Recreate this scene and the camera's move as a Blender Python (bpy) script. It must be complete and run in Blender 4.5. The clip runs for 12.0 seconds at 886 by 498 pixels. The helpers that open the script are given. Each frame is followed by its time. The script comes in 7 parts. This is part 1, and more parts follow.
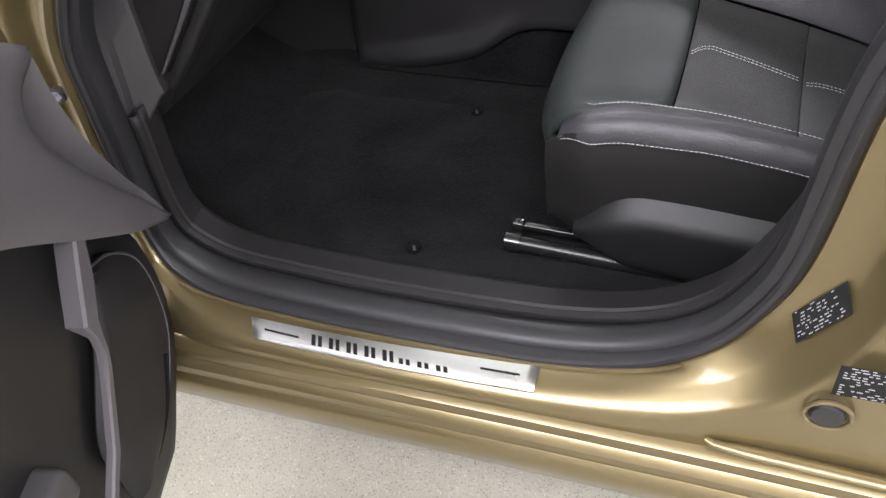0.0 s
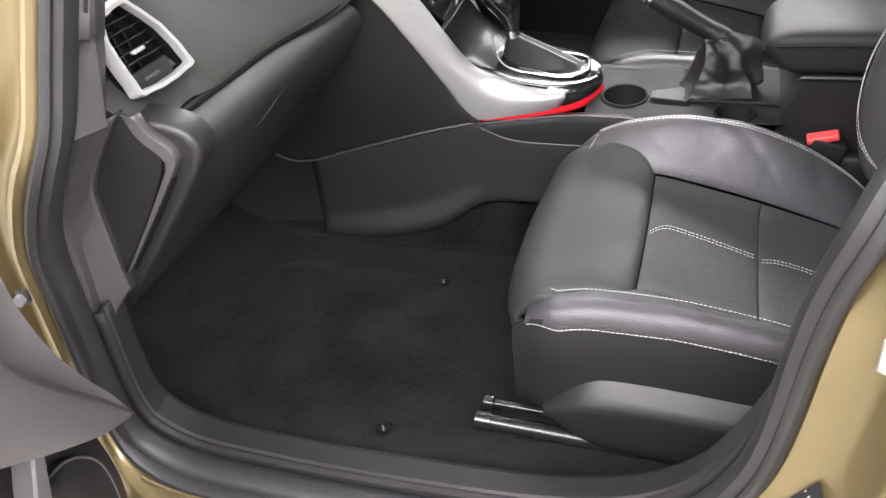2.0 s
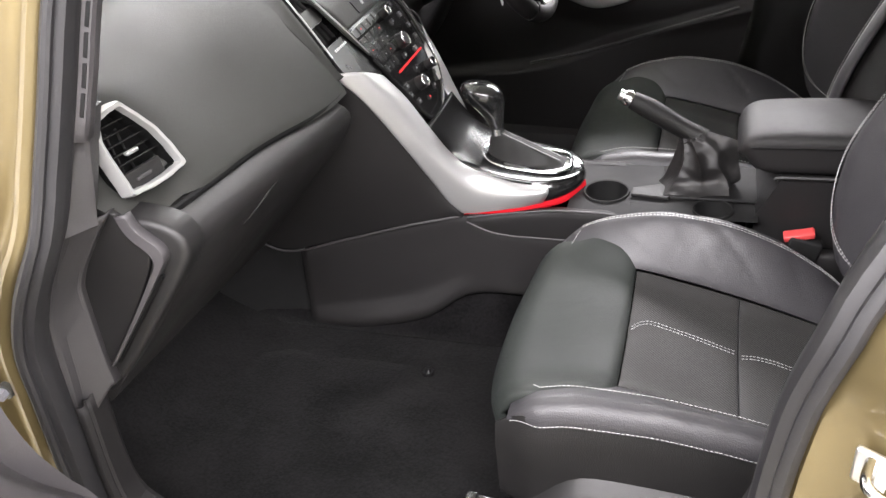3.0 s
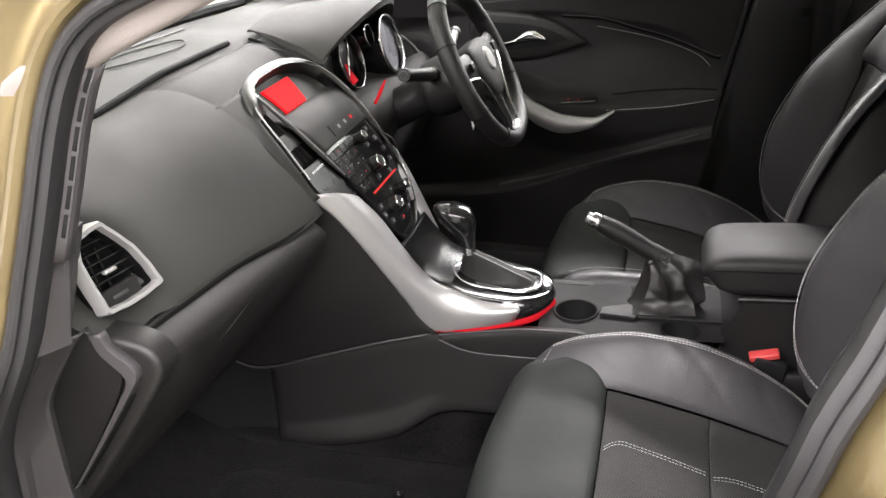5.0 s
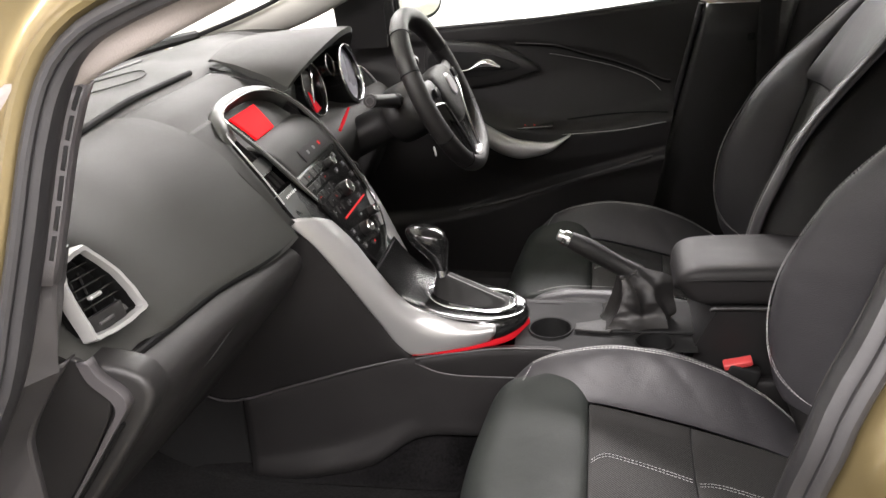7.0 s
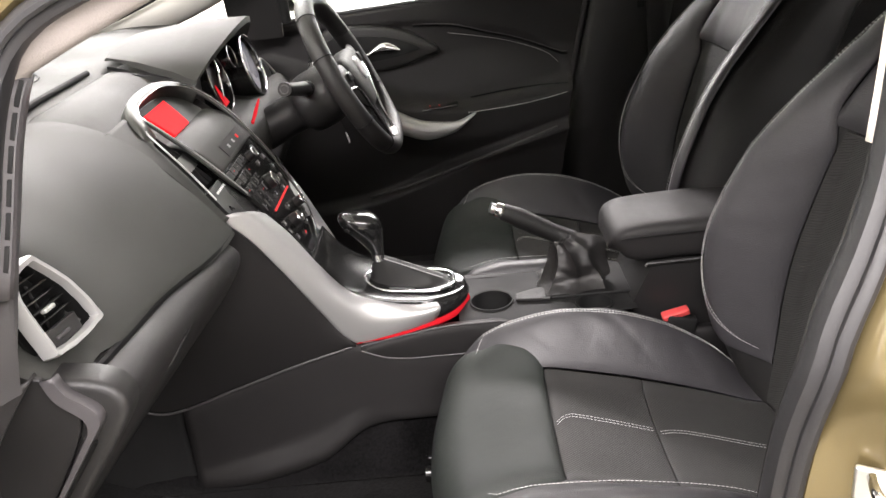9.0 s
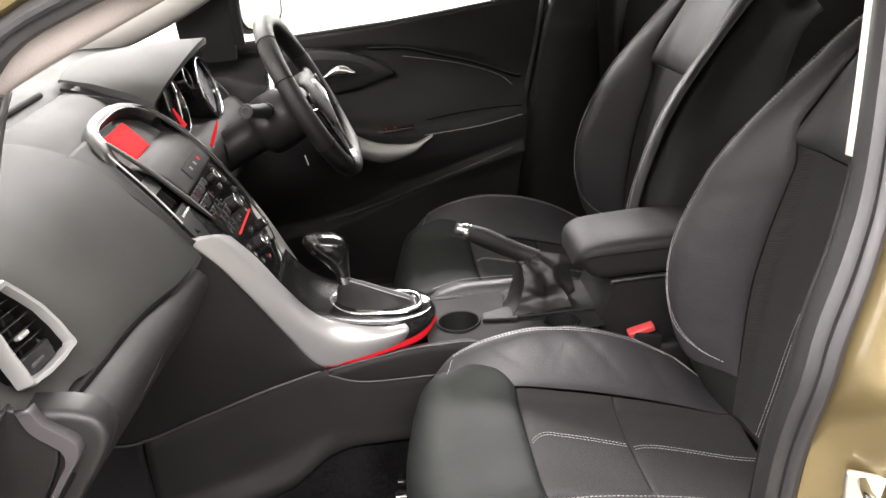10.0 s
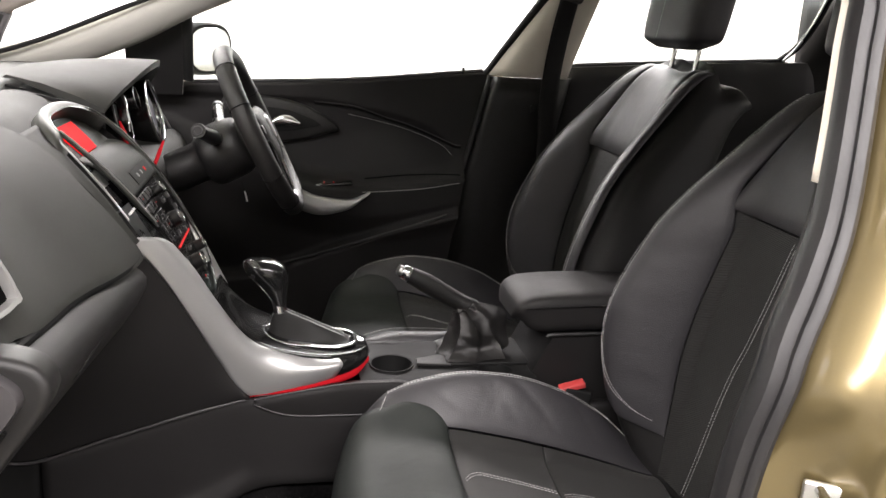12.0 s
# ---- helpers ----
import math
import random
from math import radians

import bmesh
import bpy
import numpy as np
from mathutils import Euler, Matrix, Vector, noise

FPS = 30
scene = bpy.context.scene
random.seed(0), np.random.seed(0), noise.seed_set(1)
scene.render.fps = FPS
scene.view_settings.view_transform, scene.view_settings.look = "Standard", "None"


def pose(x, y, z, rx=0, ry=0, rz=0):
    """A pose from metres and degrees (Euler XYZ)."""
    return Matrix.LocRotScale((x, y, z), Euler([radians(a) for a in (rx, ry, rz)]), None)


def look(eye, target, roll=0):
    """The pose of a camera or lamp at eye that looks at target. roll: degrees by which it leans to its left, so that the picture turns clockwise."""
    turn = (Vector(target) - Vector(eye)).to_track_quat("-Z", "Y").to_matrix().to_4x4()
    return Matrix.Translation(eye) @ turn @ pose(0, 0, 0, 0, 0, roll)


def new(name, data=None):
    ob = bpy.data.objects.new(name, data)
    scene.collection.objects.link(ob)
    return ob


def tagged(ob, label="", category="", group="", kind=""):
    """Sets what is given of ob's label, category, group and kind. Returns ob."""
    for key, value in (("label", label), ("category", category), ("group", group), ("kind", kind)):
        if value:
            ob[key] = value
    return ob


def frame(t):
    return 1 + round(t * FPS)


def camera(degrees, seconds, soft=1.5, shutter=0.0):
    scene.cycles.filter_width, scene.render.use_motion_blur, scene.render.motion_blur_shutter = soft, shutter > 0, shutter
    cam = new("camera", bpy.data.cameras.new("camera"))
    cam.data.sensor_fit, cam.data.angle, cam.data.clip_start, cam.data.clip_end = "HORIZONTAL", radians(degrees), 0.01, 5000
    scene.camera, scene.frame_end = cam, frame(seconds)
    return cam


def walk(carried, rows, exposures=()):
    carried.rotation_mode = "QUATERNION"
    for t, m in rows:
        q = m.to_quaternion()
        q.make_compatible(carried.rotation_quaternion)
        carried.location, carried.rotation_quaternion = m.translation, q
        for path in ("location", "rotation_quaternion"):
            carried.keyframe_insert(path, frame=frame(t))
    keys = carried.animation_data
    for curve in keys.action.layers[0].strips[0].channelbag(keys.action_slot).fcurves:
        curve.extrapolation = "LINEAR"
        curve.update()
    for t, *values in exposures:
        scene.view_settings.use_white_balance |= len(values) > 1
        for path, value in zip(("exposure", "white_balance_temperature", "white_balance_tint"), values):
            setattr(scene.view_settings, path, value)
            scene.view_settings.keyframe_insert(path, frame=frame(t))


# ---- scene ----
cam = camera(55.4, 12.0)
PATH = [
    (0, (0.123, -1.468, 1.334), (-0.481, -0.213, -0.101), -9.3),
    (0.5, (0.114, -1.448, 1.349), (-0.487, -0.15, -0.05), -8.9),
    (1, (0.113, -1.434, 1.359), (-0.484, -0.09, 0.004), -8.7),
    (1.5, (0.112, -1.421, 1.378), (-0.473, -0.016, 0.082), -8.2),
    (2, (0.113, -1.415, 1.399), (-0.457, 0.06, 0.176), -7.6),
    (2.5, (0.124, -1.415, 1.415), (-0.442, 0.124, 0.27), -7.0),
    (3, (0.124, -1.413, 1.428), (-0.439, 0.177, 0.354), -6.2),
    (3.5, (0.128, -1.415, 1.435), (-0.434, 0.218, 0.428), -5.8),
    (3.7, (0.127, -1.418, 1.442), (-0.429, 0.232, 0.457), -5.6),
    (5.3, (0.12, -1.431, 1.447), (-0.382, 0.327, 0.637), -4.0),
    (5.5, (0.126, -1.437, 1.438), (-0.377, 0.333, 0.655), -4.0),
    (6, (0.123, -1.438, 1.435), (-0.353, 0.353, 0.682), -3.6),
    (6.5, (0.098, -1.441, 1.422), (-0.32, 0.361, 0.661), -3.5),
    (7, (0.054, -1.454, 1.422), (-0.309, 0.355, 0.649), -4.2),
    (9, (-0.063, -1.462, 1.404), (-0.133, 0.365, 0.593), -6.3),
    (9.5, (-0.088, -1.459, 1.407), (-0.084, 0.373, 0.605), -6.6),
    (10, (-0.12, -1.459, 1.4), (-0.035, 0.385, 0.63), -5.3),
    (10.5, (-0.153, -1.473, 1.373), (0.016, 0.393, 0.675), -2.7),
    (11, (-0.183, -1.483, 1.352), (0.077, 0.405, 0.747), -1.1),
    (11.5, (-0.201, -1.481, 1.308), (0.12, 0.412, 0.748), 0.9),
    (12, (-0.219, -1.491, 1.281), (0.129, 0.406, 0.752), 2.9),
]
EXPOSURES = [(0, -0.15, 6080, 11), (0.6, 0.32, 6120, 11), (1.0, 0.57, 6160, 11), (1.6, 0.82, 6220, 11), (2.4, 0.74, 6300, 10), (3.4, 0.72, 6380, 10), (4.6, 0.42, 6480, 10), (5.6, 0.23, 6560, 10), (7.0, 0.22, 6600, 10), (9.0, 0.53, 6620, 10), (9.8, 0.48, 6620, 10), (10.5, 0.44, 6620, 10), (11.0, 0.34, 6620, 10), (11.5, -0.10, 6620, 10), (12, -0.08, 6620, 10)]
walk(cam, [(t, look(eye, target, roll)) for t, eye, target, roll in PATH], EXPOSURES)

# ---- light ----
world = bpy.data.worlds.new("studio")
scene.world = world
world.use_nodes = True
world.node_tree.nodes["Background"].inputs[0].default_value = (1.0, 0.98, 0.95, 1)
world.node_tree.nodes["Background"].inputs[1].default_value = 0.25


def area_lamp(name, m, sx, sy, watts, colour):
    d = bpy.data.lights.new(name, "AREA")
    d.shape, d.size, d.size_y, d.energy, d.color = "RECTANGLE", sx, sy, watts, colour
    ob = new(name, d)
    ob.matrix_world = m
    return ob


LAMP = (1.0, 0.946, 0.960)
area_lamp("ceiling_lamp", look((-0.2, -2.6, 3.0), (-0.2, -1.6, 0.0)), 5.5, 1.0, 380, LAMP)
area_lamp("corner_lamp", look((4.3, -2.4, 1.9), (-0.6, -0.7, 0.8)), 1.6, 1.8, 110, LAMP)
area_lamp("ceiling_lamp", look((0.0, 3.1, 3.05), (0.0, 2.8, 0.0)), 6.0, 0.9, 680, LAMP)
area_lamp("ceiling_lamp", look((-3.8, 0.0, 3.05), (-3.0, 0.0, 0.0)), 1.0, 5.0, 110, LAMP)


# ---- materials ----
def material(name, base, rough=0.5, metal=0.0, bump=0.0, scale=60.0, vary=0.15, spec=0.5, kind="noise", coat=0.0, rvary=0.1, big=6.0, sheen=0.0, relief=0.0, spread=0.5):
    m = bpy.data.materials.new(name)
    m.use_nodes = True
    nt = m.node_tree
    b = nt.nodes["Principled BSDF"]
    b.inputs["Metallic"].default_value = metal
    b.inputs["Specular IOR Level"].default_value = spec
    b.inputs["Coat Weight"].default_value = coat
    b.inputs["Coat Roughness"].default_value = 0.08
    if sheen:
        b.inputs["Sheen Weight"].default_value = sheen
        b.inputs["Sheen Roughness"].default_value = 0.6
    tc = nt.nodes.new("ShaderNodeTexCoord")
    fine = nt.nodes.new({"voronoi": "ShaderNodeTexVoronoi", "weave": "ShaderNodeTexWave"}.get(kind, "ShaderNodeTexNoise"))
    fine.inputs["Scale"].default_value = scale
    if kind == "weave":
        fine.bands_direction = "DIAGONAL"
        fine.inputs["Distortion"].default_value = 0.35
        fine.inputs["Detail Scale"].default_value = 3.0
    wide = nt.nodes.new("ShaderNodeTexNoise")
    wide.inputs["Scale"].default_value = big
    wide.inputs["Detail"].default_value = 4
    for n in (fine, wide):
        nt.links.new(tc.outputs["Object"], n.inputs["Vector"])
    fo = fine.outputs["Distance"] if kind == "voronoi" else fine.outputs["Fac"]
    mix = nt.nodes.new("ShaderNodeMath")
    mix.operation = "ADD"
    nt.links.new(fo, mix.inputs[0])
    nt.links.new(wide.outputs["Fac"], mix.inputs[1])
    ramp = nt.nodes.new("ShaderNodeMapRange")
    ramp.inputs["From Min"].default_value, ramp.inputs["From Max"].default_value = 1 - spread, 1 + spread
    ramp.inputs["To Min"].default_value, ramp.inputs["To Max"].default_value = 1 - vary, 1 + vary
    nt.links.new(mix.outputs[0], ramp.inputs["Value"])
    mul = nt.nodes.new("ShaderNodeVectorMath")
    mul.operation = "SCALE"
    mul.inputs[0].default_value = base
    nt.links.new(ramp.outputs[0], mul.inputs["Scale"])
    nt.links.new(mul.outputs[0], b.inputs["Base Color"])
    rr = nt.nodes.new("ShaderNodeMapRange")
    rr.inputs["From Min"].default_value, rr.inputs["From Max"].default_value = 0.3, 0.7
    rr.inputs["To Min"].default_value, rr.inputs["To Max"].default_value = max(0.02, rough - rvary), min(1, rough + rvary)
    nt.links.new(wide.outputs["Fac"], rr.inputs["Value"])
    nt.links.new(rr.outputs[0], b.inputs["Roughness"])
    if relief:
        b2 = nt.nodes.new("ShaderNodeBump")
        b2.inputs["Strength"].default_value, b2.inputs["Distance"].default_value = 0.6, relief
        nt.links.new(wide.outputs["Fac"], b2.inputs["Height"])
        nt.links.new(b2.outputs[0], b.inputs["Normal"])
    if bump:
        bp = nt.nodes.new("ShaderNodeBump")
        bp.inputs["Strength"].default_value = bump
        bp.inputs["Distance"].default_value = 0.001
        nt.links.new(fo, bp.inputs["Height"])
        if relief:
            nt.links.new(b2.outputs[0], bp.inputs["Normal"])
        nt.links.new(bp.outputs[0], b.inputs["Normal"])
    return m


def lit(name, colour, strength):
    m = bpy.data.materials.new(name)
    m.use_nodes = True
    b = m.node_tree.nodes["Principled BSDF"]
    b.inputs["Base Color"].default_value = (colour[0] * 0.2, colour[1] * 0.2, colour[2] * 0.2, 1)
    b.inputs["Specular IOR Level"].default_value = 0.1
    b.inputs["Roughness"].default_value = 0.8
    b.inputs["Emission Color"].default_value = (*colour, 1)
    b.inputs["Emission Strength"].default_value = strength
    return m


def glass(name, tint):
    m = bpy.data.materials.new(name)
    m.use_nodes = True
    nt = m.node_tree
    nt.nodes.clear()
    out = nt.nodes.new("ShaderNodeOutputMaterial")
    tr, gl, mx = nt.nodes.new("ShaderNodeBsdfTransparent"), nt.nodes.new("ShaderNodeBsdfGlossy"), nt.nodes.new("ShaderNodeMixShader")
    tr.inputs[0].default_value = (*tint, 1)
    gl.inputs["Roughness"].default_value = 0.02
    mx.inputs[0].default_value = 0.06
    nt.links.new(tr.outputs[0], mx.inputs[1])
    nt.links.new(gl.outputs[0], mx.inputs[2])
    nt.links.new(mx.outputs[0], out.inputs[0])
    return m


LEATHER = material("black_leather", (0.0265, 0.0252, 0.0280), 0.52, bump=0.32, scale=520, vary=0.16, kind="voronoi", rvary=0.08, big=9, spec=0.72)
PAD_LEATHER = material("matt_black_leather", (0.0190, 0.0220, 0.0200), 0.56, bump=0.25, scale=800, vary=0.14, kind="voronoi", rvary=0.08, big=7, spec=0.28)
LEATHER_SIDE = material("black_vinyl", (0.0095, 0.0090, 0.0088), 0.55, spec=0.35, bump=0.3, scale=500, vary=0.12, kind="voronoi")
GAITER = material("thin_glove_leather", (0.0125, 0.0118, 0.0115), 0.46, bump=0.3, scale=900, vary=0.15, kind="voronoi", rvary=0.08, spec=0.5)
FABRIC = material("woven_black_fabric", (0.0140, 0.0136, 0.0126), 0.66, bump=0.45, scale=120, vary=0.25, kind="weave", spec=0.3, sheen=0.08)
DASH = material("soft_dash_skin", (0.0250, 0.0254, 0.0230), 0.62, bump=0.30, scale=800, vary=0.12, kind="voronoi", rvary=0.06, spec=0.28)
DOORPL = material("grey_door_skin", (0.074, 0.069, 0.073), 0.45, bump=0.25, scale=650, vary=0.1, kind="voronoi", rvary=0.06)
PLASTIC = material("grained_plastic", (0.0128, 0.0123, 0.0123), 0.43, bump=0.22, scale=1000, vary=0.1, kind="voronoi", rvary=0.05, spec=0.4)
KICKPL = material("dark_grey_trim", (0.026, 0.0245, 0.0255), 0.5, bump=0.2, scale=1000, vary=0.1, kind="voronoi", rvary=0.06)
GREYPL = material("grey_trim_plastic", (0.047, 0.044, 0.046), 0.48, bump=0.15, scale=1000, vary=0.08, kind="voronoi", rvary=0.05)
LOWPL = material("dark_hard_plastic", (0.0135, 0.0126, 0.0127), 0.58, bump=0.2, scale=1000, vary=0.1, kind="voronoi", spec=0.3)
CARPET = material("black_needle_carpet", (0.0043, 0.0040, 0.0042), 0.95, bump=1.0, scale=190, vary=0.9, spec=0.04, big=11, sheen=0.06, relief=0.006, spread=0.24)
RUBBER = material("door_seal_rubber", (0.0170, 0.0165, 0.0176), 0.47, bump=0.15, scale=300, vary=0.10, rvary=0.08, spec=0.5)
GOLD = material("gold_metallic_paint", (0.196, 0.154, 0.074), 0.36, metal=0.7, scale=900, vary=0.06, coat=0.6, rvary=0.04)
SILVER = material("satin_silver_trim", (0.43, 0.43, 0.425), 0.38, metal=0.55, bump=0.02, scale=500, vary=0.03, rvary=0.03)
CHROME = material("chrome", (0.66, 0.66, 0.66), 0.16, metal=1.0, vary=0.02, rvary=0.03)
STEEL = material("brushed_steel", (0.90, 0.90, 0.90), 0.34, metal=1.0, vary=0.05, scale=200)
GLOSS = material("gloss_black", (0.010, 0.010, 0.010), 0.17, vary=0.05, spec=0.6, coat=0.4, rvary=0.04)
MATT = material("matt_black", (0.008, 0.008, 0.008), 0.7, vary=0.2, spec=0.25)
SATIN = material("satin_piano_black", (0.0095, 0.0095, 0.0095), 0.29, vary=0.06, spec=0.45, rvary=0.05)
# pillar cloth with the passenger side's shade put into its colour
SHADECLOTH = material("shaded_pillar_cloth", (0.24, 0.215, 0.20), 0.9, bump=0.4, scale=500, vary=0.08)
# paler than the pillar cloth so that the headliner bounces more light
HEADCLOTH = material("bounce_headliner_cloth", (0.80, 0.78, 0.74), 0.9, bump=0.4, scale=500, vary=0.06)
# the same pillar cloth, with part of the shade in its colour
HALFSHADECLOTH = material("half_shaded_pillar_cloth", (0.40, 0.39, 0.355), 0.9, bump=0.4, scale=500, vary=0.08)
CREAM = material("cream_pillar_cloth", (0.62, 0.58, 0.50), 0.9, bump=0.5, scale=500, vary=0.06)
BLACK = material("deep_black", (0.004, 0.004, 0.004), 0.75, vary=0.1, spec=0.15)
THREAD = material("grey_thread", (0.50, 0.50, 0.49), 0.7, vary=0.1)
BEZEL = material("satin_grey_bezel", (0.050, 0.051, 0.047), 0.42, metal=0.3, bump=0.02, scale=500, vary=0.04, rvary=0.04)
DIAL = material("grey_dial_cover", (0.20, 0.20, 0.225), 0.3, vary=0.1)
WHITE = material("white_painted_wall", (0.85, 0.85, 0.84), 0.7, bump=0.1, scale=40, vary=0.03)
# for the unseen south wall: grey stands in for its dimmer light
DIMWALL = material("dimmed_wall", (0.36, 0.36, 0.355), 0.7, bump=0.1, scale=40, vary=0.05)
REDPL = material("red_plastic", (0.52, 0.055, 0.055), 0.4, vary=0.05)
LABEL = material("black_label_film", (0.008, 0.008, 0.008), 0.6, vary=0.05, spec=0.25)
PRINT = material("pale_print", (0.30, 0.30, 0.30), 0.6, vary=0.2)
INK = material("white_print", (0.75, 0.75, 0.75), 0.6, vary=0.03)
SCREEN = lit("red_display", (1.0, 0.012, 0.018), 0.95)
GLOW = lit("red_ambient_glow", (0.9, 0.016, 0.03), 0.36)
DIM = lit("red_backlight", (1.0, 0.05, 0.05), 0.6)
PANE = glass("clear_glass", (0.93, 0.96, 0.95))


def floor_material():
    m = material("speckled_epoxy_floor", (0.36, 0.345, 0.285), 0.4, vary=0.10, scale=25, rvary=0.05)
    nt = m.node_tree
    b = nt.nodes["Principled BSDF"]
    src = b.inputs["Base Color"].links[0].from_socket
    tc = nt.nodes.new("ShaderNodeTexCoord")
    for scale, limit, colour in ((150, 0.20, (0.17, 0.16, 0.12, 1)), (140, 0.18, (0.52, 0.50, 0.44, 1)), (300, 0.28, (0.25, 0.24, 0.19, 1))):
        v = nt.nodes.new("ShaderNodeTexVoronoi")
        v.inputs["Scale"].default_value = scale
        nt.links.new(tc.outputs["Object"], v.inputs["Vector"])
        c = nt.nodes.new("ShaderNodeMath")
        c.operation, c.inputs[1].default_value = "LESS_THAN", limit
        nt.links.new(v.outputs["Distance"], c.inputs[0])
        mx = nt.nodes.new("ShaderNodeMix")
        mx.data_type = "RGBA"
        nt.links.new(c.outputs[0], mx.inputs["Factor"])
        nt.links.new(src, mx.inputs[6])
        mx.inputs[7].default_value = colour
        src = mx.outputs[2]
    nt.links.new(src, b.inputs["Base Color"])
    return m


EPOXY = floor_material()


def creased(m, scale, depth, strength):
    # soft, wandering creases of stretched hide under the fine grain
    nt = m.node_tree
    b = nt.nodes["Principled BSDF"]
    grain = b.inputs["Normal"].links[0].from_node
    tc = nt.nodes.new("ShaderNodeTexCoord")
    warp = nt.nodes.new("ShaderNodeTexNoise")
    warp.inputs["Scale"].default_value, warp.inputs["Detail"].default_value = scale * 0.5, 3.0
    mixv = nt.nodes.new("ShaderNodeVectorMath")
    mixv.operation = "MULTIPLY_ADD"
    mixv.inputs[1].default_value = (0.10, 0.10, 0.10)
    nt.links.new(tc.outputs["Object"], warp.inputs["Vector"])
    nt.links.new(warp.outputs["Color"], mixv.inputs[0])
    nt.links.new(tc.outputs["Object"], mixv.inputs[2])
    fold = nt.nodes.new("ShaderNodeTexNoise")
    fold.inputs["Scale"].default_value, fold.inputs["Detail"].default_value = scale, 2.5
    fold.inputs["Roughness"].default_value = 0.55
    nt.links.new(mixv.outputs[0], fold.inputs["Vector"])
    bp = nt.nodes.new("ShaderNodeBump")
    bp.inputs["Strength"].default_value, bp.inputs["Distance"].default_value = strength, depth
    nt.links.new(fold.outputs["Fac"], bp.inputs["Height"])
    nt.links.new(bp.outputs[0], grain.inputs["Normal"])


creased(LEATHER, 20.0, 0.005, 0.22)
creased(PAD_LEATHER, 18.0, 0.004, 0.3)


# ---- mesh tools ----
def smooth_line(pts, n, closed=False):
    """Resample points along a Catmull-Rom curve, evenly in length."""
    p = np.array(pts, float)
    if len(p) < 3:
        t = np.linspace(0, 1, n)[:, None]
        return p[0] * (1 - t) + p[-1] * t
    q = np.vstack([p[-1], p, p[0], p[1]]) if closed else np.vstack([2 * p[0] - p[1], p, 2 * p[-1] - p[-2]])
    out = []
    for i in range(1, len(q) - 2):
        for t in np.linspace(0, 1, 12, endpoint=False):
            a, b, c, d = q[i - 1], q[i], q[i + 1], q[i + 2]
            out.append(0.5 * (2 * b + (c - a) * t + (2 * a - 5 * b + 4 * c - d) * t * t + (3 * b - a - 3 * c + d) * t ** 3))
    out.append(q[-2])
    out = np.array(out)
    s = np.concatenate([[0], np.cumsum(np.linalg.norm(np.diff(out, axis=0), axis=1))])
    want = np.linspace(0, s[-1], n + 1)[:-1] if closed else np.linspace(0, s[-1], n)
    return np.stack([np.interp(want, s, out[:, k]) for k in range(out.shape[1])], 1)


def mesh_object(name, verts, faces, mat, parent=None, label="", smooth=True, sharp=40):
    me = bpy.data.meshes.new(name)
    me.from_pydata([tuple(map(float, v)) for v in verts], [], [tuple(int(i) for i in f) for f in faces])
    bm = bmesh.new()
    bm.from_mesh(me)
    bmesh.ops.remove_doubles(bm, verts=bm.verts, dist=1e-5)
    bmesh.ops.recalc_face_normals(bm, faces=bm.faces)
    for f in bm.faces:
        f.smooth = smooth
    for e in bm.edges:
        if len(e.link_faces) == 2 and e.calc_face_angle(0) > radians(sharp):
            e.smooth = False
    bm.to_mesh(me)
    bm.free()
    me.materials.append(mat)
    ob = new(name, me)
    if parent is not None:
        ob.parent = parent
        ob.matrix_parent_inverse = parent.matrix_basis.inverted()
    if label:
        ob["label"] = label
    return ob


def thing(name, label, category, group="", kind="", at=(0, 0, 0)):
    ob = new(name)
    ob.location = at
    ob.empty_display_size = 0.05
    return tagged(ob, label, category, group, kind)


def grid_faces(nu, nv, cu=False, cv=False, base=0):
    f = []
    for i in range(nu if cu else nu - 1):
        for j in range(nv if cv else nv - 1):
            a, b = i * nv + j, ((i + 1) % nu) * nv + j
            c, d = ((i + 1) % nu) * nv + (j + 1) % nv, i * nv + (j + 1) % nv
            f.append((base + a, base + b, base + c, base + d))
    return f


def loft(name, sections, mat, parent=None, label="", nu=24, nv=24, ring=True, caps=True, smooth=True, thick=0.0, ends=False, raw=False, sharp=40):
    """A skin over cross-sections (each a list of 3D points, alike in number). ring: the sections are closed loops; ends: the row of sections closes."""
    if raw:
        g = np.array(sections, float)
    else:
        g = np.array([smooth_line(s, nv, ring) for s in sections])
        g = np.stack([smooth_line(g[:, j], nu, ends) for j in range(g.shape[1])], 1)
    nu, nv = g.shape[0], g.shape[1]
    v = g.reshape(-1, 3)
    f = grid_faces(nu, nv, ends, ring)
    if ring and caps and not ends:
        f.append(tuple(range(nv)))
        f.append(tuple((nu - 1) * nv + j for j in range(nv)))
    ob = mesh_object(name, v, f, mat, parent, label, smooth, sharp)
    if thick:
        mod = ob.modifiers.new("thickness", "SOLIDIFY")
        mod.thickness, mod.offset = thick, 0
    return ob


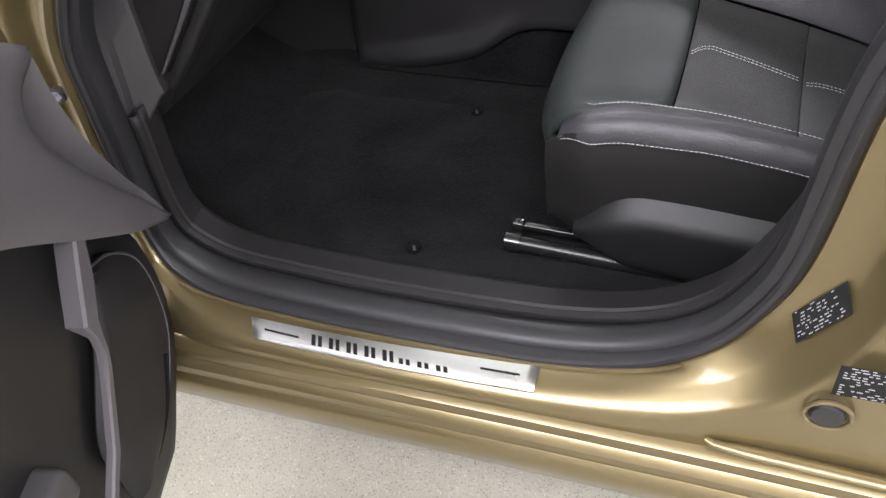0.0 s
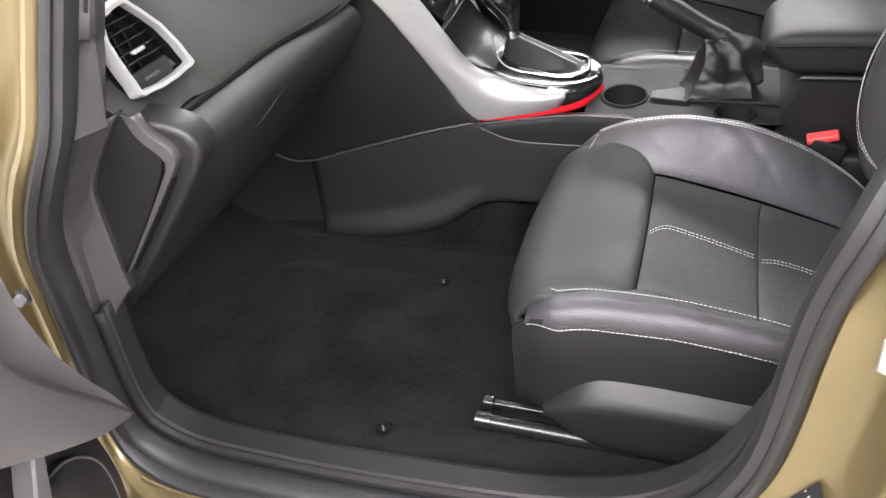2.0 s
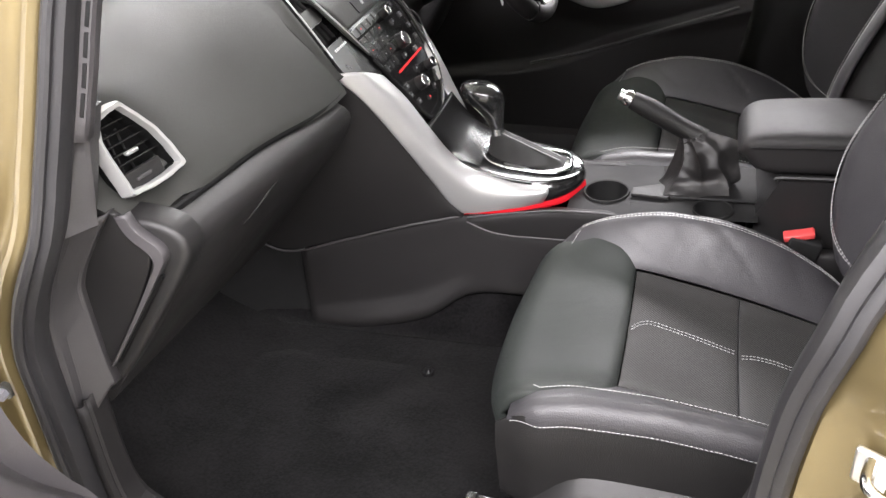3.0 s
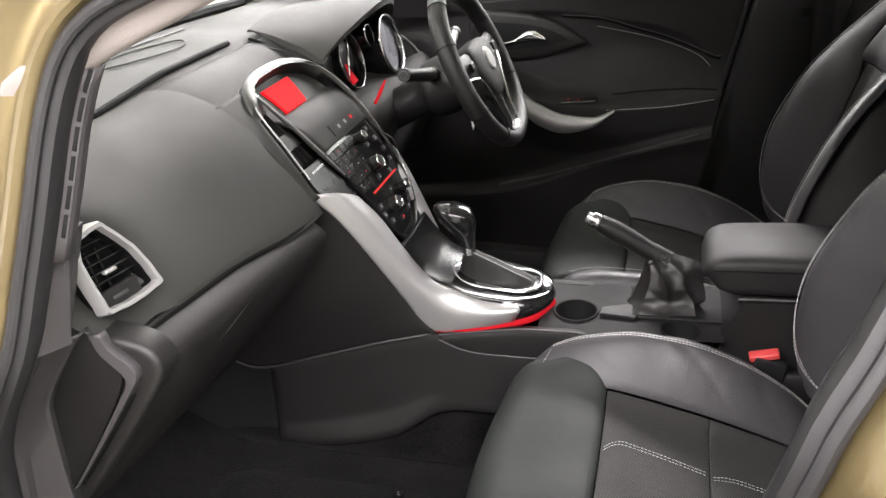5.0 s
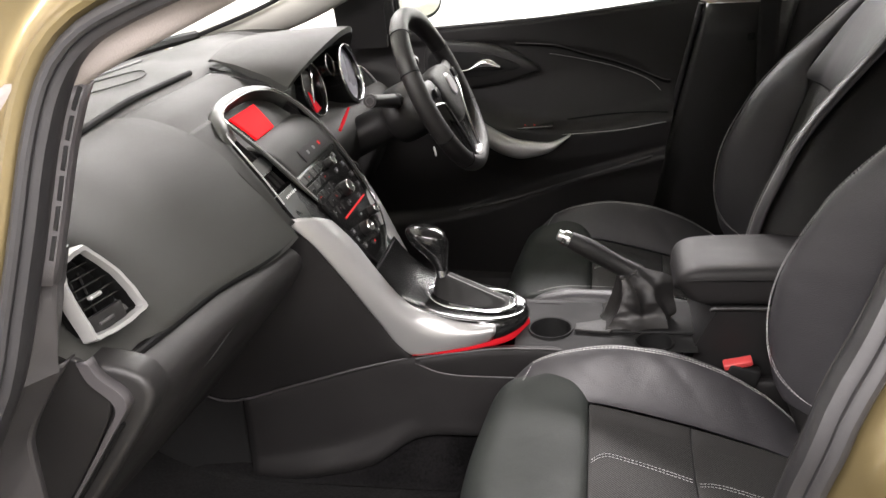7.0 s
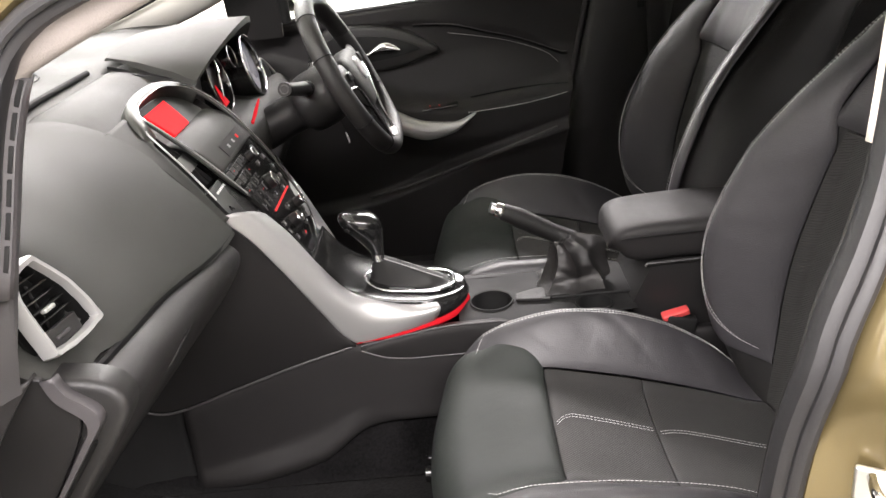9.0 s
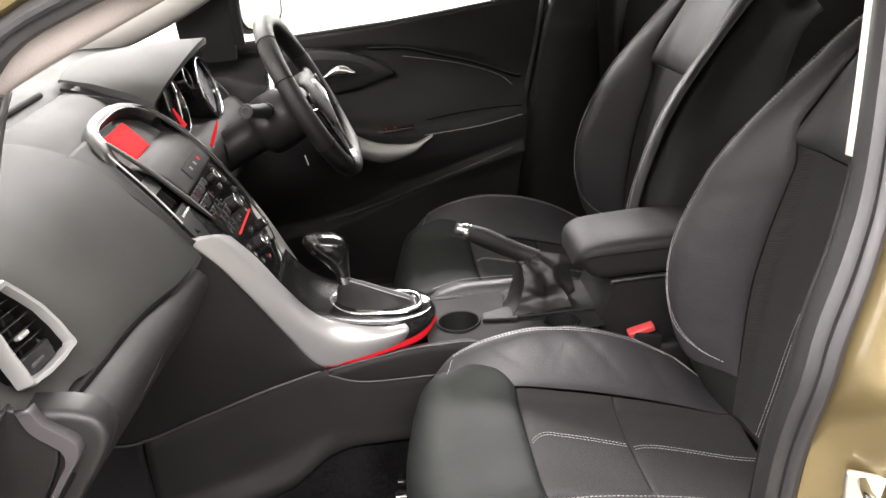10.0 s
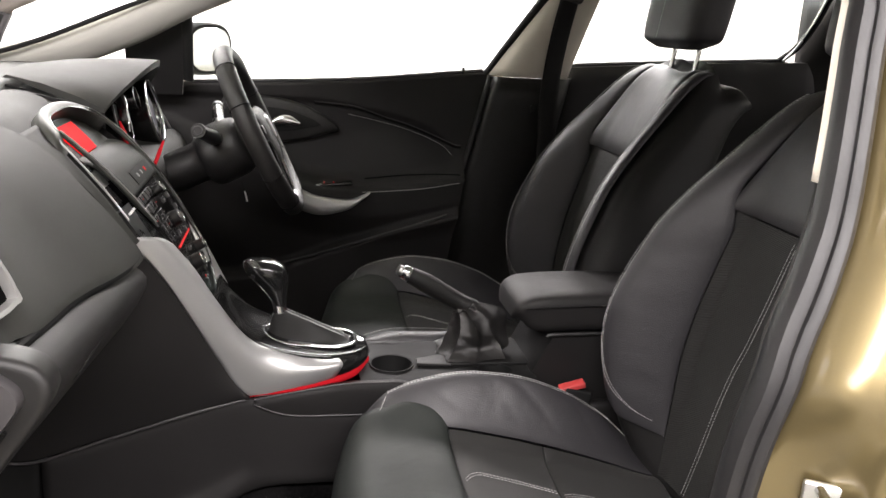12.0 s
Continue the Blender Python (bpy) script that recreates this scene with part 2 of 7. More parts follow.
def tube(name, path, r, mat, parent=None, label="", n=40, sides=10, closed=False, flat=1.0, taper=None):
    p = smooth_line(path, n, closed)
    v = []
    up = Vector((0.13, 0.21, 0.97)).normalized()
    for i in range(n):
        d = Vector(p[(i + 1) % n] - p[i - 1]) if closed else Vector(p[min(i + 1, n - 1)] - p[max(i - 1, 0)])
        d.normalize()
        a = d.cross(up).normalized()
        b = a.cross(d).normalized()
        k = r if taper is None else r * float(np.interp(i / (n - 1), np.linspace(0, 1, len(taper)), taper))
        for j in range(sides):
            w = 2 * math.pi * j / sides
            v.append(Vector(p[i]) + a * (k * math.cos(w)) + b * (k * flat * math.sin(w)))
    f = grid_faces(n, sides, closed, True)
    if not closed:
        f += [tuple(range(sides)), tuple((n - 1) * sides + j for j in range(sides))]
    return mesh_object(name, v, f, mat, parent, label)


def rounded(name, size, m, mat, parent=None, label="", bevel=0.004, seg=3, taper=1.0):
    """A box with rounded edges, its top scaled by taper, at the pose m."""
    bm = bmesh.new()
    bmesh.ops.create_cube(bm, size=1)
    for v in bm.verts:
        v.co = Vector((v.co.x * size[0], v.co.y * size[1], v.co.z * size[2]))
        if v.co.z > 0:
            v.co.x *= taper
            v.co.y *= taper
    bmesh.ops.bevel(bm, geom=bm.edges[:], offset=min(bevel, min(size) * 0.45), segments=seg, profile=0.5, affect="EDGES")
    bm.transform(m)
    v, f = [x.co.copy() for x in bm.verts], [[q.index for q in x.verts] for x in bm.faces]
    bm.free()
    return mesh_object(name, v, f, mat, parent, label, True, 50)


def slab(name, outline, depth, mat, parent=None, label="", bevel=0.003, n=0, closed=True, bulge=0.0):
    """A plate with the outline (3D points on a plane), deep along the vector depth, edges rounded."""
    p = smooth_line(outline, n, True) if n else np.array(outline, float)
    d = Vector(depth)
    bm = bmesh.new()
    low = [bm.verts.new(q) for q in p]
    face = bm.faces.new(low)
    got = bmesh.ops.extrude_face_region(bm, geom=[face])
    top = [g for g in got["geom"] if isinstance(g, bmesh.types.BMVert)]
    bmesh.ops.translate(bm, verts=top, vec=d)
    if bevel:
        tf = [g for g in got["geom"] if isinstance(g, bmesh.types.BMFace)]
        edges = {e for f in tf for e in f.edges}
        bmesh.ops.bevel(bm, geom=list(edges), offset=bevel, segments=3, profile=0.5, affect="EDGES")
    bm.verts.index_update()
    v, f = [x.co.copy() for x in bm.verts], [[q.index for q in x.verts] for x in bm.faces]
    bm.free()
    return mesh_object(name, v, f, mat, parent, label, True, 35)


def pad(name, P, u0, u1, v0, v1, mat, parent=None, label="", nu=28, nv=28, puff=0.006, depth=0.02, edge=0.14, wrinkle=0.0, seed=0):
    """A stuffed panel on the surface P(u, v), its rim drawn in to a seam. u0, u1 may depend on v."""
    f0 = u0 if callable(u0) else (lambda v: u0)
    f1 = u1 if callable(u1) else (lambda v: u1)
    verts, under = [], []
    e = 1e-3
    for i in range(nu):
        for j in range(nv):
            a, b = i / (nu - 1), j / (nv - 1)
            a, b = 0.5 - 0.5 * math.cos(math.pi * a) * (0.6 + 0.4 * abs(math.cos(math.pi * a))), 0.5 - 0.5 * math.cos(math.pi * b) * (0.6 + 0.4 * abs(math.cos(math.pi * b)))
            v = v0 + (v1 - v0) * b
            u = f0(v) + (f1(v) - f0(v)) * a
            p = Vector(P(u, v))
            n = (Vector(P(u, v + e)) - Vector(P(u, v - e))).cross(Vector(P(u + e, v)) - Vector(P(u - e, v))).normalized()
            k = min(a, 1 - a) * abs(f1(v) - f0(v)), min(b, 1 - b) * abs(v1 - v0)
            w = (1 - math.exp(-k[0] / (edge * 0.05))) * (1 - math.exp(-k[1] / (edge * 0.05)))
            h = puff * w
            if wrinkle:
                w *= sstep(min(a, 1 - a), 0.03, 0.30)
                a1, a2 = noise.noise(Vector((u * 2.2 + v * 15 + seed, v * 9, seed + 0.37))), noise.noise(Vector((u * 3.5 - v * 26, v * 17 + seed, 3.41)))
                h -= wrinkle * w * (math.exp(-(a1 / 0.16) ** 2) + 0.5 * math.exp(-(a2 / 0.16) ** 2) - 0.6 * a1)
            verts.append(p + n * h)
            under.append(p - n * depth)
    f = grid_faces(nu, nv)
    top = len(verts)
    rim = [j for j in range(nv)] + [i * nv + nv - 1 for i in range(1, nu)] + [(nu - 1) * nv + j for j in range(nv - 2, -1, -1)] + [i * nv for i in range(nu - 2, 0, -1)]
    verts += under
    for k in range(len(rim)):
        k2 = (k + 1) % len(rim)
        f.append((rim[k], rim[k2], top + rim[k2], top + rim[k]))
    f += grid_faces(nu, nv, base=top)
    return mesh_object(name, verts, f, mat, parent, label, True, 60)


def stitches(name, lines, mat, parent, length=0.0048, gap=0.0014, r=0.00055, label="pale grey stitching"):
    """Short thread dashes along lines, joined as one part."""
    v, f = [], []
    for line in lines:
        p = np.array(line, float)
        s = np.concatenate([[0], np.cumsum(np.linalg.norm(np.diff(p, axis=0), axis=1))])
        at = 0.0
        while at + length < s[-1]:
            a = Vector([np.interp(at, s, p[:, k]) for k in range(3)])
            b = Vector([np.interp(at + length, s, p[:, k]) for k in range(3)])
            d = (b - a).normalized()
            x = d.cross(Vector((0.3, 0.2, 0.93))).normalized()
            y = d.cross(x)
            k = len(v)
            for q, w in ((a, 0.5), (a + d * length * 0.3, 1), (b - d * length * 0.3, 1), (b, 0.5)):
                for c, e in ((1, 0), (0, 1), (-1, 0), (0, -1)):
                    v.append(q + x * (c * r * w) + y * (e * r * w))
            f += grid_faces(4, 4, False, True, k)
            f += [(k, k + 1, k + 2, k + 3), (k + 12, k + 13, k + 14, k + 15)]
            at += length + gap
    ob = mesh_object(name, v, f, mat, parent, label)
    ob["kind"] = "stuff"
    return ob


def mix(a, b, t):
    return a + (b - a) * t


def interp(x, *pairs):
    """A smooth, overshoot-free curve through (x, value) pairs."""
    px, py = [p[0] for p in pairs], [p[1] for p in pairs]
    if x <= px[0] or x >= px[-1] or len(px) < 3:
        return float(np.interp(x, px, py))
    n = len(px)
    d = [(py[i + 1] - py[i]) / (px[i + 1] - px[i]) for i in range(n - 1)]
    g = [d[0]] + [0 if d[i - 1] * d[i] <= 0 else 2 * d[i - 1] * d[i] / (d[i - 1] + d[i]) for i in range(1, n - 1)] + [d[-1]]
    i = max(k for k in range(n - 1) if px[k] <= x)
    h = px[i + 1] - px[i]
    t = (x - px[i]) / h
    return (1 + 2 * t) * (1 - t) ** 2 * py[i] + t * (1 - t) ** 2 * h * g[i] + t * t * (3 - 2 * t) * py[i + 1] + t * t * (t - 1) * h * g[i + 1]


def sstep(x, a, b):
    t = min(1, max(0, (x - a) / (b - a)))
    return t * t * (3 - 2 * t)


# ---- the studio round the car ----
def studio():
    def box(name, x0, x1, y0, y1, z0, z1, mat, label, category):
        v = [(x, y, z) for x in (x0, x1) for y in (y0, y1) for z in (z0, z1)]
        f = [(0, 1, 3, 2), (4, 6, 7, 5), (0, 4, 5, 1), (2, 3, 7, 6), (0, 2, 6, 4), (1, 5, 7, 3)]
        return tagged(mesh_object(name, v, f, mat, smooth=False), label, category, kind="structure")
    box("floor", -5.2, 5.2, -4.2, 4.2, -0.1, 0, EPOXY, "beige speckled epoxy floor under the car", "floor")
    box("wall_north", -5.2, 5.2, 4.0, 4.2, 0, 3.2, WHITE, "bright white painted studio wall", "wall")
    # never in view; greyed so that the paint reflects something darker
    box("wall_south", -5.2, 5.2, -4.2, -4.0, 0, 3.2, DIMWALL, "unseen studio wall, greyed to dim reflections", "wall")
    box("wall_west", -5.2, -5.0, -4.0, 4.0, 0, 3.2, WHITE, "bright white painted studio wall", "wall")
    box("wall_east", 5.0, 5.2, -4.0, 4.0, 0, 3.2, WHITE, "bright white painted studio wall", "wall")
    box("ceiling", -5.2, 5.2, -4.2, 4.2, 3.2, 3.3, WHITE, "white studio ceiling", "ceiling")


studio()

# ---- the car's body ----
car_body = thing("car_body", "gold metallic hatchback body with its front passenger door open", "car body", kind="structure")

# the door opening, as (x, z) round the outer lip of its rubber seal
LOOP = [(-0.30, 0.395), (-0.124, 0.403), (-0.043, 0.412), (0.032, 0.430), (0.102, 0.462), (0.160, 0.515), (0.200, 0.590),
        (0.218, 0.655), (0.227, 0.729), (0.234, 0.81), (0.246, 0.89), (0.273, 0.976), (0.308, 1.045), (0.338, 1.12), (0.372, 1.264),
        (0.385, 1.34), (0.34, 1.41), (0.15, 1.43), (-0.12, 1.42), (-0.30, 1.385), (-0.406, 1.352), (-0.462, 1.325), (-0.497, 1.285), (-0.520, 1.22),
        (-0.538, 1.13), (-0.553, 1.06), (-0.574, 0.975), (-0.622, 0.895), (-0.654, 0.82), (-0.662, 0.74), (-0.669, 0.65), (-0.675, 0.56), (-0.672, 0.49), (-0.648, 0.445),
        (-0.579, 0.408), (-0.46, 0.397)]
NL = 150
loop = smooth_line(LOOP, NL, True)
tang = np.roll(loop, -1, 0) - np.roll(loop, 1, 0)
tang /= np.linalg.norm(tang, axis=1)[:, None]
out2 = np.stack([tang[:, 1], -tang[:, 0]], 1)  # away from the opening


def ring_at(d, y):
    """The loop shifted outwards by d, at depth y; both may be functions of the loop's index."""
    r = []
    for i in range(NL):
        dd = d(i) if callable(d) else d
        yy = y(i) if callable(y) else y
        x, z = loop[i] + out2[i] * dd
        r.append((x, yy + max(0, z - 0.95) * 0.35, z))
    return r


def blend(bottom, rear, front):
    """A value by the side of the opening that index i lies on."""
    def value(i):
        nx, nz = out2[i]
        wb, wr, wf = max(0, -nz) ** 2, max(0, nx) ** 2, max(0, -nx) ** 2 + max(0, nz) ** 2
        return (bottom * wb + rear * wr + front * wf) / (wb + wr + wf)
    return value


frame_profile = [  # (d, y) at sill, rear pillar, front pillar
    ((-0.012, -0.800), (-0.012, -0.780), (-0.012, -0.785)), ((0.000, -0.822), (0.000, -0.795), (0.0, -0.80)),
    ((-0.006, -0.832), (0.006, -0.803), (0.006, -0.812)), ((-0.009, -0.842), (0.014, -0.804), (0.012, -0.816)), ((-0.007, -0.868), (0.046, -0.816), (0.020, -0.813)),
    ((-0.005, -0.876), (0.054, -0.824), (0.026, -0.800)), ((0.001, -0.885), (0.070, -0.858), (0.034, -0.790)), ((0.004, -0.888), (0.0735, -0.866), (0.046, -0.786)), ((0.008, -0.891), (0.077, -0.871), (0.060, -0.789)),
    ((0.014, -0.893), (0.082, -0.873), (0.074, -0.802)), ((0.040, -0.893), (0.09, -0.874), (0.084, -0.807)), ((0.060, -0.892), (0.12, -0.877), (0.12, -0.808)),
    ((0.10, -0.890), (0.17, -0.880), (0.17, -0.82)), ((0.15, -0.885), (0.26, -0.885), (0.24, -0.84)), ((0.18, -0.80), (0.32, -0.85), (0.26, -0.80))]
scoop = blend(0.0, 1.0, 0.0)


UPPER = {2: (0.006, -0.806), 3: (0.011, -0.824), 4: (0.020, -0.852), 5: (0.034, -0.862), 6: (0.062, -0.868), 7: (0.070, -0.870)}


def frame_row(k, row):
    """Offset and depth along the loop; high on the rear pillar a short return leads to a flush face."""
    d, y = blend(*[q[0] for q in row]), blend(*[q[1] for q in row])
    if k not in UPPER:
        return d, y
    high = lambda i: scoop(i) * sstep(loop[i][1], 0.86, 0.98)
    return (lambda i: mix(d(i), UPPER[k][0], high(i))), (lambda i: mix(y(i), UPPER[k][1], high(i)))


loft("door_frame", [ring_at(*frame_row(k, row)) for k, row in enumerate(frame_profile)], GOLD, car_body,
     "gold painted door aperture with stepped sill", raw=True, ring=True, caps=False, sharp=36)

for r in (0.016, 0.008):
    tube("pressed_boss", [(0.322 + r * math.cos(a), -0.884, 0.668 + r * math.sin(a)) for a in np.linspace(0, 2 * math.pi, 16, endpoint=False)], 0.004, GOLD, car_body, "gold pressed boss", n=24, sides=8, closed=True)
sill_steps = [(-0.880, 0.372), (-0.896, 0.370), (-0.903, 0.366), (-0.905, 0.356), (-0.905, 0.350), (-0.911, 0.346), (-0.916, 0.340), (-0.917, 0.330), (-0.913, 0.324), (-0.913, 0.318), (-0.919, 0.313), (-0.923, 0.306), (-0.924, 0.288), (-0.918, 0.262), (-0.90, 0.232), (-0.86, 0.21), (-0.78, 0.205)]
loft("outer_sill", [[(x, y, z + 0.035 * sstep(x, -0.9, 0.3) - 0.012) for y, z in sill_steps] for x in np.linspace(-1.25, 1.6, 24)], GOLD, car_body, "gold stepped outer sill", raw=True, ring=False, sharp=28)
tube("pillar_rib", [(0.150, -0.889, 0.412), (0.165, -0.893, 0.411), (0.30, -0.895, 0.410), (0.55, -0.897, 0.409)], 0.0105, GOLD, car_body, "gold pressed rib", n=30, sides=12, flat=0.65, taper=(0.4, 1, 1, 1, 1, 1, 1, 1))

seal_profile = [(0.002, -0.800), (0.001, -0.822), (-0.003, -0.831), (-0.009, -0.835), (-0.015, -0.832), (-0.019, -0.824), (-0.0185, -0.812), (-0.024, -0.810), (-0.031, -0.802), (-0.034, -0.790), (-0.033, -0.778), (-0.028, -0.770), (-0.010, -0.770)]
narrow = blend(0.74, 0.86, 0.76)
under = [i for i in range(NL) if out2[i][1] < -0.75]
cutoff = next((k for k in range(1, len(under)) if under[k] - under[k - 1] > 1), 0)
under = under[cutoff:] + under[:cutoff]
lip = ring_at(-0.0085, -0.8375)
tube("sill_lip", [lip[i] for i in under], 0.0032, GOLD, car_body, "thin gold lip under the seal", n=90, sides=8)
flatter = blend(1.0, 0.42, 0.45)  # the bulb stands less proud along the rear pillar
seal = loft("door_seal", [ring_at(lambda i, d=d: d * narrow(i) if d < 0 else d, lambda i, y=y: -0.80 + (y + 0.80) * flatter(i) if y < -0.80 else y) for d, y in seal_profile], RUBBER, car_body, "dark grey rubber door seal", raw=True, ring=True, caps=False, sharp=32, ends=True)

# inner trims round the opening, next to the seal
trim_profile = [(-0.024, -0.772), (-0.031, -0.769), (-0.0325, -0.763), (-0.027, -0.759), (-0.0265, -0.755), (-0.029, -0.751), (-0.021, -0.714), (-0.016, -0.706), (0.015, -0.700), (0.06, -0.698)]
slim_profile = [(-0.020, -0.772), (-0.022, -0.765), (-0.012, -0.757), (0.03, -0.75)]
cream_profile = [(-0.018, -0.772), (-0.024, -0.770), (-0.0265, -0.764), (-0.021, -0.757), (0.03, -0.75)]


def trim_strip(name, i0, i1, mat, label, profile=trim_profile, fade=None):
    rows = []
    for d, y in profile:
        g = lambda i: 0.0 if fade is None else sstep(i if i < NL // 2 else i - NL, fade, i1)
        r = ring_at(lambda i: mix(d, -0.018, g(i)), lambda i: mix(y, -0.768, g(i)))
        rows.append([r[i % NL] for i in range(i0, i1 + 1)])
    ob = loft(name, rows, mat, car_body, label, raw=True, ring=False, sharp=16)
    m = ob.modifiers.new("thickness", "SOLIDIFY")
    m.thickness, m.offset = 0.003, 0
    return ob


near = lambda x, z: int(np.argmin((loop[:, 0] - x) ** 2 + (loop[:, 1] - z) ** 2))
i_rear, i_mid, i_top = near(0.2, 0.58), near(0.341, 1.131), near(0.385, 1.34)
trim_strip("sill_trim", near(-0.667, 0.690) - NL, near(0.248, 0.81), LOWPL, "dark grey plastic sill tread strip", fade=i_rear)
trim_strip("pillar_trim", i_rear, i_mid, PLASTIC, "dark lower pillar trim beside the door opening", slim_profile)
trim_strip("pillar_trim", i_mid, i_top + 3, CREAM, "cream upper pillar trim", cream_profile)
trim_strip("pillar_trim", near(-0.2, 1.41), near(-0.5, 1.28), SHADECLOTH, "cloth windscreen pillar trim, toned darker for shade")

# floor pan, bulkhead and carpet
carpet_rows = []
for y in np.linspace(-0.73, 0.73, 30):
    a = abs(y)
    lift = 0.03 * sstep(a, 0.62, 0.73)
    row = []
    for x, z in ((0.9, 0.36), (0.45, 0.36), (0.1, 0.345), (-0.3, 0.335), (-0.55, 0.335), (-0.72, 0.345), (-0.84, 0.40), (-0.98, 0.52), (-1.08, 0.66), (-1.12, 0.90)):
        row.append((x, y, z + lift))
    carpet_rows.append(row)
loft("floor_carpet", carpet_rows, CARPET, car_body, "black needle-felt carpet in the footwells", nu=30, nv=60, ring=False, thick=0.01)


def footwell_mat():
    mt = thing("floor_mat", "black velour floor mat in the passenger footwell", "floor mat")
    def ground(x):
        return interp(x, (-0.98, 0.52), (-0.84, 0.40), (-0.72, 0.345), (-0.55, 0.335), (-0.3, 0.335), (0.1, 0.345))
    rows = []
    for x in np.linspace(-0.93, -0.2, 34):
        w0 = interp(x, (-0.93, -0.60), (-0.72, -0.65), (-0.2, -0.655))
        w1 = interp(x, (-0.93, -0.24), (-0.72, -0.20), (-0.62, -0.17), (-0.25, -0.17), (-0.2, -0.19))
        rows.append([(x, y, ground(x) + mix(-0.008, 0.0045, sstep(x, -0.92, -0.66)) * sstep(w1 + 0.001 - y, 0, 0.07) - 0.004 * (1 - sstep(w1 + 0.001 - y, 0, 0.07)) + 0.001 * noise.noise((x * 9, y * 9, 0))) for y in np.linspace(w0, w1, 24)])
    loft("mat_surface", rows, CARPET, mt, raw=True, ring=False, thick=0.002)
    for x, y in ((-0.341, -0.611), (-0.348, -0.243)):
        z = ground(x) + 0.012
        clip = tube("mat_clip", [(x, y, z - 0.004), (x, y, z + 0.004)], 0.012, GLOSS, mt, "black round mat clip", n=4, sides=20)
        tube("clip_knob", [(x, y, z + 0.004), (x, y, z + 0.012)], 0.006, GLOSS, clip, n=4, sides=14)


footwell_mat()


# ---- front seats ----
def cushion_height(s, x):
    c = interp(x, (-0.15, 0.550), (-0.135, 0.575), (-0.11, 0.596), (-0.07, 0.602), (-0.02, 0.606), (0.04, 0.600), (0.1, 0.585), (0.2, 0.558), (0.3, 0.530), (0.40, 0.505), (0.5, 0.49))
    if s > 0:
        crest = interp(x, (-0.15, 0.54), (-0.11, 0.595), (-0.06, 0.645), (0.0, 0.670), (0.08, 0.682), (0.16, 0.673), (0.25, 0.643), (0.33, 0.595), (0.42, 0.52), (0.5, 0.50))
    else:
        crest = interp(x, (-0.15, 0.535), (-0.11, 0.585), (-0.06, 0.628), (0.0, 0.640), (0.08, 0.640), (0.16, 0.632), (0.25, 0.615), (0.33, 0.58), (0.42, 0.52), (0.5, 0.50))
    a = abs(s)
    z = mix(c, crest, sstep(a, 0.115, 0.215)) - 0.012 * (1 - (a / 0.13) ** 2 if a < 0.13 else 0)
    if a > 0.205:
        z -= 1.0 * (a - 0.205) ** 2 / 0.03
    return z


def front_x(s):
    return -0.150 + 1.2 * abs(s) ** 2.2


SEAT_Y = 0.365
BACK = [(0.42, 0.50), (0.445, 0.60), (0.468, 0.74), (0.497, 0.88), (0.527, 1.00), (0.565, 1.09), (0.60, 1.15), (0.635, 1.185), (0.665, 1.195)]
back_line = smooth_line(BACK, 200)


def back_width(v):
    return interp(v, (0, 0.235), (0.15, 0.268), (0.35, 0.286), (0.55, 0.266), (0.72, 0.232), (0.86, 0.208), (0.95, 0.190), (1, 0.168))


def back_point(s, v):
    """Front surface of a backrest: s across as part of its half width, v up."""
    v = min(1.02, max(-0.02, v))
    k = min(1, max(0, v)) * 199
    i = min(198, int(k))
    p = back_line[i] + (back_line[i + 1] - back_line[i]) * (k - i)
    t = back_line[min(199, i + 6)] - back_line[max(0, i - 6)]
    t /= np.linalg.norm(t)
    p = p + t * ((v - min(1, max(0, v))) * 0.75)
    n = np.array([-t[1], t[0]])
    w = back_width(v)
    a = abs(s)
    rise = interp(v, (0, 0.03), (0.12, 0.09), (0.35, 0.125), (0.55, 0.10), (0.75, 0.04), (0.9, 0.01), (1, 0))
    f = rise * sstep(a, 0.43, 0.80)
    f -= 0.010 * (1 - (a / 0.5) ** 2) if a < 0.5 else 0
    if a > 0.82:
        f -= 0.055 * ((a - 0.82) / 0.18) ** 2
    q = p + n * f
    return (q[0], s * w, q[1])


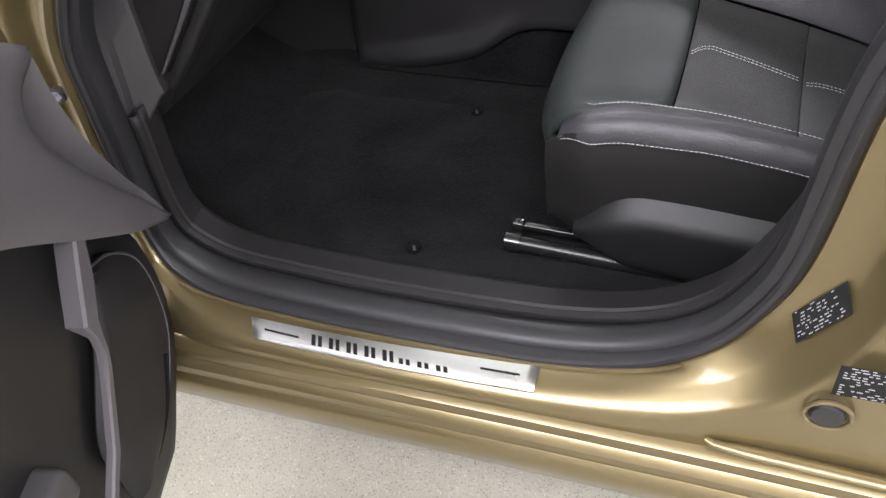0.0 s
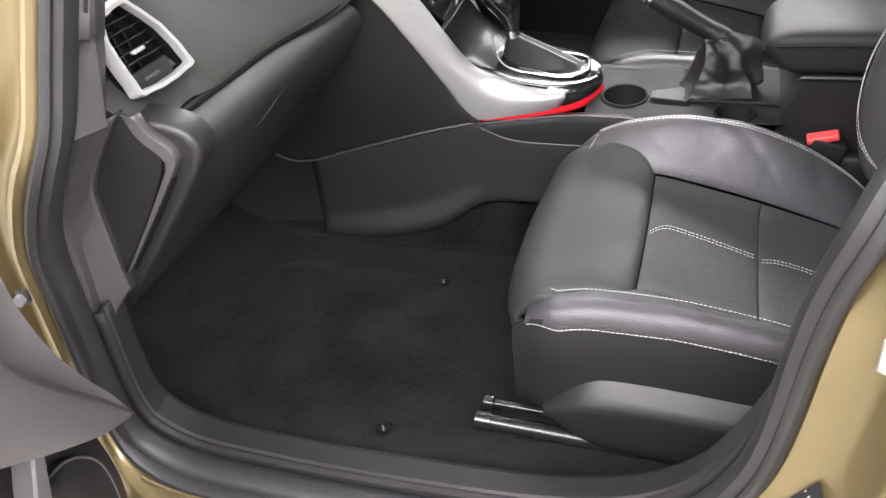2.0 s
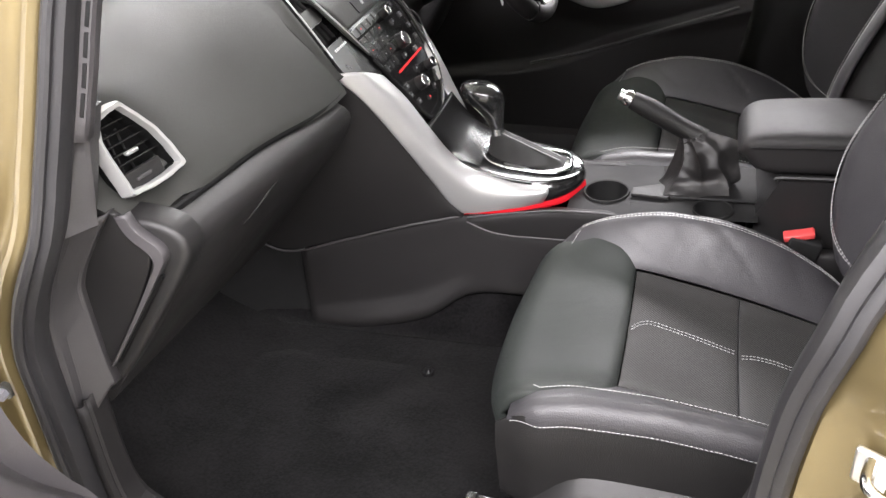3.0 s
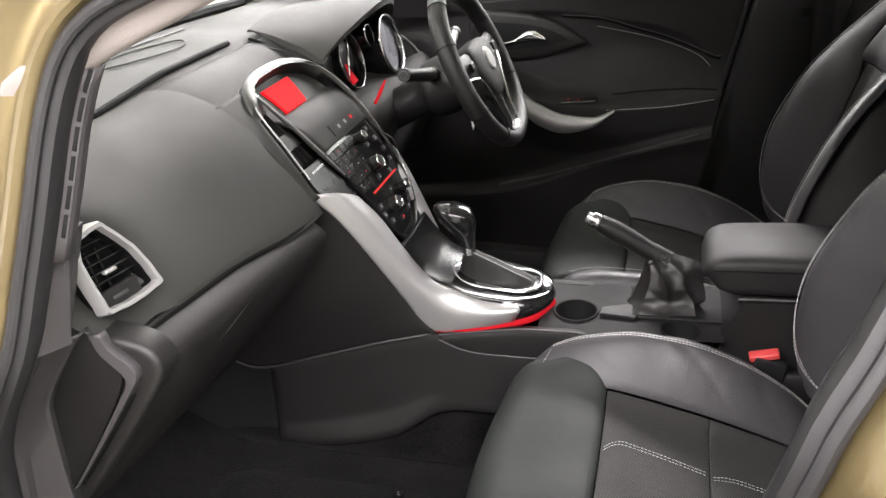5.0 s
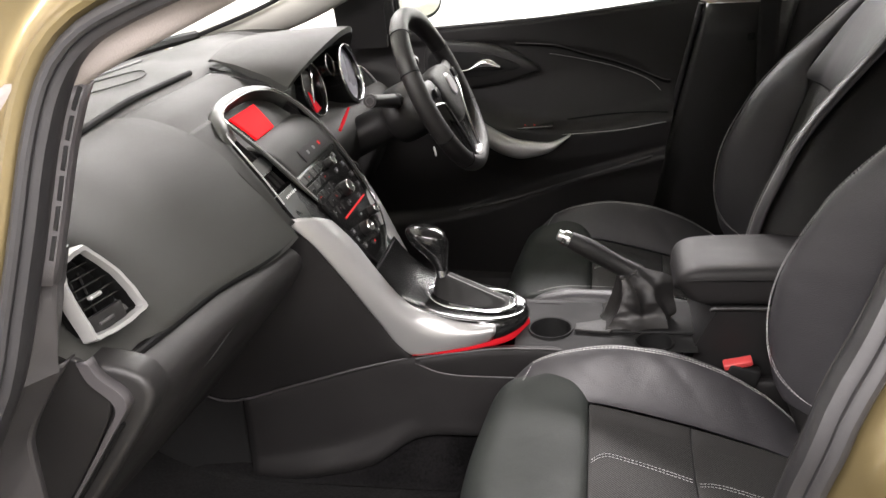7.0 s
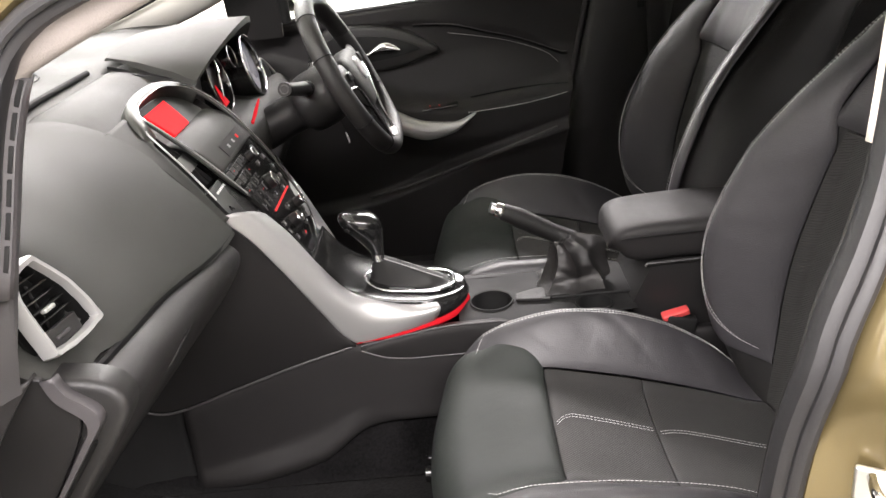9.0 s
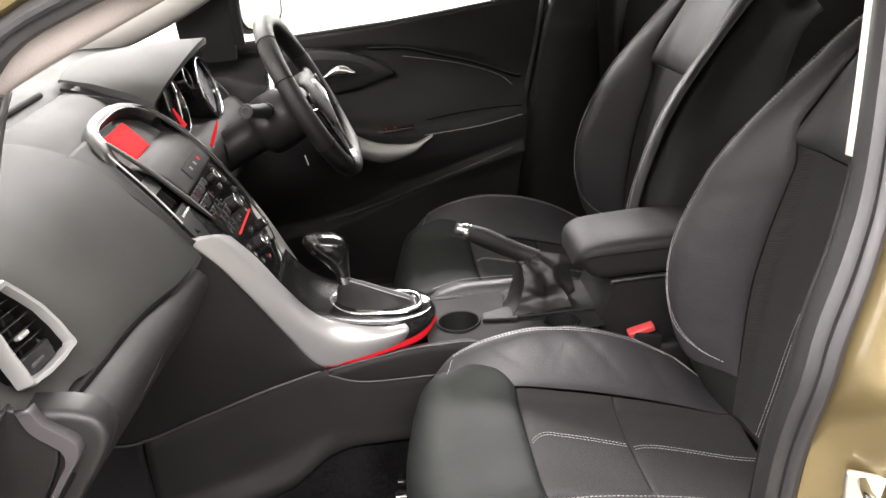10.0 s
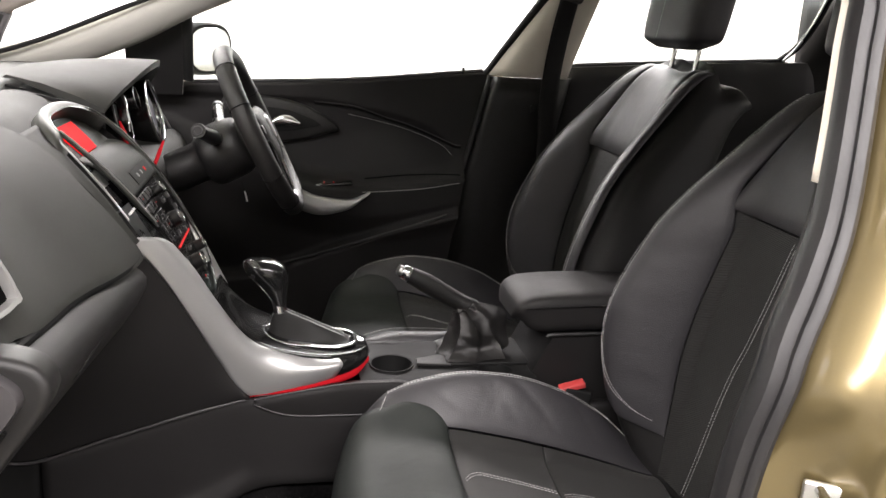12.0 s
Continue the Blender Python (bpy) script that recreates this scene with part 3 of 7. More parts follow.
def build_seat(y, label):
    seat = thing("front_seat", label, "car seat", "front seats", at=(0, 0, 0.345))
    P = lambda s, x: (x, y + s, cushion_height(s, x))
    # front pad, which rolls over the seat's front edge
    def roll(s, t):
        # t from 0 (underside of the front) to 1 (insert seam)
        fx = front_x(s)
        zt = cushion_height(s, fx + 0.055)
        if t < 0.55:
            k = t / 0.55
            return (fx + 0.014 * (1 - k) + 0.004 * math.cos(k * 3), y + s, mix(0.42, zt - 0.05, k))
        k = (t - 0.55) / 0.45
        if k < 0.5:
            w = k / 0.5 * math.pi / 2
            return (fx + 0.055 * (1 - math.cos(w)), y + s, zt - 0.05 + 0.05 * math.sin(w))
        x = mix(fx + 0.055, 0.038, (k - 0.5) / 0.5)
        return (x, y + s, cushion_height(s, x))
    half = lambda t: 0.187 - 0.045 * (1 - math.sqrt(max(0, 1 - max(0, (t - 0.82) / 0.18) ** 2)))
    pad("cushion_front", lambda u, t: roll(u, t), lambda t: -half(t), half, 0, 1, PAD_LEATHER, seat, "smooth black leather front of the cushion", nu=40, nv=60, puff=0.009, edge=0.22, depth=0.01)
    # woven inserts
    pad("cushion_insert", P, -0.14, 0.14, 0.040, 0.205, FABRIC, seat, "black woven fabric insert", nu=34, nv=26, puff=0.005, edge=0.16)
    pad("cushion_insert", P, -0.14, 0.14, 0.208, 0.43, FABRIC, seat, "black woven fabric insert", nu=34, nv=26, puff=0.005, edge=0.16)
    # side bolsters: u round the roll from insert to lower seam, v along
    for side in (-1, 1):
        def roll_side(u, x, side=side):
            if u < 0.6:
                s = mix(0.143, 0.212, u / 0.6)
                fx = max(x, front_x(s))
                return (fx, y + side * s, cushion_height(side * s, fx))
            k = (u - 0.6) / 0.4
            z = cushion_height(side * 0.212, x)
            w = k * math.pi * 0.5
            g = 0.06 + 0.94 * sstep(x, -0.112, -0.050)
            return (x, y + side * (0.212 + 0.022 * g * math.sin(w)), z - 0.032 * g * (1 - math.cos(w)))
        pad("bolster", roll_side if side > 0 else (lambda u, x: roll_side(1 - u, x)), 0, 1, -0.105, 0.43, LEATHER, seat, "creased black leather side bolster", nu=40, nv=110, puff=0.006 if side > 0 else 0.0015, edge=1.2, depth=0.012, wrinkle=0.0007 if side < 0 else 0.0015, seed=3 + side)
        # dark vinyl skirt below the bolster
        rows = []
        for x in np.linspace(-0.125, 0.45, 30):
            z = cushion_height(side * 0.212, max(x, -0.105)) - 0.030 * (1 - sstep(x, -0.126, -0.092)) - 0.034 * (0.06 + 0.94 * sstep(x, -0.112, -0.050))
            g = 0.024 * (1 - sstep(x, -0.130, -0.060))
            rows.append([(x, y + side * (0.220 - g), z + 0.008), (x, y + side * (0.2320 - g), z - 0.003), (x, y + side * (0.2355 - g), z - 0.03), (x, y + side * (0.233 - g), 0.50), (x, y + side * (0.225 - g), 0.42), (x, y + side * 0.15, 0.415), (x, y + side * 0.17, 0.46)])
        loft("side_skirt", rows, LEATHER_SIDE, seat, "plain black vinyl side of the cushion", nu=30, nv=30)
        # plastic side cover
        cover = []
        for k in np.linspace(0, 1, 22) ** 1.5:
            x = mix(-0.078, 0.50, k)
            e = math.sqrt(sstep(k, -0.02, 0.15))
            top = mix(0.44, interp(x, (-0.098, 0.470), (-0.05, 0.506), (0.03, 0.520), (0.2, 0.508), (0.5, 0.475)), e)
            low = mix(0.42, interp(x, (-0.08, 0.40), (0.0, 0.365), (0.2, 0.345), (0.5, 0.34)), e)
            b = 0.012 + 0.024 * e
            out = y + side * (0.226 + b)
            cover.append([(x, y + side * 0.20, top), (x, y + side * (0.222 + 0.2 * b), top - 0.001), (x, mix(y + side * 0.222, out, 0.85), top - 0.024 * e - 0.002), (x, out, top - 0.031 * e - 0.002), (x, out - side * 0.0005, top - 0.036 * e - 0.002),
                          (x, out - side * 0.004, mix(top, low, 0.55)), (x, out - side * 0.010, mix(top, low, 0.8)), (x, y + side * (0.22 + 0.1 * b), low), (x, y + side * 0.20, low)])
        loft("side_cover", cover, PLASTIC, seat, "dark grey plastic seat base cover", nu=30, nv=36)
    # seat base, rails
    rounded("seat_base", (0.44, 0.40, 0.09), pose(0.18, y, 0.425), MATT, seat, bevel=0.02)
    for side in (-1, 1):
        ry = y + side * 0.208
        rail = tube("seat_rail", [(-0.175, ry - 0.006, 0.363), (0.1, ry - 0.006, 0.352), (0.42, ry - 0.006, 0.345)], 0.0135, SATIN, seat, "black steel seat rail", n=20, sides=12)
        tube("rail_cap", [(-0.192, ry - 0.006, 0.364), (-0.168, ry - 0.006, 0.363)], 0.0165, GLOSS, rail, "black rail end cap", n=6, sides=14)
        rounded("inner_rail", (0.14, 0.012, 0.012), pose(-0.112, ry + 0.022, 0.374, 0, 2, 0), GLOSS, rail, "black inner rail bar", bevel=0.003)
        rounded("rail_cap", (0.022, 0.018, 0.018), pose(-0.178, ry + 0.022, 0.376, 0, 2, 0), GLOSS, rail, "black rail end cap", bevel=0.004)
        rounded("rail_foot", (0.04, 0.03, 0.03), pose(0.40, ry, 0.350), MATT, rail, bevel=0.004)
        rounded("rail_foot", (0.04, 0.03, 0.024), pose(-0.11, ry, 0.350), MATT, rail, bevel=0.004)
    tube("adjuster_bar", [(-0.15, y - 0.10, 0.392), (-0.155, y, 0.392), (-0.15, y + 0.10, 0.392)], 0.008, GLOSS, seat, "black adjuster bar", n=10, sides=10)
    # backrest shell: closed body behind the panels
    rows = []
    for v in np.linspace(0, 1, 30):
        w = back_width(v)
        front = []
        for s in np.linspace(-1, 1, 21):
            q = back_point(s * 0.985, v)
            inset = 0.012 * (1 - sstep(v, 0.85, 0.97))
            front.append((q[0] + inset, y + q[1], q[2] - 0.5 * inset))
        t = interp(v, (0, 0.13), (0.5, 0.128), (0.85, 0.118), (1, 0.100))
        c = back_point(0, v)
        back = [(c[0] + t * k + 0.01, y + s * w, c[2] - (0.03 + 0.035 * sstep(v, 0.8, 1.0)) * k - 0.006) for s, k in ((0.97, 0.45), (0.90, 0.8), (0.6, 0.98), (0, 1.0), (-0.6, 0.98), (-0.90, 0.8), (-0.97, 0.45))]
        rows.append(front + back)
    crown = np.array(rows[-1])
    mid = crown.mean(axis=0)
    for k, up in ((0.96, 0.007), (0.84, 0.014), (0.5, 0.019)):
        rows.append([tuple(mid + (p - mid) * np.array((k, k, 1)) + np.array((0.004, 0, up))) for p in crown])
    loft("backrest", rows, LEATHER_SIDE, seat, "black vinyl backrest shell", nu=40, nv=60)
    B = lambda s, v: tuple(np.array(back_point(s, v)) + np.array((0, y, 0)))
    pad("back_insert", B, -0.52, 0.52, 0.02, 0.655, FABRIC, seat, "black woven backrest insert", nu=34, nv=44, puff=0.004, edge=0.5, depth=0.004)
    pad("back_upper", B, -0.60, 0.60, 0.66, 1.0, LEATHER, seat, "smooth black leather shoulder panel", nu=34, nv=30, puff=0.010, edge=0.5, depth=0.004)
    for side in (-1, 1):
        rim = lambda v, far=0.99 if side > 0 else 0.865: mix(0.62, far, math.sqrt(max(0, 1 - (1 - min(1, max(0, (v - 0.10) / 0.20))) ** 2)))
        a, b = (lambda v: 0.525 + 0.09 * sstep(v, 0.6, 0.72)), rim
        if side < 0:
            a, b = (lambda v: -rim(v)), (lambda v: -0.525 - 0.09 * sstep(v, 0.6, 0.72))
        pad("back_bolster", B, a, b, 0.11, 0.995, LEATHER, seat, "black leather backrest bolster with stitched seam", nu=26, nv=60, puff=0.009, edge=0.6, depth=0.004, wrinkle=0.0013, seed=9 + side)
    # stitching
    lines = []
    for off in (-0.0035, 0.0035):
        for x0, x1, track in ((0.044, 0.203, ((0.044, 0.010), (0.058, 0.028), (0.075, 0.036), (0.12, 0.034), (0.205, 0.026))), (0.211, 0.42, ((0.211, 0.021), (0.232, 0.029), (0.256, 0.032), (0.39, 0.022), (0.43, 0.020)))):
            lines.append([(x, y + interp(x, *track) + off, cushion_height(interp(x, *track), x) + 0.0062) for x in np.linspace(x0, x1, 40)])
    for side in (-1, 1):
        top = 0.190 if side < 0 else 0.203
        for off in ((0,) if side < 0 else (0, 0.0035)):
            lines.append([(x, y + side * (top + off), cushion_height(side * (top + off), x) + 0.0084) for x in np.linspace(-0.06, 0.41, 120)])
        lines.append([(x, y + side * (0.2155 + 0.021 * (0.06 + 0.94 * sstep(x, -0.112, -0.050))), cushion_height(side * 0.212, x) - 0.027 * (0.06 + 0.94 * sstep(x, -0.112, -0.050))) for x in np.linspace(-0.10, 0.41, 120)])
        lines.append([(x, y + side * s, cushion_height(side * s, x) + 0.0075) for x, s in zip(np.linspace(-0.085, -0.06, 14), np.linspace(0.16, top, 14))])
        for sv in (0.815, 0.845):
            g = []
            for v in np.linspace(0.135, 0.95, 170):
                curl = mix(0.56, sv, math.sqrt(max(0, 1 - (1 - min(1, (v - 0.135) / 0.19)) ** 2)))
                q = np.array(B(side * curl, v))
                g.append(q + np.array((-0.0120, 0.0, 0.0052)))
            lines.append(g)
    for off in (-0.015, 0.015):
        lines.append([np.array(B(interp(v, (0.03, 0.205), (0.11, 0.188), (0.34, 0.095), (0.41, 0.05), (0.65, -0.04)) + off, v)) + np.array((-0.0048, 0, 0.0018)) for v in np.linspace(0.03, 0.645, 110)])
    stitches("stitching", lines, THREAD, seat)
    # head restraint on two posts
    top = np.array((0.655, y + 0.012, 1.19))
    for side in (-1, 1):
        tube("headrest_post", [top + (0, side * 0.062, -0.06), top + (0.012, side * 0.062, 0.03), top + (0.02, side * 0.062, 0.09)], 0.0055, CHROME, seat, "chrome headrest post", n=8, sides=12)
    rows = []
    for k in np.linspace(0, 1, 12):
        z = mix(1.238, 1.43, k)
        e = math.sqrt(max(0.0, 1 - (2 * k - 1) ** 6)) * 0.92 + 0.08
        w, d = (0.134 + 0.012 * k) * (0.55 + 0.45 * e), 0.055 * (0.4 + 0.6 * e)
        cx = 0.648 + 0.03 * k
        rows.append([(cx - d * math.copysign(abs(math.cos(t)) ** 0.55, math.cos(t)), y + 0.012 + w * math.copysign(abs(math.sin(t)) ** 0.45, math.sin(t)), z) for t in np.linspace(0, 2 * math.pi, 28, endpoint=False)])
    hr = loft("headrest", rows, LEATHER, seat, "black leather head restraint", nu=26, nv=56)
    stitches("headrest_seam", [[(0.648 + 0.03 * k - 0.0575, y + 0.02, mix(1.238, 1.43, k)) for k in np.linspace(0.12, 0.9, 30)]], THREAD, hr)
    return seat


build_seat(-SEAT_Y, "black leather passenger seat with woven inserts and pale stitching")
build_seat(SEAT_Y, "black leather driver's seat behind the steering wheel, with pale stitching")


# ---- dashboard ----
dashboard = thing("dashboard", "dark grey soft-touch dashboard with silver-framed vents", "dashboard", at=(-0.75, 0, 0.9))


def dash_sections(profile, ys, shift):
    rows = []
    for y in ys:
        rows.append([(x + shift(y), y, z) for x, z in profile])
    return rows


lean = lambda y: -0.035 * (1 - sstep(abs(y), 0.0, 0.75)) + 0.03 * sstep(-y, 0.35, 0.75)
# top deck up to the windscreen
deck = [(-1.02, 1.10), (-0.95, 1.125), (-0.86, 1.134), (-0.76, 1.128), (-0.72, 1.112), (-0.70, 1.09), (-0.75, 1.0), (-1.02, 1.0)]
loft("dash_top", dash_sections(deck, (-0.69, -0.45, -0.2, 0.0, 0.2, 0.45, 0.69), lambda y: lean(y) * 0.9 + 0.01), DASH, dashboard, "dark grey upper deck of the dashboard", nu=40, nv=50)
# passenger pad below the groove: one profile at the door end, one at the centre
PAD_L = [(-0.70, 1.108), (-0.665, 1.122), (-0.62, 1.112), (-0.575, 1.07), (-0.54, 1.01), (-0.503, 0.945), (-0.512, 0.933), (-0.60, 0.95), (-0.68, 1.04)]
PAD_R = [(-0.765, 1.104), (-0.72, 1.117), (-0.67, 1.106), (-0.60, 1.058), (-0.53, 0.99), (-0.463, 0.918), (-0.474, 0.905), (-0.58, 0.93), (-0.70, 1.03)]

PAD_S = [(-0.765, 1.104), (-0.72, 1.119), (-0.66, 1.113), (-0.582, 1.076), (-0.503, 0.996), (-0.449, 0.920), (-0.459, 0.906), (-0.58, 0.93), (-0.70, 1.03)]  # beside the stack


def between(a, b, ys, y0, y1):
    return [[(mix(p[0], q[0], (y - y0) / (y1 - y0)), y, mix(p[1], q[1], (y - y0) / (y1 - y0))) for p, q in zip(a, b)] for y in ys]


PAD_V = [(x - 0.030 * math.exp(-((z - 1.0) / 0.05) ** 2), z) for x, z in PAD_L]
loft("passenger_pad", [[(x - 0.006, mix(-0.702, -0.748 + 0.35 * max(0, z - 0.95), sstep(z, 0.96, 1.02)), z) for x, z in PAD_V]] + between(PAD_V, PAD_V, (-0.70, -0.66, -0.61), -0.70, -0.15) + [[tuple(mix(np.array(p), np.array(q), sstep(y, -0.46, -0.215))) for p, q in zip(between(PAD_L, PAD_R, (y,), -0.70, -0.15)[0], [(x, y, z) for x, z in PAD_S])] for y in (-0.575, -0.47, -0.40, -0.33, -0.27, -0.23, -0.203)], DASH, dashboard, "smooth grey passenger airbag panel", nu=36, nv=70)
BOX_L = [(-0.53, 0.936), (-0.505, 0.934), (-0.478, 0.925), (-0.462, 0.905), (-0.485, 0.855), (-0.545, 0.775), (-0.605, 0.70), (-0.66, 0.635), (-0.74, 0.62), (-0.74, 0.75), (-0.62, 0.90)]
BOX_R = [(-0.50, 0.907), (-0.468, 0.905), (-0.442, 0.895), (-0.435, 0.870), (-0.47, 0.81), (-0.54, 0.73), (-0.60, 0.66), (-0.66, 0.60), (-0.74, 0.585), (-0.74, 0.75), (-0.60, 0.88)]
loft("glovebox", between(BOX_L, BOX_R, (-0.70, -0.69, -0.55, -0.4, -0.3, -0.235), -0.70, -0.2) + [[(x * 0.96 - 0.025, -0.205, mix(z, 0.78, 0.12)) for x, z in BOX_R]], LOWPL, dashboard, "dark glovebox lid with rolled upper edge", nu=44, nv=80)
joint = []
for y in np.linspace(-0.655, -0.206, 16):
    p, q = between(PAD_L, PAD_R, (y,), -0.70, -0.15)[0][5], PAD_S[5]
    g = sstep(y, -0.46, -0.215)
    joint.append((mix(p[0], q[0], g) - 0.001, y, mix(p[2], q[1], g) - 0.0105))
tube("pad_joint", joint, 0.0056, BLACK, dashboard, "dark joint above the glovebox", n=50, sides=8)
tube("glovebox_handle", [(-0.4725, -0.556, 0.8575), (-0.4665, -0.528, 0.860), (-0.4525, -0.486, 0.8795), (-0.450, -0.460, 0.883)], 0.0015, PLASTIC, dashboard, "narrow glovebox pull", n=20, sides=8, taper=(0.2, 1, 1, 0.2))
loft("dash_centre", [[(px, y, pz - 0.010 * sstep(-y, 0.165, 0.205)) for px, y, pz in row] for row in [[(-0.80, y, 1.08), (-0.765, y, 1.104), (-0.72, y, 1.117), (-0.67, y, 1.106), (-0.635, y, 1.083), (-0.60, y, 1.055), (-0.62, y, 1.02), (-0.70, y, 1.0)] for y in (-0.212, -0.185, -0.16, -0.05, 0.05, 0.17)]], DASH, dashboard, "grey centre of the dashboard", nu=12, nv=50)
tube("deck_seam", [(-0.705, -0.685, 1.117), (-0.712, -0.55, 1.121), (-0.724, -0.387, 1.121), (-0.745, -0.20, 1.126), (-0.757, -0.086, 1.127), (-0.760, 0.14, 1.125)], 0.006, BLACK, dashboard, "dark joint across the dashboard top", n=50, sides=8)
# dash end facing the door, with its fuse cover
END = [(-0.575, 0.958), (-0.50, 0.955), (-0.462, 0.945), (-0.448, 0.925), (-0.452, 0.900), (-0.49, 0.845), (-0.555, 0.760), (-0.622, 0.680), (-0.66, 0.655), (-0.75, 0.66), (-0.80, 0.80), (-0.72, 0.94)]
slab("dash_end", [(x, -0.665, z) for x, z in END], (0, -0.04, 0), PLASTIC, dashboard, "grey rounded end of the dashboard", n=70, bevel=0.010)
COVER = [(-0.560, 0.950), (-0.530, 0.952), (-0.513, 0.938), (-0.500, 0.918), (-0.497, 0.895), (-0.512, 0.860), (-0.56, 0.785), (-0.615, 0.710), (-0.645, 0.685), (-0.668, 0.70), (-0.66, 0.78), (-0.645, 0.85), (-0.61, 0.91)]
cover = slab("fuse_cover", [(x, -0.704, z + 0.014) for x, z in COVER], (0, -0.007, 0), PLASTIC, dashboard, "grey fuse box cover", n=60, bevel=0.003)
edge_in = smooth_line([(-0.525, 0.965), (-0.516, 0.938), (-0.493, 0.914), (-0.492, 0.897), (-0.504, 0.878), (-0.555, 0.803), (-0.613, 0.722)], 40)
edge_out = smooth_line([(-0.508, 0.968), (-0.500, 0.948), (-0.476, 0.928), (-0.471, 0.912), (-0.481, 0.896), (-0.540, 0.815), (-0.605, 0.729)], 40)
loft("cover_edge", [[(a[0], -0.711, a[1]), (mix(a[0], b[0], 0.12), -0.7165, mix(a[1], b[1], 0.12)), (mix(a[0], b[0], 0.8), -0.7150, mix(a[1], b[1], 0.8)), (b[0], -0.705, b[1])] for a, b in zip(edge_in, edge_out)], GREYPL, cover, "pale grey angled edge of the cover", raw=True, ring=False, thick=0.002, sharp=30)
tube("cover_gap", [(p[0] + 0.001, -0.7075, p[1] - 0.001) for p in edge_out[14:]], 0.0036, BLACK, cover, "dark gap beside the cover", n=30, sides=6)

# trim beside the seal, below and above the dash end
def kick_trim():
    outer = ((0.640, -0.676), (0.657, -0.674), (0.739, -0.665), (0.805, -0.653), (0.849, -0.637), (0.891, -0.616), (0.97, -0.575))
    ridge = ((0.640, -0.658), (0.655, -0.656), (0.715, -0.646), (0.792, -0.636), (0.853, -0.625), (0.895, -0.609), (0.942, -0.576), (0.971, -0.558))
    inner = ((0.694, -0.6165), (0.721, -0.618), (0.80, -0.615), (0.852, -0.611), (0.874, -0.602), (0.927, -0.566), (0.969, -0.533))
    rows = []
    for k in np.linspace(0, 1, 46):
        z, zr = mix(0.968, 0.641, k), mix(0.968, 0.694, k)  # the lower end is cut off at a slant
        a, m, b = interp(z, *outer), interp(z, *ridge), interp(zr, *inner)
        zm = mix(z, zr, 0.06)
        rows.append([(a, -0.776, z), (a + 0.003, -0.7705, z), (mix(a, m, 0.85), -0.7655, z), (m, -0.7595, z), (m + 0.0025, -0.7490, zm), (b - 0.003, -0.7225, zr), (b, -0.719, zr), (b, -0.700, zr)])
    return loft("kick_trim", rows, KICKPL, car_body, "grey faceted plastic trim between seal and dashboard", raw=True, ring=False, thick=0.003, sharp=14)


kick_trim()
slot_trim = [(-0.017, -0.777), (-0.020, -0.7785), (-0.0215, -0.774), (-0.0315, -0.768), (-0.0325, -0.763), (-0.0305, -0.750)]
trim_strip("dash_side_trim", near(-0.497, 1.285), near(-0.5495, 1.078), GREYPL, "grey dashboard side trim with a row of slots", slot_trim)
slot_line = smooth_line([(x - o[0] * 0.0265, z - o[1] * 0.0265) for (x, z), o in [(loop[i], out2[i]) for i in range(near(-0.497, 1.285), near(-0.548, 1.085))]], 73)
for k in range(6):
    a, b = slot_line[k * 12 + 1], slot_line[k * 12 + 11]
    ends = [Vector((q[0], -0.7712 + max(0, q[1] - 0.95) * 0.35, q[1])) for q in (a, b)]
    d = (ends[1] - ends[0]).normalized()
    across = Vector((0.95, 0.25, 0.1)).cross(d).cross(d).normalized() * 0.0046
    nrm = d.cross(across).normalized()
    if nrm.x < 0:
        nrm = -nrm
    slab("slot", [ends[0] - across - nrm * 0.004, ends[1] - across - nrm * 0.004, ends[1] + across - nrm * 0.004, ends[0] + across - nrm * 0.004], nrm * 0.0052, MATT, dashboard, "dark slot", bevel=0.0008)
rows = []
for k in np.linspace(0, 1, 12):
    z = mix(1.092, 0.962, k)
    y = -0.768 + 0.35 * (z - 0.95)
    turn = 0.030 * k
    xr = interp(z, (0.97, -0.536), (1.02, -0.527), (1.092, -0.515))
    rows.append([(xr - 0.024, y + 0.004, z), (xr - 0.021, y, z), (xr - 0.003, y - 0.001 + turn, z), (xr, y + 0.004 + turn, z), (xr - 0.010, y + 0.045, z), (xr - 0.024, y + 0.045, z)])
loft("trim_block", rows, KICKPL, dashboard, "grey end block below the slots", raw=True, sharp=30)


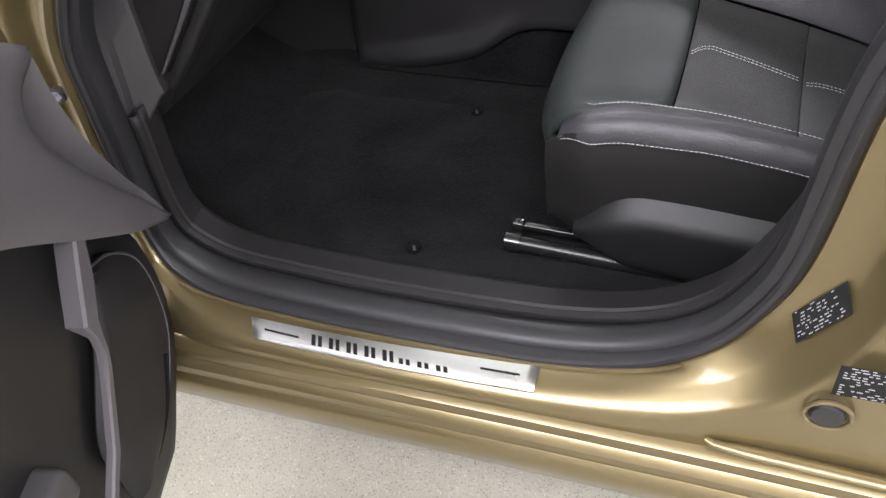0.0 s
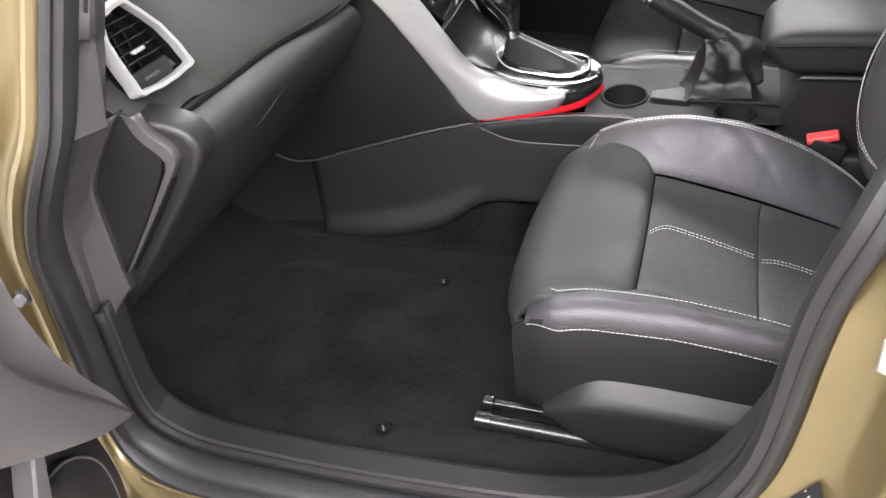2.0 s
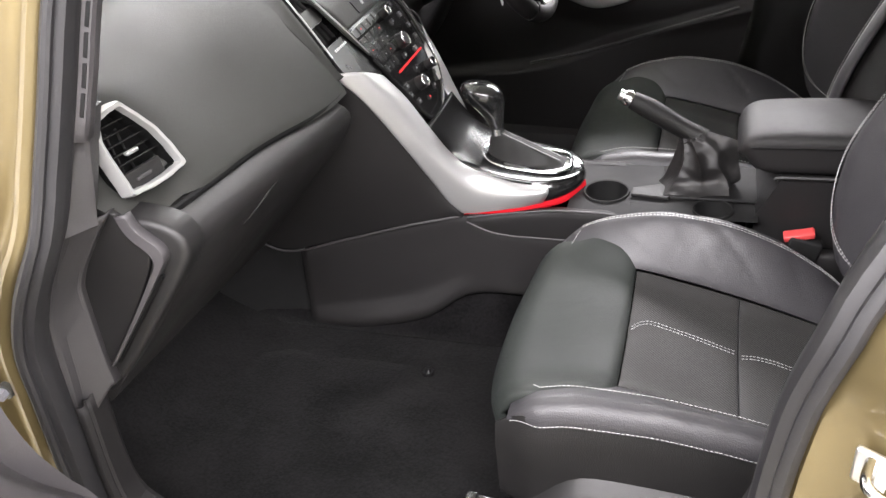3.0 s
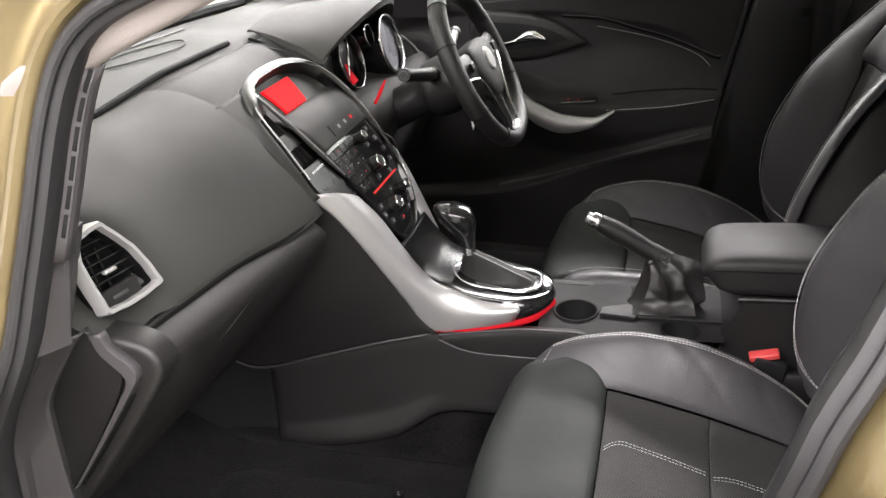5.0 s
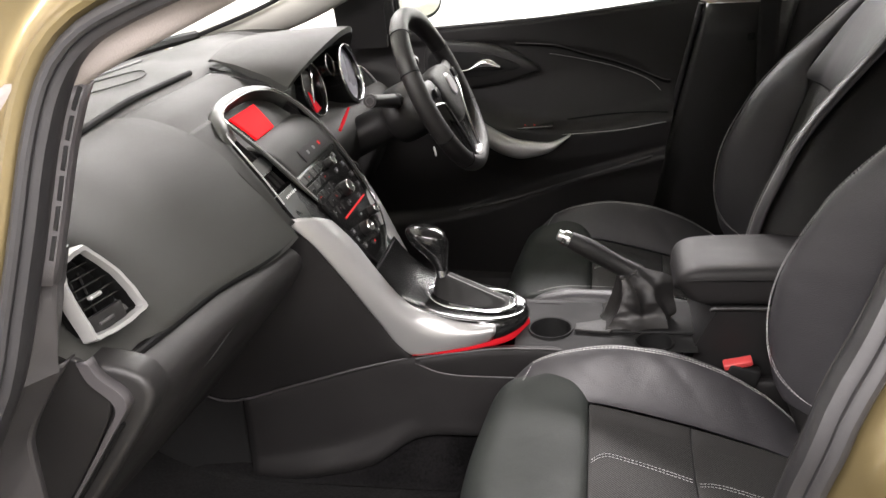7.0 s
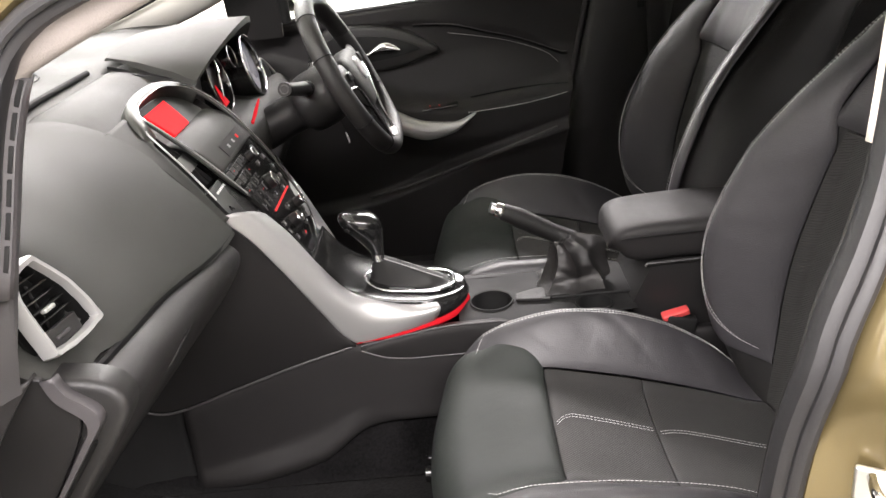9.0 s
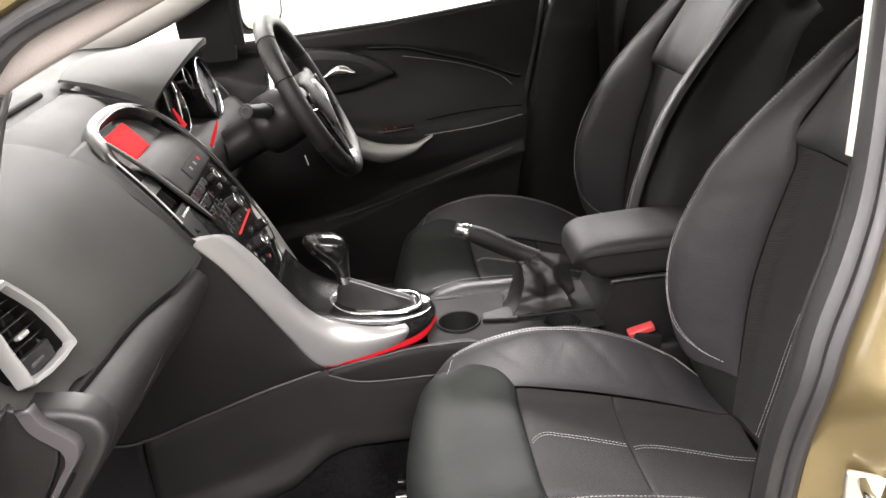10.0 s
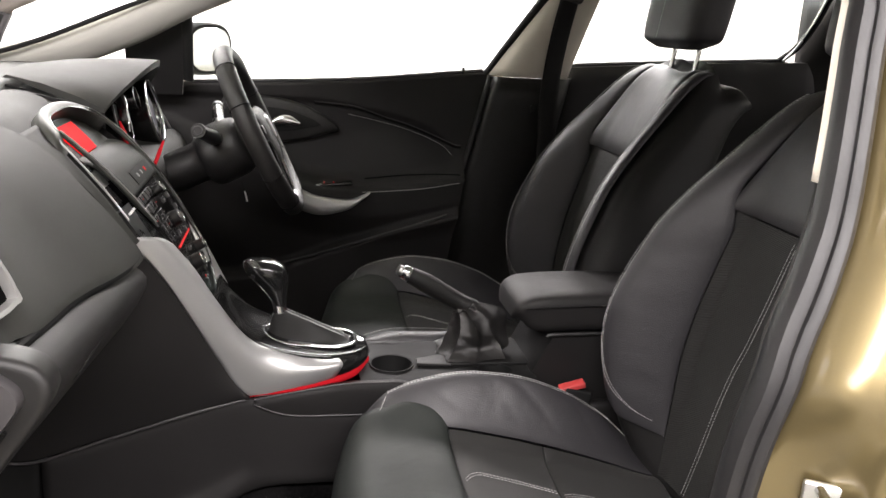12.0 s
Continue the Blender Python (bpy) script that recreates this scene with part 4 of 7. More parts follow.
# side vent in its silver frame
def side_vent():
    n = Vector((0.957, -0.078, 0.281))
    pts = [(-0.545, -0.635, 1.074), (-0.537, -0.618, 1.052), (-0.528, -0.602, 1.027), (-0.518, -0.592, 0.998), (-0.510, -0.586, 0.969), (-0.513, -0.618, 0.966), (-0.516, -0.652, 0.968), (-0.520, -0.687, 0.975), (-0.528, -0.690, 1.002), (-0.534, -0.692, 1.024), (-0.541, -0.692, 1.048), (-0.548, -0.680, 1.070), (-0.547, -0.655, 1.074)]
    pts = [tuple(q) for q in smooth_line([q for p, r in zip(pts, pts[1:] + pts[:1]) for q in (p, tuple(mix(a, b, 0.5) for a, b in zip(p, r)))], 64, True)]
    c = Vector((-0.528, -0.645, 1.018))
    ring = lambda k, h: [c + (Vector(p) - c) * k + n * (h + 0.003) for p in pts]
    rows = [ring(1.0, -0.012), ring(1.0, 0.004), ring(0.97, 0.008), ring(0.875, 0.007), ring(0.86, 0.003), ring(0.855, -0.004)]
    vent = loft("side_vent", rows, SILVER, dashboard, "bright silver framed side air vent", raw=True, ring=True, caps=False, sharp=30)
    loft("vent_throat", [ring(0.86, 0.0), ring(0.85, -0.03)], BLACK, vent, "black vent throat", raw=True, ring=True, caps=False)
    loft("vent_mouth", [ring(0.86, -0.026), ring(0.3, -0.028), ring(0.01, -0.028)], BLACK, vent, "black vent mouth", raw=True, ring=True, caps=False)
    ey = (Vector((-0.510, -0.586, 0.969)) - Vector((-0.520, -0.687, 0.975))).normalized()
    ez = n.cross(ey).normalized()
    if ez.z < 0:
        ez = -ez
    flat = [((Vector(p) - c).dot(ey) * 0.84, (Vector(p) - c).dot(ez) * 0.84) for p in pts]
    low, high = min(q[1] for q in flat), max(q[1] for q in flat)
    for k in range(5):
        h = mix(low, high, 0.34 + 0.60 * k / 4.6)
        cross = []
        for a, b in zip(flat, flat[1:] + flat[:1]):
            if (a[1] - h) * (b[1] - h) < 0:
                cross.append(mix(a[0], b[0], (h - a[1]) / (b[1] - a[1])))
        if len(cross) < 2:
            continue
        m = c + ey * ((min(cross) + max(cross)) / 2) + ez * h - n * 0.010
        turn = Matrix((n, ey, ez)).transposed().to_4x4()
        rounded("vane", (0.014, 0.92 * (max(cross) - min(cross)), 0.0022), Matrix.Translation(m) @ turn, GLOSS, vent, "thin black vane", bevel=0.0008, seg=1)
    for k in range(3):
        rounded("fin", (0.004, 0.0016, 0.060), Matrix.Translation(c + ey * (-0.030 + 0.018 * k) - ez * 0.002 - n * 0.018) @ turn, LOWPL, vent, "upright fin behind the vanes", bevel=0.0005, seg=1)
    rounded("vent_tab", (0.008, 0.020, 0.005), Matrix.Translation(Vector((-0.530, -0.648, 1.016)) + n * 0.002) @ turn, SILVER, vent, "silver vent tab", bevel=0.002)
    rounded("thumb_wheel", (0.008, 0.07, 0.022), Matrix.Translation(Vector((-0.519, -0.647, 0.986)) - n * 0.006) @ turn, PLASTIC, vent, "dark vent flap", bevel=0.002)
    rounded("thumb_mark", (0.003, 0.026, 0.004), Matrix.Translation(Vector((-0.519, -0.648, 0.985)) - n * 0.001) @ turn, GREYPL, vent, bevel=0.001)


side_vent()
# loudspeaker grille and sensor on the deck
tube("deck_line", [(-0.96, -0.02, 1.129), (-0.945, 0.10, 1.131), (-0.93, 0.26, 1.131)], 0.004, PLASTIC, dashboard, n=16, sides=8)
tube("light_sensor", [(-0.955, 0.085, 1.128), (-0.955, 0.085, 1.140)], 0.011, PLASTIC, dashboard, "small round light sensor", n=6, sides=16, taper=(1, 0.9, 0.5))
tube("speaker_grille", [(-0.86, -0.12, 1.137), (-0.82, 0.05, 1.135), (-0.86, 0.12, 1.137), (-0.91, 0.0, 1.135), (-0.90, -0.12, 1.135)], 0.0016, DASH, dashboard, "outline of the speaker grille", closed=True, n=40, sides=6)

# instrument hood and cluster
hood_rows = []
for k in np.linspace(0, 1, 25):
    arch = math.sin(math.pi * k)
    ya, yb = mix(0.205, 0.567, k), mix(0.157, 0.615, k)
    a = Vector((-0.742 - 0.02 * arch, ya, 1.140 + 0.008 * arch))
    b = Vector((-0.562 + 0.062 * arch ** 0.9, yb, 1.087 + 0.078 * arch ** 0.8))
    m1, m2 = a.lerp(b, 0.35) + Vector((0, 0, 0.007)), a.lerp(b, 0.75) + Vector((0, 0, 0.006))
    t = mix(0.006, 0.013, arch)
    hood_rows.append([a + Vector((-0.006, 0, -0.004)), a + Vector((0, 0, 0.0)), m1, m2, b + Vector((-0.006, 0, 0.001)), b, b + Vector((-0.001, 0, -t)), b + Vector((-0.010, 0, -t - 0.003)), m2 + Vector((-0.01, 0, -0.013)), a + Vector((0.01, 0, -0.006)), a + Vector((-0.004, 0, -0.006))])
loft("instrument_hood", hood_rows, DASH, dashboard, "grey hood over the instruments", raw=True, sharp=38)
tube("hood_gap", [(-0.744, 0.203, 1.121), (-0.65, 0.180, 1.098), (-0.566, 0.158, 1.071)], 0.003, BLACK, dashboard, "dark gap under the hood", n=20, sides=8)
loft("binnacle", [[(-0.60, y, 1.09), (-0.58, y, 1.00), (-0.53, y, 0.93), (-0.60, y, 0.80), (-0.80, y, 0.80), (-0.80, y, 1.09)] for y in (0.16, 0.3, 0.5, 0.70)], PLASTIC, dashboard, "dark driver's side lower dashboard", nu=10, nv=40)


def dial(c, r, label, mat, lift, ring_r):
    m = pose(*c, 0, 76, 0)
    ring = [m @ Vector((r * math.cos(a), r * math.sin(a), 0.012)) for a in np.linspace(0, 2 * math.pi, 40, endpoint=False)]
    d = tube("instrument_dial", ring, ring_r, CHROME, dashboard, label, closed=True, n=64, sides=12)
    rows = [[m @ Vector((q * math.cos(a), q * math.sin(a), h)) for a in np.linspace(0, 2 * math.pi, 32, endpoint=False)] for q, h in ((r * 1.05, -0.05), (r * 1.05, 0.010), (r, 0.013), (r * 0.94, 0.004), (r * 0.92, -0.012))]
    loft("dial_tube", rows, GLOSS, d, "black dial tube", raw=True, caps=False)
    loft("dial_face", [[m @ Vector((q * math.cos(a), q * math.sin(a), lift)) for a in np.linspace(0, 2 * math.pi, 32, endpoint=False)] for q in (r * 0.93, r * 0.5, 0.001)], mat, d, raw=True, caps=False)
    return d


dial((-0.538, 0.485, 1.045), 0.068, "bright ringed speedometer", DIAL, 0.001, 0.0042)
dial((-0.572, 0.310, 1.048), 0.062, "dark ringed rev counter", GLOSS, -0.020, 0.0012)
dial((-0.560, 0.400, 1.082), 0.024, "small dark gauge between the dials", GLOSS, -0.006, 0.0012)
tube("cluster_rim", [(-0.553, 0.266, 1.112), (-0.541, 0.240, 1.090), (-0.533, 0.217, 1.062), (-0.530, 0.210, 1.040)], 0.0028, CHROME, dashboard, "chrome arc round the instruments", n=24, sides=8, taper=(0.4, 1, 1, 0.6))
loft("cluster_surround", [[(-0.60, 0.20 + 0.02 * k, z), (-0.585, 0.225 + 0.01 * k, z), (-0.60, 0.40, z), (-0.60, 0.60, z)] for k, z in ((0, 0.96), (0.5, 1.04), (1, 1.11))], BLACK, dashboard, "black back of the instrument cave", raw=True, ring=False, thick=0.003)
tube("vent_arc", [(-0.541, 0.578, 1.048), (-0.537, 0.612, 1.036), (-0.530, 0.652, 1.012), (-0.522, 0.683, 0.983), (-0.524, 0.690, 0.965)], 0.0036, SILVER, dashboard, "bright arc of the driver's side vent", n=24, sides=8)
slab("driver_vent", [(-0.545, 0.585, 1.036), (-0.532, 0.645, 1.008), (-0.526, 0.680, 0.975), (-0.526, 0.640, 0.955), (-0.535, 0.590, 0.965)], (0.003, 0, 0.002), BLACK, dashboard, "dark mouth of the driver's side vent", n=24, bevel=0.001)
slab("cluster_glow", [(-0.545, 0.258, 1.008), (-0.560, 0.262, 1.052), (-0.545, 0.286, 1.010)], (0.003, 0, 0.001), GLOW, dashboard, "red lit fuel gauge", bevel=0)
tube("cluster_glow", [(-0.490, 0.236, 0.974), (-0.487, 0.256, 0.986), (-0.480, 0.286, 1.011)], 0.0042, GLOW, dashboard, "red ambient light strip", n=14, sides=8, taper=(0.8, 1, 0.5))

# ---- centre stack ----
centre_stack = thing("centre_stack", "gloss black centre stack with red display, knobs and chrome edges", "control panel", at=(-0.5, 0, 0.9))
STACK = smooth_line([(-0.600, 1.098), (-0.555, 1.062), (-0.505, 1.012), (-0.455, 0.945), (-0.415, 0.875), (-0.378, 0.805), (-0.352, 0.745)], 100)


def left_edge(b):
    return interp(b, (0, -0.085), (0.05, -0.128), (0.15, -0.130), (0.30, -0.124), (0.47, -0.107), (0.62, -0.082), (0.73, -0.066), (0.84, -0.050), (0.92, -0.025))


def right_edge(b):
    return interp(b, (0, 0.085), (0.07, 0.122), (0.2, 0.137), (0.43, 0.133), (0.66, 0.128), (0.76, 0.115), (0.84, 0.092), (0.92, 0.045))


def outer_left(b):
    return interp(b, (0.05, -0.138), (0.12, -0.165), (0.30, -0.190), (0.49, -0.200), (0.56, -0.178), (0.62, -0.15))


def S(y, b, h=0.0):
    k = min(1, max(0, b)) * 99
    i = min(98, int(k))
    p = mix(STACK[i], STACK[i + 1], k - i)
    t = STACK[min(99, i + 3)] - STACK[max(0, i - 3)]
    t /= np.linalg.norm(t)
    n = np.array((-t[1], t[0])) * (1 if -t[1] > 0 else -1)
    q = p + n * h
    return Vector((q[0], y + 0.008, q[1]))


def stack_patch(name, y0, y1, b0, b1, h0, h1, mat, parent, label="", ny=8, nb=8):
    """A raised or sunk piece of the stack's face between two heights."""
    f0 = y0 if callable(y0) else (lambda b: y0)
    f1 = y1 if callable(y1) else (lambda b: y1)
    v, f = [], []
    for h, grow in ((h0, 0.0), (h1, -0.0012)):
        for i in range(nb):
            for j in range(ny):
                b = mix(b0 - grow, b1 + grow, i / (nb - 1))
                v.append(S(mix(f0(b) - grow, f1(b) + grow, j / (ny - 1)), b, h))
    n = ny * nb
    f = grid_faces(nb, ny) + grid_faces(nb, ny, base=n)
    rim = [j for j in range(ny)] + [i * ny + ny - 1 for i in range(1, nb)] + [(nb - 1) * ny + j for j in range(ny - 2, -1, -1)] + [i * ny for i in range(nb - 2, 0, -1)]
    f += [(rim[k], rim[(k + 1) % len(rim)], n + rim[(k + 1) % len(rim)], n + rim[k]) for k in range(len(rim))]
    return mesh_object(name, v, f, mat, parent, label, True, 40)


face = stack_patch("face_plate", lambda b: left_edge(b) + 0.006, lambda b: right_edge(b) - 0.006, 0.30, 0.92, -0.03, 0.0, GLOSS, centre_stack, "gloss black control face", 16, 40)
# display cave: sunk floor under the hooped bezel
stack_patch("display_well", lambda b: left_edge(b) + 0.006, lambda b: right_edge(b) - 0.006, 0.0, 0.225, -0.05, -0.020, DASH, centre_stack, "dark display recess", 12, 14)
stack_patch("display", -0.064, lambda b: mix(0.052, 0.026, (b - 0.03) / 0.14), 0.03, 0.172, -0.021, -0.016, SCREEN, centre_stack, "glowing red dot-matrix display", 6, 6)
loft("display_shelf", [[S(mix(left_edge(b) + 0.006, right_edge(b) - 0.006, k), b, interp(b, (0.165, -0.024), (0.20, -0.012), (0.25, -0.002), (0.31, 0.0025), (0.40, 0.0025))) for k in np.linspace(0, 1, 14)] for b in np.linspace(0.165, 0.402, 26)], DASH, centre_stack, "smooth grey slope below the display", raw=True, ring=False, thick=0.003)
sw = stack_patch("switch_strip", -0.034, 0.098, 0.325, 0.385, 0.003, 0.0056, LABEL, centre_stack, "switch strip with hazard button", 8, 4)
for y in (0.000, 0.032, 0.064):
    stack_patch("switch_symbol", y - 0.005, y + 0.005, 0.346, 0.365, 0.005, 0.0064, DIM if y > 0.04 else PRINT, sw, ny=3, nb=3)


def knob(y, b, r, label="black knob with bright ring"):
    c = S(y, b, 0.0)
    n = (S(y, b, 0.02) - c).normalized()
    k = tube("knob", [c, c + n * 0.010, c + n * 0.016], r, PLASTIC, centre_stack, label, n=8, sides=24, taper=(1, 0.95, 0.9))
    x = n.cross(Vector((0, 1, 0))).normalized()
    w = n.cross(x)
    tube("knob_ring", [c + n * 0.0165 + x * (r * 0.86 * math.cos(a)) + w * (r * 0.86 * math.sin(a)) for a in np.linspace(0, 2 * math.pi, 20, endpoint=False)], 0.0018, CHROME, k, closed=True, n=24, sides=6)


knob(0.040, 0.450, 0.0095)
knob(0.032, 0.582, 0.0150)
knob(0.006, 0.770, 0.0140)
knob(0.078, 0.745, 0.0105)
for row, b in enumerate((0.415, 0.462, 0.510, 0.557, 0.604)):
    for col in range(5):
        y = left_edge(b) + 0.016 + col * 0.025
        if (y > 0.004 and row > 0) or (y > 0.018):
            continue
        bt = stack_patch("button", y, y + 0.021, b, b + 0.036, 0.0, 0.0028, SATIN, centre_stack, ny=3, nb=3)
        if (row + col) % 3:
            stack_patch("button_mark", y + 0.008, y + 0.013, b + 0.015, b + 0.020, 0.002, 0.0034, DIM if (row * 3 + col) % 5 == 1 else PRINT, bt, ny=2, nb=2)
for y, b in ((0.088, 0.44), (0.098, 0.50), (0.105, 0.56), (0.105, 0.615), (0.02, 0.64), (0.055, 0.50), (0.075, 0.655), (-0.042, 0.735), (-0.045, 0.775), (-0.03, 0.82), (0.015, 0.845), (0.03, 0.715), (0.045, 0.80), (0.095, 0.79), (0.06, 0.83)):
    bt = stack_patch("button", y - 0.007, y + 0.007, b - 0.012, b + 0.012, 0.0, 0.0028, SATIN, centre_stack, ny=3, nb=3)
    stack_patch("button_mark", y - 0.0035, y + 0.0035, b - 0.005, b + 0.005, 0.002, 0.0034, DIM if int(b * 1000) % 4 == 1 else PRINT, bt, ny=2, nb=2)
stack_patch("red_line", -0.034, 0.098, 0.668, 0.677, 0.0, 0.002, DIM, centre_stack, "thin glowing red line", 8, 2)
# chrome edges and the hooped bezel
tube("chrome_edge", [S(left_edge(b), b, 0.004) for b in np.linspace(0.05, 0.53, 24)], 0.0046, BEZEL, centre_stack, "satin edge strip", n=60, sides=10, taper=(0.5, 0.9, 1, 1.2, 0.3))
tube("chrome_edge", [S(left_edge(b) - 0.002, b, 0.008) for b in np.linspace(0.07, 0.52, 24)], 0.0014, SILVER, centre_stack, "thin chrome line", n=60, sides=6)
tube("dark_edge", [S(left_edge(b), b, 0.002) for b in np.linspace(0.55, 0.92, 20)], 0.005, GLOSS, centre_stack, "gloss black edge strip", n=40, sides=10)
tube("chrome_edge", [S(right_edge(b), b, 0.004) for b in np.linspace(0.02, 0.88, 30)], 0.0042, BEZEL, centre_stack, "satin edge strip", n=60, sides=10, taper=(0.8, 1.3, 1.3, 1, 0.7, 0.5))
tube("chrome_edge", [S(right_edge(b) - 0.003, b, 0.008) for b in np.linspace(0.04, 0.84, 30)], 0.0014, CHROME, centre_stack, "thin chrome line", n=60, sides=6)
tube("lower_hoop", [S(left_edge(b), b, 0.002) for b in (0.84, 0.90)] + [S(y, 0.935 - 20 * (y - 0.015) ** 2, 0.002) for y in (-0.01, 0.015, 0.04)] + [S(right_edge(b), b, 0.002) for b in (0.89, 0.84)], 0.005, GLOSS, centre_stack, "gloss black lower hoop", n=30, sides=10)
tube("outer_edge", [S(outer_left(b), b, 0.002) for b in np.linspace(0.06, 0.44, 24)], 0.0016, SILVER, centre_stack, "thin outer chrome line", n=50, sides=8)
def hoop(y, b, h):
    """A point on the stack's face, carried straight on above its upper end."""
    return S(y, b, h) if b >= 0 else S(y, 0.0, h) + Vector((-0.78, 0, 0.62)) * (-b * 0.43)


hoop_in = smooth_line([(-0.130, 0.125), (-0.129, 0.085), (-0.116, 0.035), (-0.080, 0.002), (-0.02, -0.008), (0.045, -0.004), (0.092, 0.028), (0.118, 0.075), (0.128, 0.12)], 60)
hoop_out = smooth_line([(-0.178, 0.150), (-0.168, 0.090), (-0.140, 0.018), (-0.095, -0.030), (-0.025, -0.048), (0.050, -0.036), (0.104, 0.006), (0.129, 0.062), (0.137, 0.12)], 60)
sink = lambda i: -0.010 * (1 - sstep(i, 0, 9))
loft("top_bezel", [[hoop(*p, -0.022), hoop(*p, 0.002 + sink(i)), hoop(*(p * 0.94 + q * 0.06), 0.005 + sink(i)), hoop(*(p * 0.5 + q * 0.5), 0.0065 + sink(i)), hoop(*(p * 0.1 + q * 0.9), 0.004 + sink(i)), hoop(*q, sink(i)), hoop(*q, -0.018)] for i, (p, q) in enumerate(zip(hoop_in, hoop_out))], BEZEL, centre_stack, "grey hooped bezel above the display", raw=True, ring=False, thick=0.002, sharp=50)
tube("bezel_edge", [hoop(*p, 0.0045) for p in hoop_in], 0.0013, CHROME, centre_stack, "thin bright inner edge", n=60, sides=6)
# the dash skin between the panel and the stack's outer edge
flank = []
for b in np.linspace(0.0, 0.52, 30):
    o = outer_left(max(0.05, b)) - 0.003
    flank.append([S(mix(-0.222, o, k), b, mix(-0.010, -0.005, k)) for k in np.linspace(0, 1, 6)] + [S(o + 0.002, b, -0.006), S(o + 0.003, b, -0.024)])
loft("stack_flank", flank, DASH, dashboard, "grey dash skin beside the stack", raw=True, ring=False, thick=0.002)
# vent column on the passenger's side
v = stack_patch("centre_vent", lambda b: outer_left(b) + 0.002, lambda b: left_edge(b) - 0.004, 0.085, 0.40, -0.030, -0.012, BLACK, centre_stack, "tall narrow air vent", 5, 20)
for k in (0.12, 0.36, 0.60, 0.84):
    stack_patch("vane", lambda q: mix(outer_left(q), left_edge(q), k) - 0.0015, lambda q: mix(outer_left(q), left_edge(q), k) + 0.0015, 0.11, 0.385, -0.014, -0.007, LOWPL, v, ny=3, nb=14)
stack_patch("vent_slide", lambda q: mix(outer_left(q), left_edge(q), 0.12), lambda q: mix(outer_left(q), left_edge(q), 0.86), 0.24, 0.31, -0.012, -0.003, SATIN, v, "dark vent slider", ny=3, nb=4)
stack_patch("cheek", lambda b: outer_left(b) + 0.002, lambda b: left_edge(b) - 0.004, 0.40, 0.62, -0.03, -0.001, SATIN, centre_stack, "satin black cheek with dotted thumb wheel", 8, 12)
for k in range(7):
    y = -0.175 + k * 0.007
    stack_patch("wheel_dot", y, y + 0.0035, 0.425, 0.435, 0.0, 0.0015, INK, centre_stack, ny=2, nb=2)
loft("stack_housing", [[S(max(-0.15, left_edge(b) - 0.03), b, -0.06), S(right_edge(b) - 0.01, b, -0.06), S(right_edge(b) + 0.006, b, -0.006), S(right_edge(b) + 0.010, b, -0.02), S(right_edge(b) + 0.010, b, -0.10), S(-0.12, b, -0.10)] for b in np.linspace(0.02, 0.95, 16)], LOWPL, centre_stack, "black stack housing", nu=24, nv=24)

# ---- centre console ----
console = thing("centre_console", "black centre console with satin silver wings and red ambient strip", "console", at=(-0.2, 0, 0.345))
YC = 0.008
INNER = [(-0.412, 0.122, 0.902), (-0.382, 0.105, 0.855), (-0.345, 0.095, 0.790), (-0.300, 0.090, 0.728), (-0.240, 0.087, 0.695), (-0.170, 0.083, 0.680), (-0.115, 0.060, 0.676), (-0.085, 0.0, 0.676)]
OUTER = [(-0.465, 0.200, 0.935), (-0.425, 0.178, 0.880), (-0.382, 0.150, 0.795), (-0.340, 0.122, 0.705), (-0.292, 0.102, 0.628), (-0.200, 0.098, 0.640), (-0.115, 0.068, 0.652), (-0.080, 0.0, 0.655)]
for side in (-1, 1):
    rows = []
    for p, q in zip(INNER[:6] + [(-0.140, 0.074, 0.678)], OUTER[:6] + [(-0.145, 0.084, 0.648)]):
        a, b = Vector((p[0], YC + side * p[1], p[2])), Vector((q[0], YC + side * q[1], q[2]))
        m = (a + b) / 2 + Vector((0.010, side * 0.012, 0.010))
        rows.append([a + Vector((0, 0, -0.012)), a, m, b, b + Vector((-0.006, -side * 0.006, -0.006))])
    rows = rows if side < 0 else [[q - Vector((0, 0.012, 0.035)) for q in r] for r in rows]
    loft("silver_wing", rows, SILVER, console, "satin silver console wing", nu=50, nv=30, ring=False, thick=0.003)
    rows = []
    for q, h in zip(OUTER[4:], (0.011, 0.015, 0.020, 0.023)):
        rows.append([(q[0], YC + side * max(0, q[1] - 0.003), q[2] - 0.001), (q[0] + 0.002, YC + side * max(0, q[1] - 0.001), q[2] - h * 0.6), (q[0] - 0.004, YC + side * max(0, q[1] - 0.008), q[2] - h)])
    loft("ambient_strip", rows, GLOW, console, "glowing red ambient strip", nu=40, nv=6, ring=False, thick=0.002)
ends = list(zip(INNER[5:], OUTER[5:]))
cap = [(p, q, -1) for p, q in ends] + [(p, q, 1) for p, q in ends[-2::-1]]
loft("nose_cap", [[(p[0] - 0.004, YC + s * (p[1] - 0.004), p[2] + 0.002), (p[0] + 0.001, YC + s * p[1], p[2] + 0.001), (mix(p[0], q[0], 0.5) + 0.004, YC + s * (mix(p[1], q[1], 0.5) + 0.003), mix(p[2], q[2], 0.5)), (q[0] - 0.001, YC + s * (q[1] - 0.002), q[2] - 0.002)] for p, q, s in cap], GLOSS, console, "gloss black rounded nose of the console", nu=40, nv=12, ring=False, thick=0.003)
